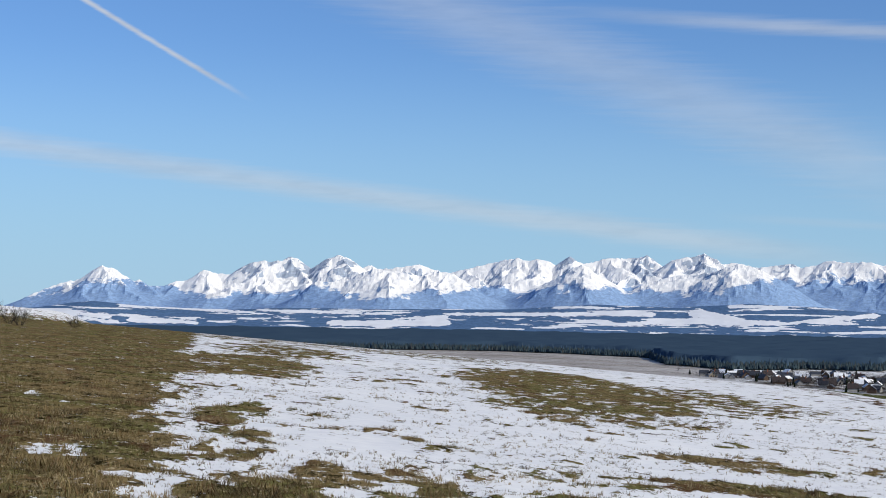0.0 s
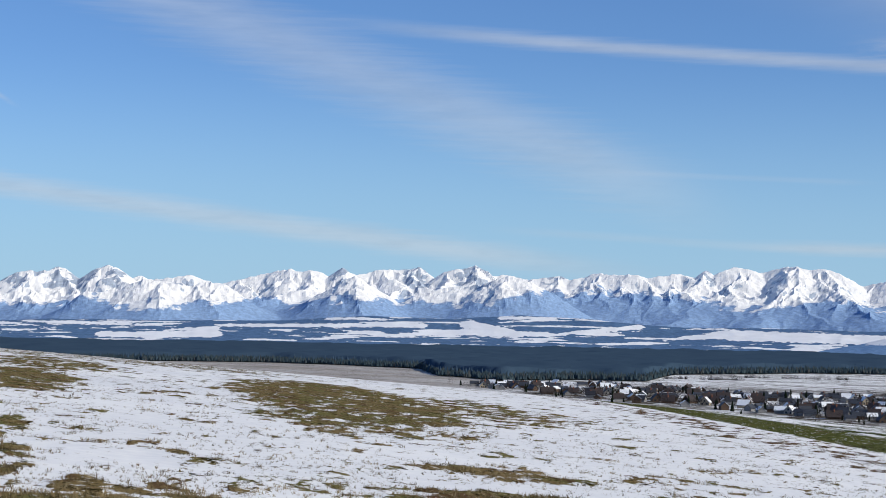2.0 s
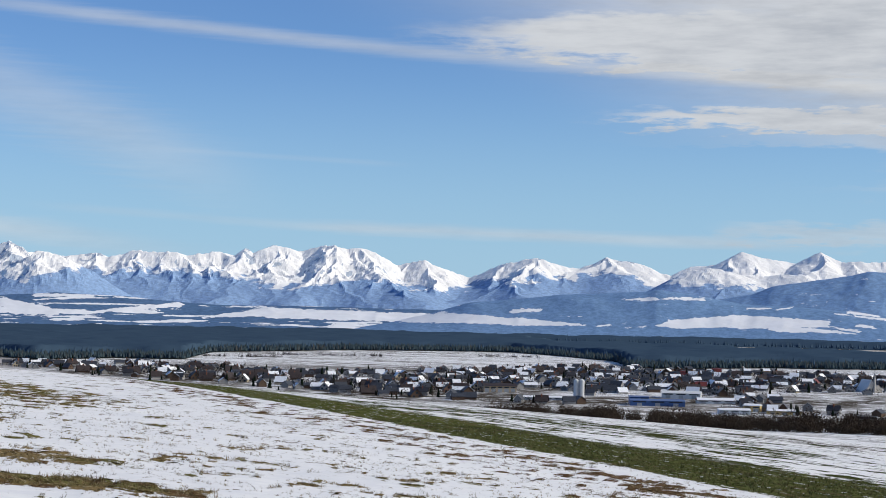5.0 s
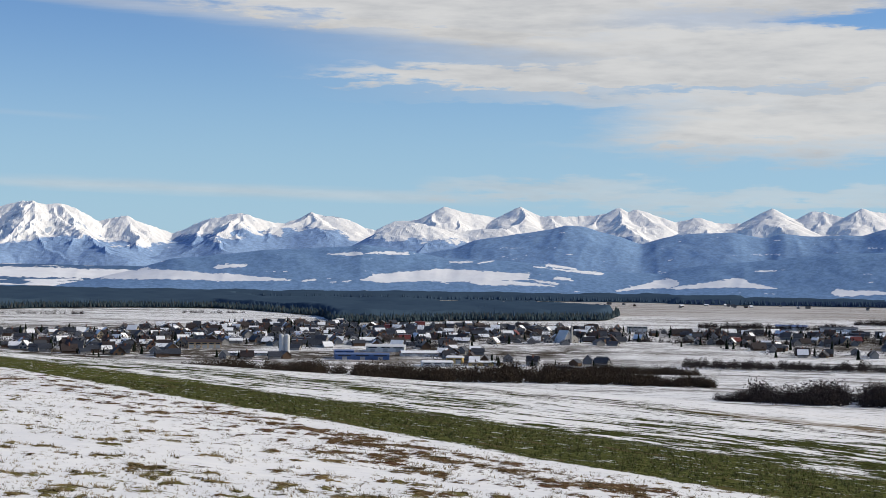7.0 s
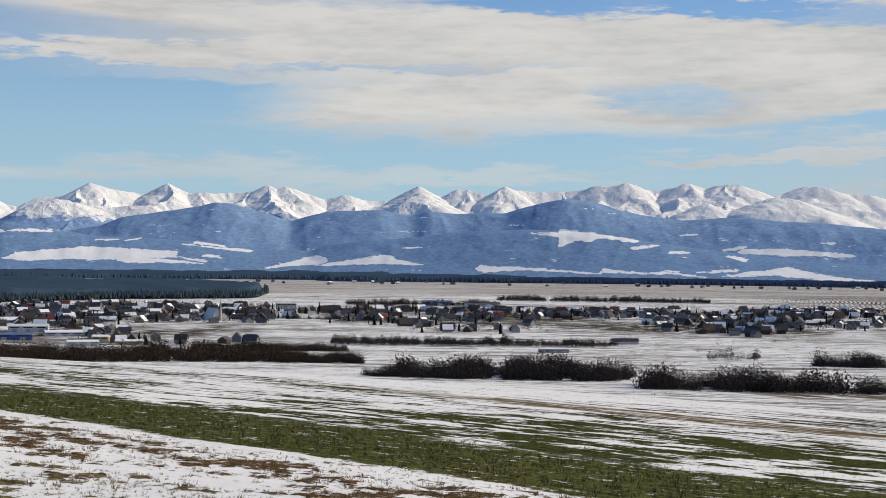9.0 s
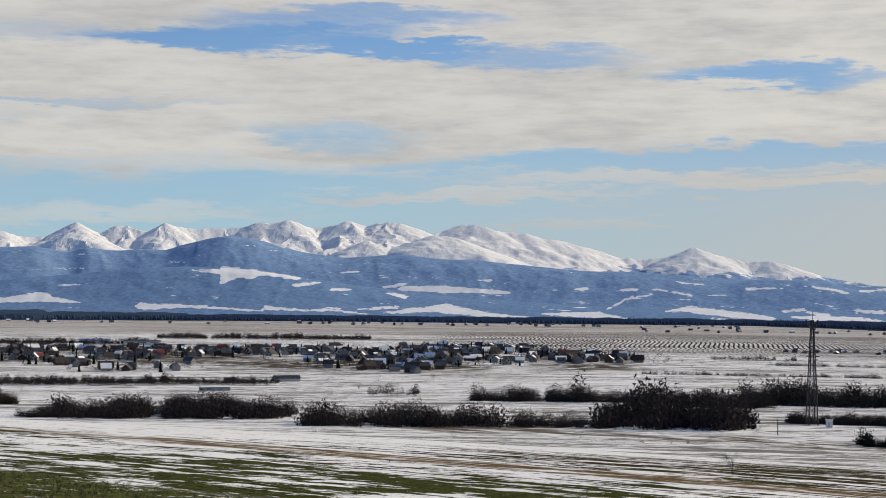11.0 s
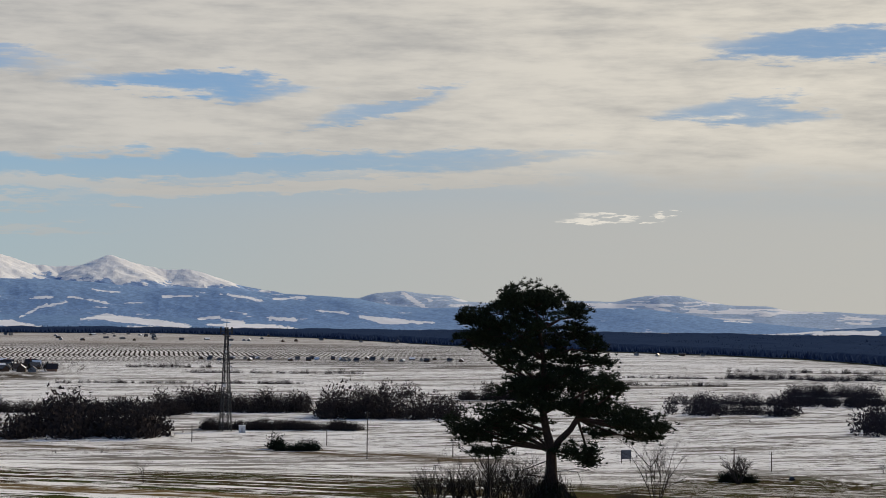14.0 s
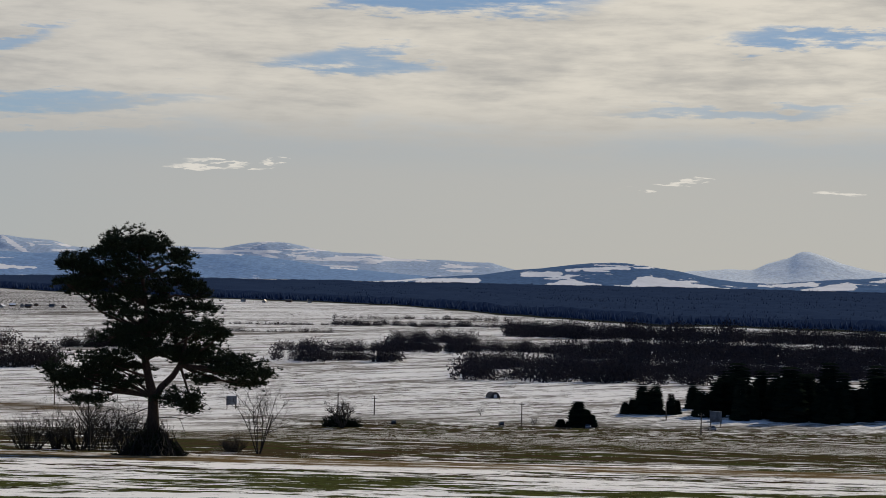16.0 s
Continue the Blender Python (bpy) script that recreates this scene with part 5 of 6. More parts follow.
TUSSOCKS = [thicket_form(s, 6, 16, 0.6) for s in (41, 42, 43)]
# single bushes and tussocks dotted over the plain
rg = np.random.default_rng(58)
a, r = rg.uniform(36, 103, 5200), rg.uniform(660, 1700, 5200)
k = (fbm(a * 0.5, r * 0.02, 90, 4) > 0.56) & (wood_floor(a, r) < 0.3)
scattered("tussocks", "small bushes and dry tussocks dotted over the snow", "bushes", TUSSOCKS, on_ground(a[k], r[k]), rg.uniform(0.8, 2.6, k.sum()) * rg.choice([1, 1, 1, 1.8], k.sum()), m_thicket)

# ---- houses of the town and the villages ----
m_glass = plain_material("window_glass", (0.03, 0.04, 0.05), 0.15, 2.0, 0.2, specular=0.5)
m_brick = plain_material("chimney_brick", (0.26, 0.11, 0.07), 0.9)
m_roof_snow = plain_material("roof_snow", (0.80, 0.82, 0.85), 0.8, 0.6, 0.08)
WALLS = {
    "white plaster": plain_material("white_plaster", (0.40, 0.385, 0.36), 0.85, 0.8, 0.12),
    "cream plaster": plain_material("cream_plaster", (0.40, 0.34, 0.25), 0.85, 0.8, 0.12),
    "grey plaster": plain_material("grey_plaster", (0.24, 0.24, 0.24), 0.85, 0.8, 0.15),
    "brown timber": plain_material("brown_timber", (0.085, 0.055, 0.038), 0.8, 1.5, 0.3),
    "orange brick": plain_material("orange_brick", (0.28, 0.16, 0.11), 0.9, 1.0, 0.2),
}
ROOFS = {
    "dark brown": plain_material("brown_roof", (0.045, 0.034, 0.032), 0.6, 0.9, 0.3),
    "dark grey": plain_material("grey_roof", (0.045, 0.050, 0.062), 0.5, 0.9, 0.3),
    "dull red": plain_material("red_roof", (0.16, 0.040, 0.036), 0.6, 0.9, 0.3),
    "black": plain_material("black_roof", (0.030, 0.030, 0.036), 0.5, 0.9, 0.3),
}


def house(x, y, turn, width, depth, height, rise, wall, roof, snow, label, far=False, group="houses of the town"):
    """A gabled house: wall, roof, chimney, snow, windows, door."""
    h = thing("house", label, "house", x, y, turn, group)
    w2, d2 = width / 2, depth / 2
    bm = bmesh.new()
    prism(bm, [(-w2, -0.8), (w2, -0.8), (w2, height), (0, height + rise), (-w2, height)], -d2, d2)
    part("wall", bm, WALLS[wall], h)
    over, th = 0.6, 0.25
    s = rise / w2
    bm = bmesh.new()
    prism(bm, [(-w2 - over, height - s * over), (0, height + rise), (w2 + over, height - s * over), (w2 + over, height - s * over + th), (0, height + rise + th), (-w2 - over, height - s * over + th)], -d2 - over, d2 + over)
    part("roof", bm, ROOFS[roof], h)
    for side in snow:
        bm = bmesh.new()
        prism(bm, [(side * 0.15, height + rise + th + 0.02), (side * (w2 + over * 0.8), height - s * over * 0.8 + th + 0.02), (side * (w2 + over * 0.8), height - s * over * 0.8 + th + 0.20), (side * 0.15, height + rise + th + 0.2)][::side], -d2 - over * 0.7, d2 + over * 0.7)
        part("snow", bm, m_roof_snow, h, "settled snow on the roof slope")
    part("chimney", box_mesh(w2 * 0.3 - 0.35, w2 * 0.3 + 0.35, -0.4, 0.4, height + rise * 0.5, height + rise + 1.0), m_brick, h)
    if far:
        return h
    for sy in (-1, 1):
        for wx_, wz_ in ((-w2 * 0.5, height * 0.5), (w2 * 0.5, height * 0.5), (0, height + rise * 0.32)):
            part("window", box_mesh(wx_ - 0.65, wx_ + 0.65, sy * d2 - 0.04, sy * d2 + 0.04, wz_ - 0.7, wz_ + 0.7), m_glass, h)
    part("door", box_mesh(-0.5, 0.5, -d2 - 0.05, -d2 + 0.05, 0, 2.1), WALLS["brown timber"], h)
    return h


KINDS = [
    (9.5, 11, 3.2, 4.6, "white plaster", "dark brown", (), "white plastered house with steep dark brown roof"),
    (10, 12, 3.0, 5.0, "cream plaster", "dark grey", (-1,), "cream house with grey roof, snow on one slope"),
    (8.5, 10, 4.5, 3.6, "grey plaster", "black", (), "grey two-storey house with black roof"),
    (11, 14, 2.8, 5.4, "brown timber", "dark brown", (), "brown timber highland house with tall steep roof"),
    (9, 12, 3.4, 4.0, "white plaster", "dull red", (1,), "white house with dull red roof, snow on one slope"),
    (10, 9, 5.2, 2.6, "cream plaster", "dark brown", (-1, 1), "square cream house with snow-covered roof"),
    (12, 18, 3.0, 3.0, "grey plaster", "dark grey", (-1, 1), "long grey outbuilding with snow-covered roof"),
    (8, 13, 2.6, 3.6, "brown timber", "black", (1,), "brown wooden barn with black roof and some snow"),
    (10, 11, 3.4, 5.2, "orange brick", "dark brown", (), "orange brick house with brown steep roof"),
    (9, 10, 3.2, 4.4, "white plaster", "black", (-1,), "white house with black roof, snow on one slope"),
]
protos = []
for i, (wd, dp, ht, rs, wl, rf, sn, lb) in enumerate(KINDS):
    px_, py_ = polar(20.0 + 1.3 * i, 1400)
    wd, dp, ht, rs = wd * 0.70, dp * 0.70, ht * 0.74, rs * 0.72
    protos.append(house(px_, py_, 0, wd, dp, ht, rs, wl, rf, sn, lb))


def settle(seed, count, region, gap, group, pool, weights=None):
    """Houses in loose rows, none closer than a gap."""
    rg = np.random.default_rng(seed)
    placed, tries = [], 0
    while len(placed) < count and tries < 60000:
        tries += 1
        a, r = region(rg)
        if a is None:
            continue
        x, y = polar(a, r)
        if any((x - q[0]) ** 2 + (y - q[1]) ** 2 < gap * gap for q in placed):
            continue
        placed.append((x, y))
        proto = pool[int(rg.choice(len(pool), p=weights))]
        turn = -a + rg.choice([0, 90, 90, 180, 270]) + rg.normal(0, 14)
        ob = copy_thing(proto, pose(x, y, z_at(x, y) - 0.3, 0, 0, turn))
        tagged(ob, group=group)
    return placed


def town_region(rg):
    a, r = rg.uniform(8.5, 38.6), math.sqrt(rg.uniform(1030 ** 2, 1830 ** 2))
    lo = np.interp(a, [8.5, 11, 14, 20, 27, 38.6], [1560, 1450, 1330, 1160, 1075, 1060])
    hi = np.interp(a, [8.5, 14, 17.5, 20, 24, 28, 33, 38.6], [1650, 1660, 1520, 1500, 1640, 1770, 1760, 1700])
    if not lo < r < hi or (33.2 < a and 1100 < r < 1330 and a > 33.2 + (1330 - r) * 0.004) or (27.8 < a < 32.5 and r < 1250) or (24.0 < a < 27.6 and 1120 < r < 1260):
        return None, None
    if r > 1650 and rg.random() < 0.35:
        return None, None
    return a, r


def village_region(rg):
    a, r = rg.uniform(39.0, 62.2), math.sqrt(rg.uniform(1180 ** 2, 1900 ** 2))
    lo = np.interp(a, [39, 42, 44.5, 46.8, 47.5, 50.6, 51.5, 54.5, 56, 59, 62.2], [1430, 1380, 1200, 1230, 1480, 1480, 1270, 1215, 1330, 1400, 1430])
    hi = np.interp(a, [39, 41, 47, 51, 57, 60.5, 62.2], [1600, 1640, 1620, 1680, 1760, 1600, 1500])
    if not lo < r < hi or vnoise(a * 0.9, r * 0.006, 5) < 0.28:
        return None, None
    return a, r


W_TOWN = np.array([3, 2.5, 2.5, 3, 1.0, 0.6, 0.6, 2, 1, 2.5]) / 18.7
town = settle(1, 215, town_region, 15, "houses of the town", protos, W_TOWN)
village = settle(2, 150, village_region, 14, "houses of the village", protos, W_TOWN)


def house_cluster(label, seed, count, region, gap, avoid=(), size=0.78):
    """Many small plain far houses as one object: walls, roofs and snow in their own materials."""
    rg = np.random.default_rng(seed)
    placed, parts = list(avoid), {"w": [], "d": [], "r": [], "s": []}
    tries = made = 0
    while made < count and tries < 40000:
        tries += 1
        a, r = region(rg)
        if a is None:
            continue
        x, y = polar(a, r)
        if any((x - q[0]) ** 2 + (y - q[1]) ** 2 < gap * gap for q in placed):
            continue
        placed.append((x, y))
        made += 1
        w_, d_, h_, e_ = size * rg.uniform(3, 4.4), size * rg.uniform(3.6, 6), size * rg.uniform(2.4, 4.2), size * rg.uniform(2.0, 3.8)
        t = rad(-a + rg.choice([0, 90]) + rg.normal(0, 15))
        c, s_ = math.cos(t), math.sin(t)
        z0 = z_at(x, y) - 0.4

        def put(kind, pts, tris):
            parts[kind].append(([(x + c * p - s_ * q, y + s_ * p + c * q, z0 + z) for p, q, z in pts], tris))

        body = [(sx * w_, sy * d_, z) for z in (0, h_) for sy in (-1, 1) for sx in (-1, 1)] + [(0, -d_, h_ + e_), (0, d_, h_ + e_)]
        put(rg.choice(["w", "w", "d"]), body, [(0, 1, 5), (0, 5, 4), (2, 6, 7), (2, 7, 3), (0, 4, 6), (0, 6, 2), (1, 3, 7), (1, 7, 5), (4, 5, 8), (6, 9, 7)])
        for sx in (-1, 1):
            o = 0.6 * size
            slab = [(0, -d_ - o, h_ + e_ + 0.1), (0, d_ + o, h_ + e_ + 0.1), (sx * (w_ + o), d_ + o, h_ - e_ * o / w_ + 0.1), (sx * (w_ + o), -d_ - o, h_ - e_ * o / w_ + 0.1)]
            slab += [(p, q, z + 0.25) for p, q, z in slab]
            put("s" if rg.random() < 0.22 else "r", slab, [(4, 5, 6), (4, 6, 7), (0, 2, 1), (0, 3, 2), (3, 7, 6), (3, 6, 2), (0, 4, 7), (0, 7, 3), (1, 2, 6), (1, 6, 5)])
    sets, mats = [], []
    for i, kind in enumerate("wdrs"):
        if parts[kind]:
            V, T = join(parts[kind])
            sets.append((V, T))
            mats += [i] * len(T)
    V, T = join(sets)
    me = tri_mesh("house_cluster", V, T)
    ob = part("house_cluster", me, None)
    for m_ in (WALLS["grey plaster"], WALLS["brown timber"], ROOFS["dark grey"], m_roof_snow):
        me.materials.append(m_)
    me.polygons.foreach_set("material_index", np.array(mats, np.int32))
    return tagged(ob, label, "houses", kind="stuff")


house_cluster("crowded small houses and sheds with dark and snowy roofs", 14, 460, town_region, 8.5, town)
house_cluster("small village houses and barns with dark and snowy roofs", 15, 260, village_region, 8.5, village)
house_cluster("far villages of white houses across the plain", 16, 95, lambda g: (g.uniform(29, 72), g.choice([2680, 2740, 2800]) + g.uniform(-35, 35)), 14, (), 0.6)
house_cluster("far houses along the plain's edge", 17, 40, lambda g: (g.uniform(62, 81), g.uniform(2380, 2540)), 12, (), 0.6)
house_cluster("roadside hamlet of small dark houses", 19, 34, lambda g: (g.uniform(66.5, 75.5), g.uniform(1690, 1750)), 9, (), 0.5)
house_cluster("small far houses at the wood's edge", 18, 7, lambda g: (g.uniform(80, 88), g.uniform(1960, 2010)), 22, (), 0.6)

# garden trees among the houses
GARDEN = [thicket_form(s_, 4, 40, 0.5, 0.15) for s_ in (51, 52, 53)]
rg = np.random.default_rng(17)
near_houses = np.array(town + village)
pick = near_houses[rg.integers(0, len(near_houses), 4600)] + rg.normal(0, 20, (4600, 2))
gz = ground_z(pick[:, 0], pick[:, 1]) - 0.2
scattered("garden_trees", "bare garden trees and shrubs between the houses", "trees", GARDEN, np.column_stack([pick, gz])[:4000], rg.uniform(3, 7, 4000), m_thicket)
scattered("garden_spruces", "dark spruces between the houses", "trees", [spike_form(s_) for s_ in (1, 2, 3)], np.column_stack([pick, gz])[4000:], rg.uniform(3.5, 8, 600), m_spruce)

# ---- larger buildings ----
m_blue = plain_material("blue_sheet_metal", (0.06, 0.12, 0.30), 0.45, 0.5, 0.15)
m_light = plain_material("light_sheet_metal", (0.62, 0.64, 0.66), 0.45, 0.4, 0.08)
m_beige = plain_material("beige_wall", (0.52, 0.40, 0.26), 0.85, 0.6, 0.1)
m_yellow = plain_material("yellow_wall", (0.56, 0.40, 0.17), 0.8, 0.6, 0.1)
m_redhall = plain_material("dark_red_roof", (0.16, 0.035, 0.040), 0.55, 0.5, 0.2)
m_steel = plain_material("galvanised_steel", (0.40, 0.42, 0.44), 0.4, 2.0, 0.15, 0.6)


def hall(label, a, r, width, depth, height, rise, wall, roof, turn=0.0, snow=False, doors=3):
    """A long low hall with a flat-pitched roof, gates and ribbon windows."""
    x, y = polar(a, r)
    h = thing("hall", label, "hall", x, y, -a + turn)
    width, depth, height, rise = width * 0.78, depth * 0.78, height * 0.66, rise * 0.75
    w2, d2 = width / 2, depth / 2
    part("wall", box_mesh(-w2, w2, -d2, d2, -0.8, height), wall, h)
    bm = bmesh.new()
    bm2 = [(-d2 - 0.5, height), (d2 + 0.5, height), (0, height + rise)]
    va = [bm.verts.new((-w2 - 0.4, q, z)) for q, z in bm2]
    vb = [bm.verts.new((w2 + 0.4, q, z)) for q, z in bm2]
    bm.faces.new(va)
    bm.faces.new(vb[::-1])
    for i in range(3):
        bm.faces.new((va[i], vb[i], vb[(i + 1) % 3], va[(i + 1) % 3]))
    part("roof", bm, roof, h)
    if snow:
        bm = bmesh.new()
        v = [bm.verts.new(q) for q in ((-w2, -d2 - 0.4, height + 0.12), (w2, -d2 - 0.4, height + 0.12), (w2, -0.2, height + rise + 0.1), (-w2, -0.2, height + rise + 0.1))]
        f = bm.faces.new(v)
        g = bmesh.ops.extrude_face_region(bm, geom=[f])
        bmesh.ops.translate(bm, verts=[e for e in g["geom"] if isinstance(e, bmesh.types.BMVert)], vec=(0, 0, 0.2))
        part("snow", bm, m_roof_snow, h, "thin snow on the roof")
    for k in range(doors):
        cx = -w2 + width * (k + 0.5) / doors
        part("gate", box_mesh(cx - 1.6, cx + 1.6, -d2 - 0.06, -d2 + 0.02, 0, min(3.2, height * 0.6)), m_steel, h)
        part("window", box_mesh(cx - width / doors * 0.36, cx + width / doors * 0.36, -d2 - 0.05, -d2 + 0.02, height * 0.7, height * 0.9), m_glass, h)
    return h


hall("long blue warehouse beside a grey hall", 29.9, 1105, 44, 16, 5.5, 1.2, m_blue, m_blue, 4)
hall("tall blue workshop block", 29.3, 1122, 16, 14, 7.5, 0.8, m_blue, m_blue, 4, doors=2)
hall("broad light grey industrial hall", 30.7, 1210, 34, 26, 6.0, 1.6, m_light, m_light, -3)
hall("low dark red roofed hall with snow on it", 31.8, 1150, 32, 14, 3.6, 1.8, m_light, m_redhall, 6, True)
hall("small yellow building with a light roof", 33.0, 1075, 13, 11, 5.4, 1.4, m_yellow, m_light, -8, True, 2)
hall("long low yellow and white shed", 34.0, 1058, 26, 12, 2.8, 1.0, m_yellow, m_light, 3, True)
hall("low white roofed store beside the stream", 32.4, 1045, 24, 14, 3.4, 1.2, m_light, m_light, 5, True)
hall("big beige public building with a brown roof", 24.7, 1240, 30, 14, 6.4, 2.6, m_beige, ROOFS["dark brown"], 5, doors=5)
hall("long low light hall by the silo", 26.3, 1142, 42, 16, 3.0, 1.0, m_light, m_light, 4, True, 5)
hall("open dark shed at the edge of the fields", 36.6, 1008, 15, 9, 4.6, 0.8, ROOFS["black"], ROOFS["black"], -4, doors=2)
hall("low white barn with a black roof in the snow", 50.25, 1110, 21, 9, 2.6, 2.2, WALLS["white plaster"], ROOFS["black"], 12, doors=5)
hall("low dark shed in the snow", 48.4, 1105, 9, 6, 2.0, 1.2, ROOFS["dark brown"], ROOFS["black"], 20, doors=1)
hall("long grey farm hall behind the village", 45.5, 1745, 46, 18, 5.0, 2.0, m_light, ROOFS["dark grey"], 3)
hall("blue roofed farm hall behind the village", 44.0, 1760, 40, 18, 6.0, 2.0, m_light, m_blue, -3)
hall("grey apartment block behind the church", 39.0, 1640, 24, 12, 8.0, 0.6, WALLS["grey plaster"], m_light, 5, doors=4)
hall("low sheep shed with a light roof", 47.9, 1010, 22, 8, 2.4, 0.8, WALLS["grey plaster"], m_light, 10, True, 3)


def silo(a, r):
    x, y = polar(a, r)
    s = thing("silo", "pale grey twin silo tower beside the halls", "silo", x, y, -a)
    for dx in (-1.9, 1.9):
        V, T = tube_arrays([(dx, 0, -0.5), (dx, 0, 11.5), (dx, 0, 12.2), (dx, 0, 13.2)], [1.8, 1.8, 1.7, 0.3], 14)
        part("tank", tri_mesh("tank", V, T), m_light, s)
    part("walkway", box_mesh(-3.8, 3.8, -0.5, 0.5, 12.9, 13.1), m_steel, s)
    part("ladder", box_mesh(-0.25, 0.25, -2.0, -1.8, 0, 13), m_steel, s)


silo(27.33, 1177)


def church(a, r):
    x, y = polar(a, r)
    c = thing("church", "white modern church with steep roof and needle spire", "church", x, y, -a + 28)
    c.scale = (0.66, 0.66, 0.74)
    bm = bmesh.new()
    prism(bm, [(-8.5, 0.5), (0, 14.0), (8.5, 0.5), (8.5, 0.0), (-8.5, 0.0)], -12, 12)
    part("roof", bm, plain_material("pale_metal_roof", (0.66, 0.66, 0.65), 0.75, 0.4, 0.1), c, "pale metal tent-shaped roof")
    bm = bmesh.new()
    prism(bm, [(-7.6, -0.5), (-7.6, 1.2), (0, 13.0), (7.6, 1.2), (7.6, -0.5)], -12.3, 12.3)
    part("wall", bm, WALLS["white plaster"], c)
    V, T = tube_arrays([(3.5, -13, -0.5), (3.5, -13, 12), (3.5, -13, 14), (3.5, -13, 23.5)], [1.7, 1.4, 1.2, 0.08], 6)
    part("spire", tri_mesh("spire", V, T), WALLS["white plaster"], c, "slender white spire")
    part("cross", box_mesh(3.2, 3.8, -13.05, -12.95, 24.0, 24.2), m_steel, c)
    bm = bmesh.new()
    prism(bm, [(6, -0.5), (6, 4), (10.5, 8.5), (15, 4), (15, -0.5)], -9, 4)
    part("side_chapel", bm, WALLS["white plaster"], c)
    for k in range(4):
        part("window", box_mesh(-3.2 + 1.8 * k, -2.2 + 1.8 * k, -12.42, -12.28, 1.6, 5.0), m_glass, c)


church(36.6, 1378)

# ---- mast, poles, signs, parked cars on the plain ----
m_mast = plain_material("dark_mast_steel", (0.030, 0.030, 0.033), 0.6, 1.0, 0.2)
m_pole = plain_material("weathered_pole", (0.085, 0.070, 0.058), 0.85, 2.0, 0.3)
m_panel = plain_material("pale_antenna", (0.60, 0.62, 0.64), 0.5, 1.0, 0.08)


def strut(p, q, r, sides=5):
    return tube_arrays([p, q], [r, r], sides)


def mast(a, r, tall):
    x, y = polar(a, r)
    m = thing("lattice_mast", "tall dark steel lattice mast with antennas", "mast", x, y, -a + 20)

    def half(z):
        return 1.75 * (1 - z / tall) + 0.42

    corners = [(-1, -1), (1, -1), (1, 1), (-1, 1)]
    for sx, sy in corners:
        zs = [0, tall * 0.35, tall * 0.7, tall * 0.95]
        V, T = tube_arrays([(sx * half(z), sy * half(z), z) for z in zs], [0.30, 0.26, 0.22, 0.17], 6)
        part("leg", tri_mesh("leg", V, T), m_mast, m)
    levels = [0, 5, 10, 14.5, 19, 23, 27, 30.5, 34, 37.5, 41, 44, 47.5]
    for z0, z1 in zip(levels[:-1], levels[1:]):
        sets = []
        for (ax, ay), (bx, by) in zip(corners, corners[1:] + corners[:1]):
            h0, h1 = half(z0), half(z1)
            sets += [strut((ax * h0, ay * h0, z0), (bx * h1, by * h1, z1), 0.10), strut((bx * h0, by * h0, z0), (ax * h1, ay * h1, z1), 0.10), strut((ax * h1, ay * h1, z1), (bx * h1, by * h1, z1), 0.09)]
        for V, T in sets:
            part("brace", tri_mesh("brace", V, T), m_mast, m)
    for z, h in ((31.0, 2.6), (45.5, 2.2)):
        part("platform", box_mesh(-h, h, -h, h, z, z + 0.25), m_mast, m)
    for k in range(3):
        t = 2 * math.pi * k / 3 + 0.3
        cx, cy = 3.0 * math.cos(t), 3.0 * math.sin(t)
        part("antenna", box_mesh(cx - 0.3, cx + 0.3, cy - 0.2, cy + 0.2, 44.5, 47.6), m_mast, m)
        V, T = join([strut((0, 0, 46.2), (cx, cy, 46.2), 0.1)])
        part("arm", tri_mesh("arm", V, T), m_mast, m)
    V, T = tube_arrays([(0, 0, tall * 0.95), (0, 0, tall + 1.5)], [0.14, 0.06], 6)
    part("rod", tri_mesh("rod", V, T), m_mast, m)
    for cx, z, rr in ((-1.6, 21.0, 0.8), (1.4, 29.5, 0.6), (-1.0, 36.5, 0.55), (0.9, 39.5, 0.5)):
        V, T = tube_arrays([(cx, -2.3, z), (cx, -2.0, z), (cx, -1.7, z)], [rr, rr * 0.9, 0.1], 12)
        part("dish", tri_mesh("dish", V, T), m_panel, m)
    cx, cy = polar(a + 0.55, r - 8)
    c = thing("equipment_cabinet", "pale grey equipment cabinet at the mast's foot", "cabinet", cx, cy, -a)
    part("housing", box_mesh(-1.5, 1.5, -1.1, 1.1, -0.3, 3.0), m_panel, c)
    part("roof", box_mesh(-1.7, 1.7, -1.3, 1.3, 3.0, 3.2), m_light, c)
    part("door", box_mesh(-0.5, 0.5, -1.15, -1.08, 0.1, 2.2), m_steel, c)


mast(67.5, 800, 50)


def utility_pole(a, r, h, arm=True):
    x, y = polar(a, r)
    p = thing("utility_pole", "weathered wooden utility pole with a crossarm" if arm else "plain weathered wooden pole in the snow", "pole", x, y, -a + 30, "poles of the overhead line")
    V, T = tube_arrays([(0, 0, -0.5), (0, 0, h * 0.5), (0, 0, h)], [0.22, 0.19, 0.15], 8)
    part("post", tri_mesh("post", V, T), m_pole, p)
    if arm:
        part("crossarm", box_mesh(-1.1, 1.1, -0.08, 0.08, h - 0.9, h - 0.72), m_pole, p)
        for dx in (-0.95, 0.0, 0.95):
            V, T = tube_arrays([(dx, 0, h - 0.72), (dx, 0, h - 0.5), (dx, 0, h - 0.42)], [0.05, 0.09, 0.04], 6)
            part("insulator", tri_mesh("insulator", V, T), m_panel, p)
    return p


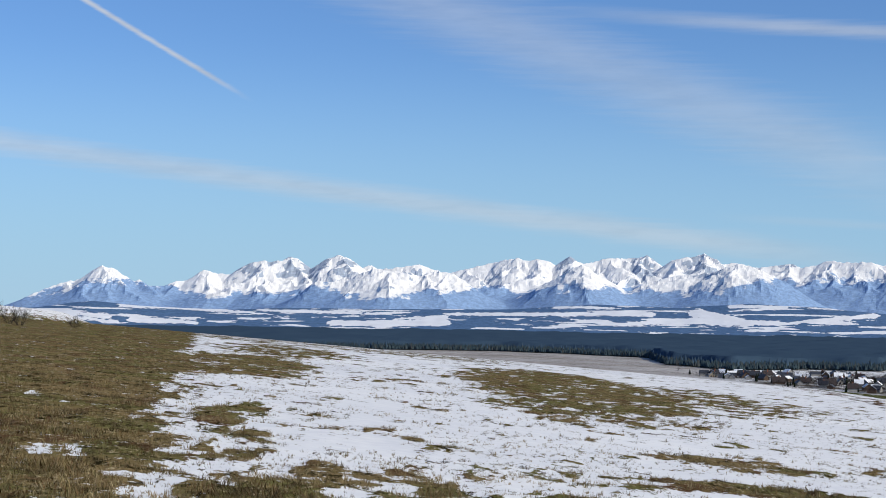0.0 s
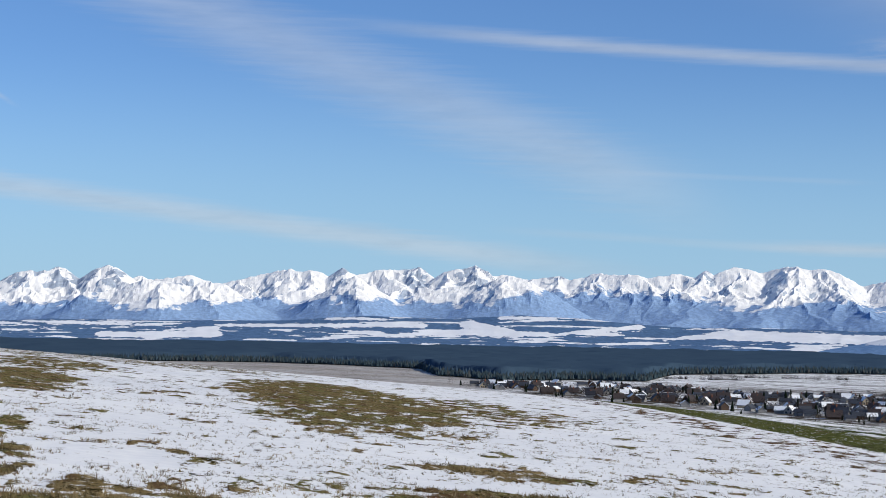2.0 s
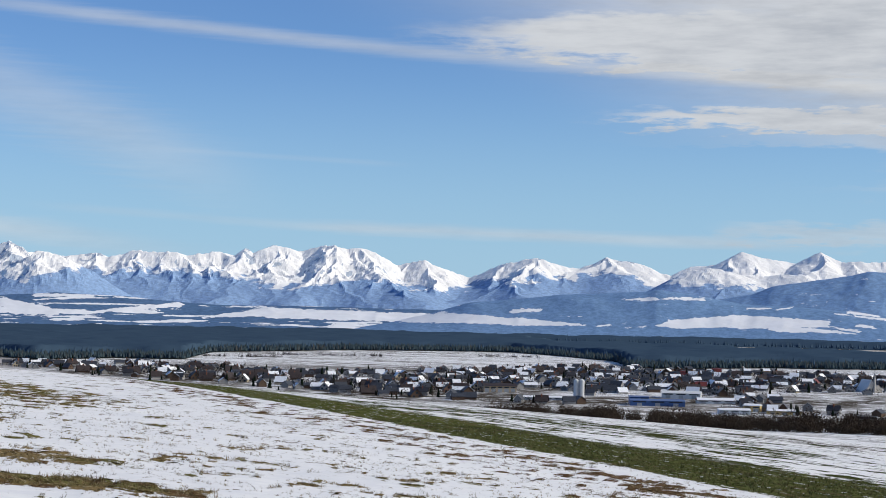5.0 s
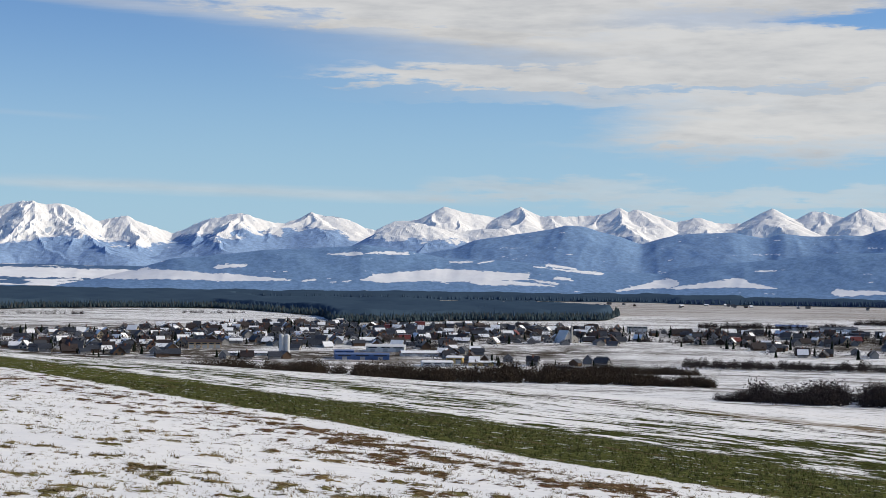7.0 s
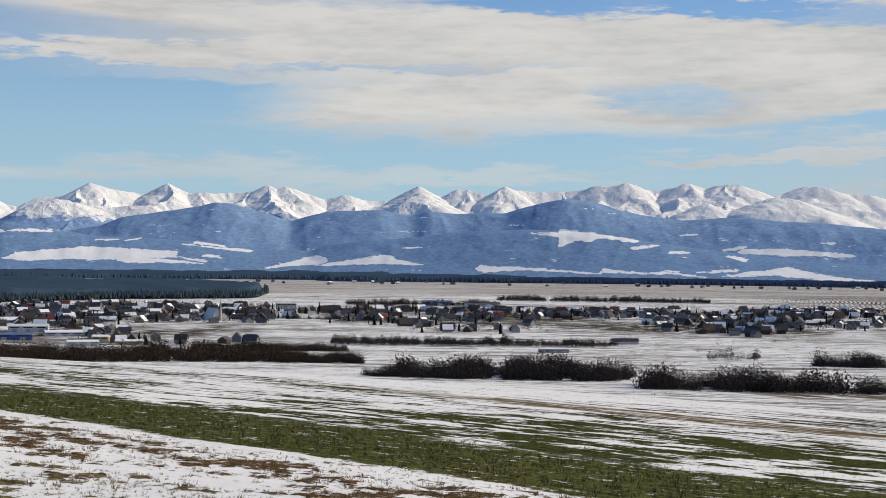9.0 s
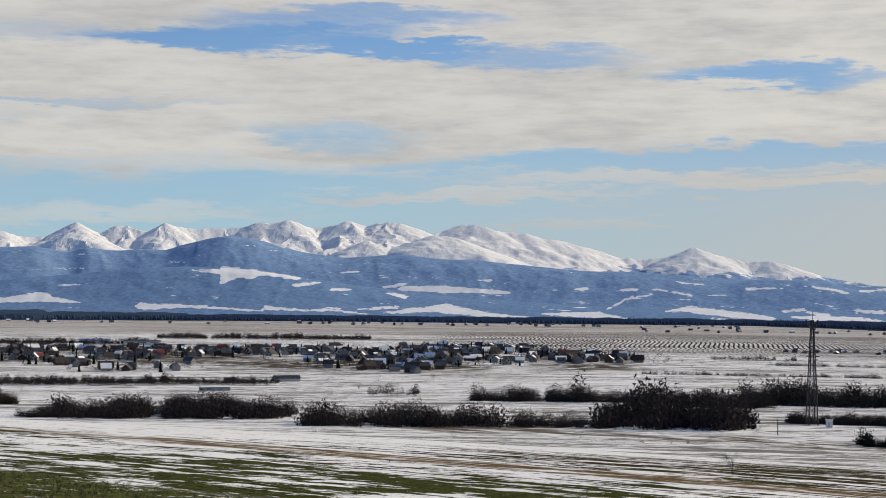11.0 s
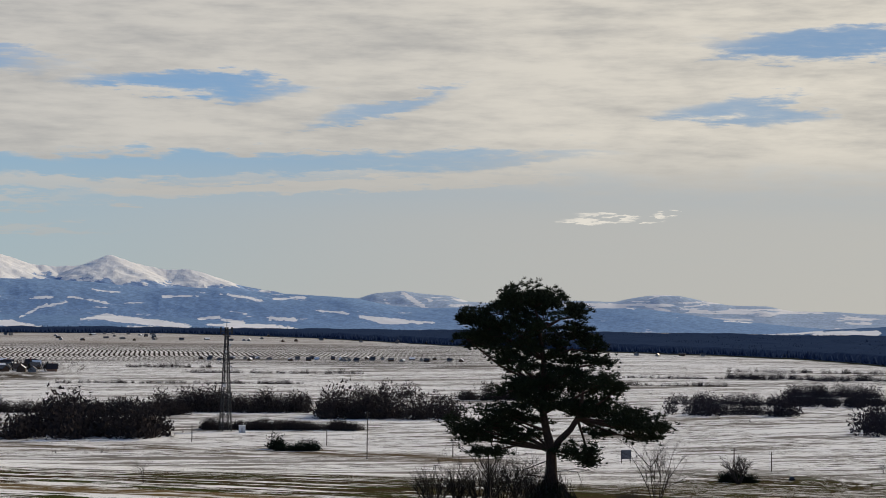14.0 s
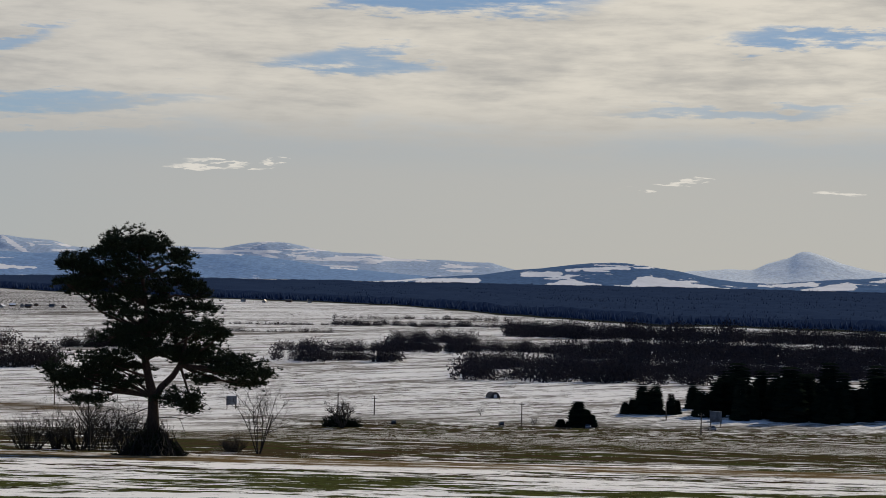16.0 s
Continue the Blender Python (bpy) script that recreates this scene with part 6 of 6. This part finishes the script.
for a_, r_, h_, arm_ in ((72.18, 650, 18, True), (70.84, 722, 6, False), (66.42, 738, 7, True), (75.02, 668, 6.5, False), (85.45, 630, 7, True), (90.35, 582, 8.5, True), (84.25, 560, 11, True), (96.25, 566, 7, True), (95.1, 640, 6.5, False), (78.4, 655, 7, True)):
    utility_pole(a_, r_, h_, arm_)


def billboard(a, r, wide, tall, turn):
    x, y = polar(a, r)
    b = thing("billboard", "dark weathered billboard on two posts by the road", "billboard", x, y, -a + turn)
    for sx in (-1, 1):
        part("post", box_mesh(sx * wide * 0.42 - 0.12, sx * wide * 0.42 + 0.12, -0.1, 0.1, -0.5, tall), m_pole, b)
    part("panel", box_mesh(-wide / 2, wide / 2, -0.16, -0.06, tall * 0.35, tall), plain_material("billboard_sheet", (0.10, 0.11, 0.13), 0.6, 0.7, 0.5), b)
    part("frame", box_mesh(-wide / 2 - 0.1, wide / 2 + 0.1, -0.12, 0.0, tall, tall + 0.14), m_steel, b)


billboard(80.73, 650, 4.2, 5.0, 25)
billboard(96.72, 612, 4.8, 5.6, -30)

m_car = plain_material("dark_car_paint", (0.016, 0.018, 0.022), 0.25, 1.0, 0.2, specular=0.5)
m_car_grey = plain_material("grey_car_paint", (0.20, 0.21, 0.23), 0.3, 1.0, 0.1, specular=0.5)
m_tyre = plain_material("tyre_rubber", (0.02, 0.02, 0.02), 0.9)


def car(a, r, turn, paint, label):
    x, y = polar(a, r)
    c = thing("car", label, "car", x, y, turn, "parked cars")
    bm = bmesh.new()
    prism(bm, [(-2.15, 0.35), (2.15, 0.35), (2.2, 0.75), (1.2, 0.98), (-2.0, 1.0), (-2.2, 0.8)], -0.85, 0.85)
    bmesh.ops.bevel(bm, geom=bm.edges[:], offset=0.06, segments=1, affect="EDGES")
    part("body", bm, paint, c)
    bm = bmesh.new()
    prism(bm, [(-1.7, 0.98), (1.0, 0.96), (0.3, 1.48), (-1.3, 1.5)], -0.74, 0.74)
    part("cabin", bm, m_glass, c, "dark glazed cabin")
    for wx_ in (-1.35, 1.35):
        for wy_ in (-0.82, 0.82):
            V, T = tube_arrays([(wx_, wy_ - 0.1, 0.33), (wx_, wy_ + 0.1, 0.33)], [0.33, 0.33], 12)
            wheel = part("wheel", tri_mesh("wheel", V, T), m_tyre, c)
            V, T = tube_arrays([(wx_, wy_ - 0.12, 0.33), (wx_, wy_ + 0.12, 0.33)], [0.19, 0.19], 10)
            part("rim", tri_mesh("rim", V, T), m_steel, wheel)


car(89.68, 586, 5, m_car, "dark car parked on the snowy field track")
car(92.55, 586, -5, m_car_grey, "grey car parked beside a dark spruce")
car(86.1, 582, 8, m_car, "dark car parked below the bare tree")
car(96.6, 596, 12, m_car_grey, "grey car parked under the billboard")


def field_shelter(a, r):
    x, y = polar(a, r)
    s = thing("field_shelter", "small dark arched shelter on the snowy field", "shelter", x, y, -a + 25)
    bm = bmesh.new()
    prism(bm, [(2.2 * math.cos(math.pi * k / 8), 2.6 * math.sin(math.pi * k / 8)) for k in range(9)], -2.5, 2.5)
    part("cover", bm, ROOFS["black"], s)
    part("opening", box_mesh(-0.7, 0.7, -2.56, -2.5, 0, 1.6), m_panel, s, "pale open end")


field_shelter(89.37, 731)

# ---- spruces and shrubs on the lower slope ----
def needle_tree_arrays(seed, tall, half, whorls=16, shoots=13):
    """A spruce: trunk and drooping shoots in whorls, as flat sprays of needles."""
    rg = np.random.default_rng(seed)
    sets = []
    for i in range(whorls):
        f = i / (whorls - 1)
        z = tall * (0.05 + 0.92 * f)
        reach = half * (1 - f) ** 0.85 + 0.12
        for k in range(shoots):
            t = 2 * math.pi * (k + rg.uniform(-0.3, 0.3)) / shoots + i
            L = reach * rg.uniform(0.65, 1.15)
            d, e = np.array([math.cos(t), math.sin(t), 0]), np.array([-math.sin(t), math.cos(t), 0])
            w_ = 0.30 * L + 0.10
            b, m_, tip = np.array([0, 0, z]), d * L * 0.6 + np.array([0, 0, z - 0.06 * L]), d * L + np.array([0, 0, z - 0.28 * L])
            up = np.array([0, 0, 0.10 * L])
            V = [b - e * w_ * 0.2, b + e * w_ * 0.2, m_ - e * w_ - up, m_ + e * w_ - up, tip, m_ + up]
            sets.append((V, [(0, 2, 5), (1, 5, 3), (0, 5, 1), (2, 4, 5), (3, 5, 4)]))
    return join(sets)


SPRUCES = [needle_tree_arrays(s, 1.0, 0.20) for s in (1, 2, 3)]


def spruce(a, r, tall, form, wide, label):
    x, y = polar(a, r)
    s = thing("spruce", label, "tree", x, y, a * 7 % 360, "spruces of the lower slope")
    V, T = SPRUCES[form]
    part("crown", tri_mesh("crown", V * np.array([tall * wide, tall * wide, tall]), T), m_spruce, s)
    V, T = tube_arrays([(0, 0, -0.3), (0, 0, tall * 0.5), (0, 0, tall * 0.9)], [tall * 0.016, tall * 0.010, tall * 0.003], 6)
    part("trunk", tri_mesh("trunk", V, T), m_pole, s)


rg = np.random.default_rng(91)
for k in range(66):
    spruce(95.9 + 9.0 * (k + rg.uniform(0, 1)) / 66, rg.uniform(650, 705), rg.uniform(9, 21) * (0.55 if k < 5 else 1), int(rg.integers(0, 3)), rg.uniform(0.8, 1.3), "tall dark spruce in a dense row at the field's end")
for a_, r_, h_, w_ in ((94.3, 668, 12, 1.2), (94.55, 672, 10, 1.3), (94.75, 668, 12, 1.2), (94.0, 670, 6, 1.6), (95.25, 668, 8.5, 1.1), (95.45, 672, 6, 1.3), (93.75, 664, 5, 1.7)):
    spruce(a_, r_, h_, int(rg.integers(0, 3)), w_, "dark spruce in a small clump on the snow")
for a_, r_, h_, w_ in ((92.2, 592, 9.0, 1.7), (92.45, 594, 6.0, 2.2), (92.65, 593, 4.4, 2.2), (91.65, 592, 2.6, 3.0)):
    spruce(a_, r_, h_, int(rg.integers(0, 3)), w_, "dark dense spruce bush beside the field track")


def branching(seed, base, way, length, radius, depth, sets, bend=0.25, split=(3, 5), ratio=0.62):
    """Limbs that fork and taper, for leafless trees."""
    rg = np.random.default_rng(seed)

    def grow(p, d, L, r_, n):
        pts, rr, q, dd = [p], [r_], p, d
        steps = 4 if n > 0 else 3
        for i in range(steps):
            dd = dd + rg.normal(0, bend / steps, 3) + np.array([0, 0, 0.05])
            dd /= np.linalg.norm(dd)
            q = q + dd * L / steps
            pts.append(q)
            rr.append(r_ * (1 - 0.6 * (i + 1) / steps))
        sets.append(tube_arrays(pts, rr, 5 if n > 1 else 3))
        if n == 0:
            return
        for _ in range(int(rg.integers(*split))):
            k = rg.uniform(0.35, 1.0)
            i = min(int(k * steps), steps - 1)
            at = pts[i] + (pts[i + 1] - pts[i]) * (k * steps - i)
            side = rg.normal(0, 1, 3)
            side -= dd * (side @ dd)
            side /= np.linalg.norm(side) + 1e-9
            nd = dd * 0.75 + side * rg.uniform(0.45, 0.85)
            grow(at, nd / np.linalg.norm(nd), L * ratio * rg.uniform(0.75, 1.15), r_ * 0.5, n - 1)

    grow(np.array(base, float), np.array(way, float) / np.linalg.norm(way), length, radius, depth)


m_bark_dark = plain_material("dark_bark", (0.024, 0.020, 0.017), 0.9, 8.0, 0.35, bump=0.5)


def bare_tree(name, label, a, r, tall, seed, depth=4, stems=1, radius=None, spread=0.3):
    x, y = polar(a, r)
    t = thing(name, label, "tree" if stems == 1 else "shrub", x, y)
    rg = np.random.default_rng(seed)
    for k in range(stems):
        sets = []
        ang = 2 * math.pi * k / max(stems, 1) + rg.uniform(0, 1)
        lean = spread if stems > 1 else 0.05
        branching(seed * 31 + k, (0.05 * tall * lean * math.cos(ang), 0.05 * tall * lean * math.sin(ang), -0.1), (lean * math.cos(ang), lean * math.sin(ang), 1), tall * (0.55 if stems == 1 else 0.5) * rg.uniform(0.85, 1.1), radius or tall * 0.014, depth, sets)
        V, T = join(sets)
        part("trunk" if stems == 1 else "stem", tri_mesh("limb", V, T), m_bark_dark, t)
    return t


bare_tree("bare_tree", "round-crowned leafless tree on the lower slope", 84.40, 545, 10.5, 5, 4, 7, 0.36, 0.55)
bare_tree("bare_tree", "small leafless tree on the snow below the hill", 89.0, 640, 4.5, 6, 4, 3, 0.07, 0.5)
bare_tree("bare_shrub", "low leafless shrub by a pole", 90.75, 584, 4.0, 7, 4, 5, 0.06, 0.6)
bare_tree("sapling", "young leafless sapling in the snowy field", 65.2, 103, 2.1, 8, 4, 2, 0.022, 0.25)
bare_tree("sapling", "thin leafless sapling beside the pine", 82.05, 84, 4.1, 9, 4, 6, 0.036, 0.26)
bare_tree("sapling", "slim young tree in front of the pine's shrubs", 76.6, 83, 5.2, 10, 4, 1, 0.06)


def dense_shrub(a, r, tall, wide, seed):
    """A dense leafless shrub: many fine stems and side twigs."""
    x, y = polar(a, r)
    t = thing("bare_shrub", "dense dark leafless shrub near the pine's foot", "shrub", x, y, seed * 40, "shrubs round the pine")
    rg = np.random.default_rng(seed)
    sets = []
    for _ in range(46):
        g, q = rg.uniform(0, 6.28), rg.uniform(0.1, 0.6) * wide
        lean = rg.uniform(0.1, 0.9)
        branching(int(rg.integers(0, 1e6)), (q * 0.7 * math.cos(g), q * 0.7 * math.sin(g), -0.05), (lean * math.cos(g), lean * math.sin(g), 1), tall * rg.uniform(0.45, 0.85), 0.022, 2, sets, 0.5, (3, 6), 0.55)
    V, T = join(sets)
    tagged(part("stem_mass", tri_mesh("stem_mass", V, T), m_bark_dark, t), kind="stuff")


for i, (a_, r_, h_, w_) in enumerate(((74.7, 84, 1.7, 1.5), (75.6, 86, 1.5, 1.2), (76.3, 85, 2.3, 1.6), (77.0, 86, 2.3, 1.5), (77.7, 84.5, 1.9, 1.2), (81.2, 86, 0.8, 0.8))):
    dense_shrub(a_, r_, h_, w_, 20 + i)
for i, (a_, r_, h_) in enumerate(((-14.6, 92, 1.7), (-14.1, 93, 1.2), (-13.75, 90, 1.4), (-12.05, 105, 1.1))):
    bare_tree("bare_shrub", "leafless bush on the hilltop skyline", a_, r_, h_, 40 + i, 3, 8, 0.018, 0.7)
thicket_belt("low dark juniper scrub on the lower slope", [(69.2, 70.5, 690, 8, 4.6), (83.9, 84.9, 556, 6, 4.0), (69.0, 69.3, 700, 4, 6.5)], 47, m_spruce, THICKETS, 3.0)

# ---- the lone pine ----
m_pine_bark = plain_material("pine_bark", (0.045, 0.028, 0.020), 0.9, 10.0, 0.4, bump=0.7)
m_needles = varied_material("pine_needles", [(0.008, 0.014, 0.007), (0.016, 0.026, 0.011), (0.028, 0.038, 0.016), (0.012, 0.018, 0.008)])


def needle_tuft(seed, n_=11):
    rg = np.random.default_rng(seed)
    sets = []
    for _ in range(n_):
        d = rg.normal(0, 1, 3)
        d[2] = abs(d[2]) * 0.8 + 0.1
        d /= np.linalg.norm(d)
        e = np.cross(d, rg.normal(0, 1, 3))
        e /= np.linalg.norm(e)
        L = rg.uniform(0.6, 1.0)
        sets.append(([-e * 0.10, e * 0.10, d * L], [(0, 1, 2)]))
    return join(sets)


def lone_pine(a, r):
    x, y = polar(a, r)
    p = thing("pine_tree", "tall lone dark pine with flat layered crown", "tree", x, y, -a)
    trunk = [(0.05, 0, -0.3)] + [(0.00, 0.00, 0.50), (0.02, 0.00, 1.49), (0.00, 0.00, 2.54), (-0.22, 0.03, 3.36), (-0.37, 0.05, 4.11), (-0.32, 0.00, 5.23), (-0.37, 0.00, 6.47), (-0.57, 0.00, 7.72), (-0.77, 0.00, 8.84)]
    V, T = tube_arrays(trunk, [0.36, 0.29, 0.25, 0.23, 0.18, 0.165, 0.15, 0.12, 0.08, 0.03], 10)
    part("trunk", tri_mesh("trunk", V, T, True), m_pine_bark, p, "dark reddish bark, leaning above the fork")
    fork = [(0.02, 0.00, 2.37), (0.32, -0.10, 2.94), (0.82, -0.15, 3.44), (1.12, -0.20, 3.93), (1.27, -0.20, 4.48), (1.37, -0.20, 5.23)]
    V, T = tube_arrays(fork, [0.17, 0.15, 0.13, 0.12, 0.10, 0.06], 8)
    part("fork", tri_mesh("fork", V, T, True), m_pine_bark, p)
    # pads of needles: across, height, half width, half depth
    crown = [(-0.87, 9.21, 1.29, 0.50), (-1.62, 9.01, 0.95, 0.45), (-2.32, 8.52, 0.90, 0.55), (-2.86, 7.82, 0.85, 0.55), (-3.49, 8.29, 0.50, 0.50), (-3.81, 7.42, 0.55, 0.22), (-3.06, 7.22, 0.90, 0.30), (-0.37, 8.27, 1.39, 0.85),
              (-1.57, 7.77, 1.24, 0.85), (1.17, 8.42, 0.50, 0.50), (0.82, 7.52, 0.95, 0.75), (1.82, 6.92, 0.65, 0.65), (2.32, 6.42, 0.35, 0.30), (-0.62, 6.77, 1.29, 0.60), (0.57, 6.18, 1.20, 0.65), (-0.87, 5.78, 1.39, 0.55),
              (0.62, 5.28, 1.39, 0.60), (2.07, 5.53, 0.90, 0.40), (2.86, 5.23, 0.50, 0.20), (-1.62, 5.13, 0.95, 0.40), (-1.87, 6.47, 0.65, 0.35), (-0.12, 9.09, 0.65, 0.35), (-3.86, 8.22, 0.30, 0.30)]
    skirt = [(-2.32, 4.28, 0.90, 0.27), (-0.32, 4.63, 1.29, 0.37), (-1.82, 3.88, 1.20, 0.27), (-3.06, 3.59, 1.10, 0.27), (-4.06, 3.39, 0.55, 0.20), (-4.36, 3.73, 0.25, 0.15), (-3.46, 2.99, 0.85, 0.20), (-2.81, 2.44, 0.65, 0.27),
              (1.87, 4.48, 1.15, 0.30), (2.91, 4.18, 1.10, 0.27), (3.91, 3.64, 1.00, 0.25), (4.76, 3.59, 0.40, 0.15), (4.06, 3.11, 0.80, 0.15), (3.36, 3.83, 0.75, 0.22), (1.12, 2.44, 0.90, 0.30), (1.67, 1.99, 0.45, 0.20),
              (-1.37, 3.24, 0.70, 0.17), (-0.37, 5.35, 1.24, 0.45), (1.37, 4.23, 0.60, 0.22), (0.37, 4.48, 0.75, 0.25), (2.12, 3.24, 0.60, 0.15)]
    layers = crown + skirt
    rg = np.random.default_rng(77)
    tufts = [needle_tuft(s) for s in (1, 2, 3, 4)]
    for i, (cx, cz, rx, rz) in enumerate(layers):
        cy = rg.uniform(-0.9, 0.9) * min(1.0, rx)
        start_z = max(2.6, cz - 0.35 * abs(cx) - 0.4)
        k = int(np.argmin([abs(q[2] - start_z) for q in trunk]))
        b = np.array(trunk[k] if cx < 1.2 or cz > 5.5 else fork[3], float)
        e = np.array([cx, cy, cz - 0.15 * rz])
        mid = b + (e - b) * 0.55 + np.array([0, 0, 0.12 * np.linalg.norm(e - b) * rg.uniform(-0.6, 1.0)])
        V, T = tube_arrays([b, mid, e], [0.075, 0.05, 0.015], 6)
        part("limb", tri_mesh("limb", V, T), m_pine_bark, p)
        pads = int(10 + 17 * rx * (0.5 + rz))
        P = []
        twig_sets = []
        for _ in range(pads):
            t, s_ = rg.uniform(0, 6.28), math.sqrt(rg.uniform(0.02, 1.0))
            c = np.array([cx + rx * s_ * math.cos(t), cy + rx * 0.85 * s_ * math.sin(t), cz + rz * rg.uniform(-1.0, 1.0) * (1 - 0.45 * s_ * s_)])
            if rg.random() < 0.30:
                back = rg.uniform(0.05, 0.55)
                c = c + (b - e) * back * 0.8 + np.array([0, 0, rg.normal(0.1, 0.2)])
            n_t = int(rg.integers(12, 26))
            size = rg.uniform(0.10, 0.24)
            q = rg.normal(0, 1, (n_t, 3)) * np.array([size, size, size * rg.uniform(0.3, 0.7)])
            P.append(c + q)
            twig_sets.append(tube_arrays([e + (c - e) * 0.1, e + (c - e) * 0.6 + np.array([0, 0, -0.08]), c], [0.018, 0.012, 0.005], 3))
        V, T = join(twig_sets)
        part("twig", tri_mesh("twig", V, T), m_pine_bark, p)
        P = np.concatenate(P)
        sets = []
        pick = rg.integers(0, 4, len(P))
        for j, (tv, tt) in enumerate(tufts):
            m_ = pick == j
            if m_.any():
                sets.append(scatter_mesh("needles", tv, tt, P[m_], rg.uniform(0.13, 0.24, m_.sum()), rg.uniform(0, 6.28, m_.sum())))
        V, T = join(sets)
        part("needles", tri_mesh("needles", V, T), m_needles, p)
    # dead stubs low on the trunk
    for z, dx, dy, L in ((1.3, -1, 0.3, 1.1), (1.6, 1, -0.5, 1.3), (2.1, -1, -0.2, 1.6), (2.4, 0.3, 1, 1.2), (3.0, -1, 0.6, 1.5)):
        sets = []
        branching(int(z * 10), (0, 0, z), (dx, dy, -0.1), L, 0.03, 2, sets, 0.5)
        V, T = join(sets)
        part("dead_branch", tri_mesh("dead_branch", V, T), m_bark_dark, p)
    # heap of cut branches round the foot
    b = thing("brush_heap", "dark heap of cut branches stacked round the trunk", "brush heap", x, y, 0)
    sets = []
    for _ in range(620):
        t, q = rg.uniform(0, 6.28), rg.uniform(0.3, 1.6)
        f = rg.uniform(0.30, 1.0) * (1.15 - 0.35 * q)
        lean_ = rg.uniform(0.0, 0.75)
        twist = t + rg.normal(0, 0.9)
        sets.append(tube_arrays([(q * math.cos(t), q * math.sin(t), -0.05 - 0.1 * q * math.cos(t)), (lean_ * q * math.cos(twist), lean_ * q * math.sin(twist), 1.9 * f)], [0.026, 0.008], 3))
    V, T = join(sets)
    tagged(part("brushwood", tri_mesh("brushwood", V, T), m_bark_dark, b), kind="stuff")
    tv, tt = tufts[0]
    cone = rg.normal(0, 0.55, (900, 2))
    hh = np.clip(1.35 - 0.95 * np.hypot(cone[:, 0], cone[:, 1]), 0.02, None) * rg.uniform(0.3, 1.0, 900)
    V, T = scatter_mesh("needles", tv, tt, np.column_stack([cone, hh]), rg.uniform(0.12, 0.24, 900), rg.uniform(0, 6.28, 900))
    tagged(part("dry_needles", tri_mesh("dry_needles", V, T), m_needles, b), kind="stuff")


lone_pine(78.64, 76.0)

# ---- turf: blades that stand through the snow ----
def turf_material(name, shades, dark_tone, straw):
    """Blades whose colour differs from blade to blade, with dark brown and dry straw-coloured patches."""
    m, n = material(name)
    ramp = n.put("ShaderNodeValToRGB")
    els = ramp.color_ramp.elements
    while len(els) < len(shades):
        els.new(0.5)
    for i, c in enumerate(shades):
        els[i].position = i / (len(shades) - 1)
        els[i].color = (*c, 1)
    g = n.put("ShaderNodeNewGeometry")
    n.link(g.outputs["Random Per Island"], ramp.inputs[0])
    p = g.outputs["Position"]
    dark_patch = n.step(0.46, 0.60, n.noise(p, 0.9, 4.0, 0.65))
    dry = n.step(0.50, 0.62, n.noise(n.scaled(p, (0.5, 0.4, 0.5)), 1.0, 4.0, 0.65))
    col = n.mix(n.mul(dark_patch, 0.75), ramp.outputs[0], dark_tone)
    n.surface(n.mix(n.mul(dry, 0.65), col, straw), 0.85, specular=0.2)
    return m


m_turf = turf_material("dry_turf", [(0.15, 0.105, 0.040), (0.30, 0.23, 0.11), (0.16, 0.13, 0.045), (0.42, 0.34, 0.19), (0.09, 0.09, 0.030), (0.20, 0.11, 0.05), (0.06, 0.045, 0.02)], (0.050, 0.036, 0.016), (0.33, 0.25, 0.125))
m_wheat = varied_material("winter_wheat", [(0.030, 0.045, 0.012), (0.075, 0.105, 0.024), (0.13, 0.15, 0.045), (0.020, 0.020, 0.010), (0.16, 0.13, 0.06), (0.05, 0.065, 0.018)])


def blade_tuft(seed, n_, lean, width):
    rg = np.random.default_rng(seed)
    sets = []
    for _ in range(n_):
        t = rg.uniform(0, 6.28)
        b = np.array([rg.normal(0, 0.35), rg.normal(0, 0.35), -0.05])
        tip = b + np.array([lean * math.cos(t), lean * math.sin(t), rg.uniform(0.5, 1.0)]) * rg.uniform(0.7, 1.1)
        e = np.array([-math.sin(t), math.cos(t), 0]) * width
        sets.append(([b - e, b + e, tip], [(0, 1, 2)]))
    return join(sets)


def blades(name, label, forms, cover, x0, x1, y0, y1, count, low, high, mat, seed, sparse=0.0):
    rg = np.random.default_rng(seed)
    r = np.sqrt(rg.uniform(11.0 ** 2, y1 ** 2, count)) if seed != 5 else None
    if r is None:
        x, y = rg.uniform(x0, x1, count), rg.uniform(y0, y1, count)
    else:
        r = np.exp(rg.uniform(math.log(11.0), math.log(y1), count))
        a = rg.uniform(x0, x1, count)
        x, y = r * np.sin(np.radians(a)), r * np.cos(np.radians(a))
    f = cover(x, y)
    k = rg.uniform(0, 1, count) < np.maximum(f * 0.95, sparse * (fbm(x * 0.6, y * 0.35, 77, 3) > 0.50))
    x, y, f = x[k], y[k], f[k]
    size = rg.uniform(low, high, len(x)) * (0.55 + 0.45 * f)
    P = np.column_stack([x, y, ground_z(x, y) + 0.0])
    return scattered(name, label, "grass", forms, P, size, mat, rg.uniform(0.7, 1.3, len(x)))


BLADES = [blade_tuft(s, 7, 0.7, 0.07) for s in (1, 2, 3)]
blades("turf", "dry brown and olive turf through thin snow", BLADES, grass_cover, -17, 60, 0, 75.0, 130000, 0.045, 0.10, m_turf, 4, 0.26)
blades("winter_wheat", "short green winter wheat in a long strip", BLADES, wheat_cover, 17, 50, -6, 75.0, 26000, 0.08, 0.14, m_wheat, 5)
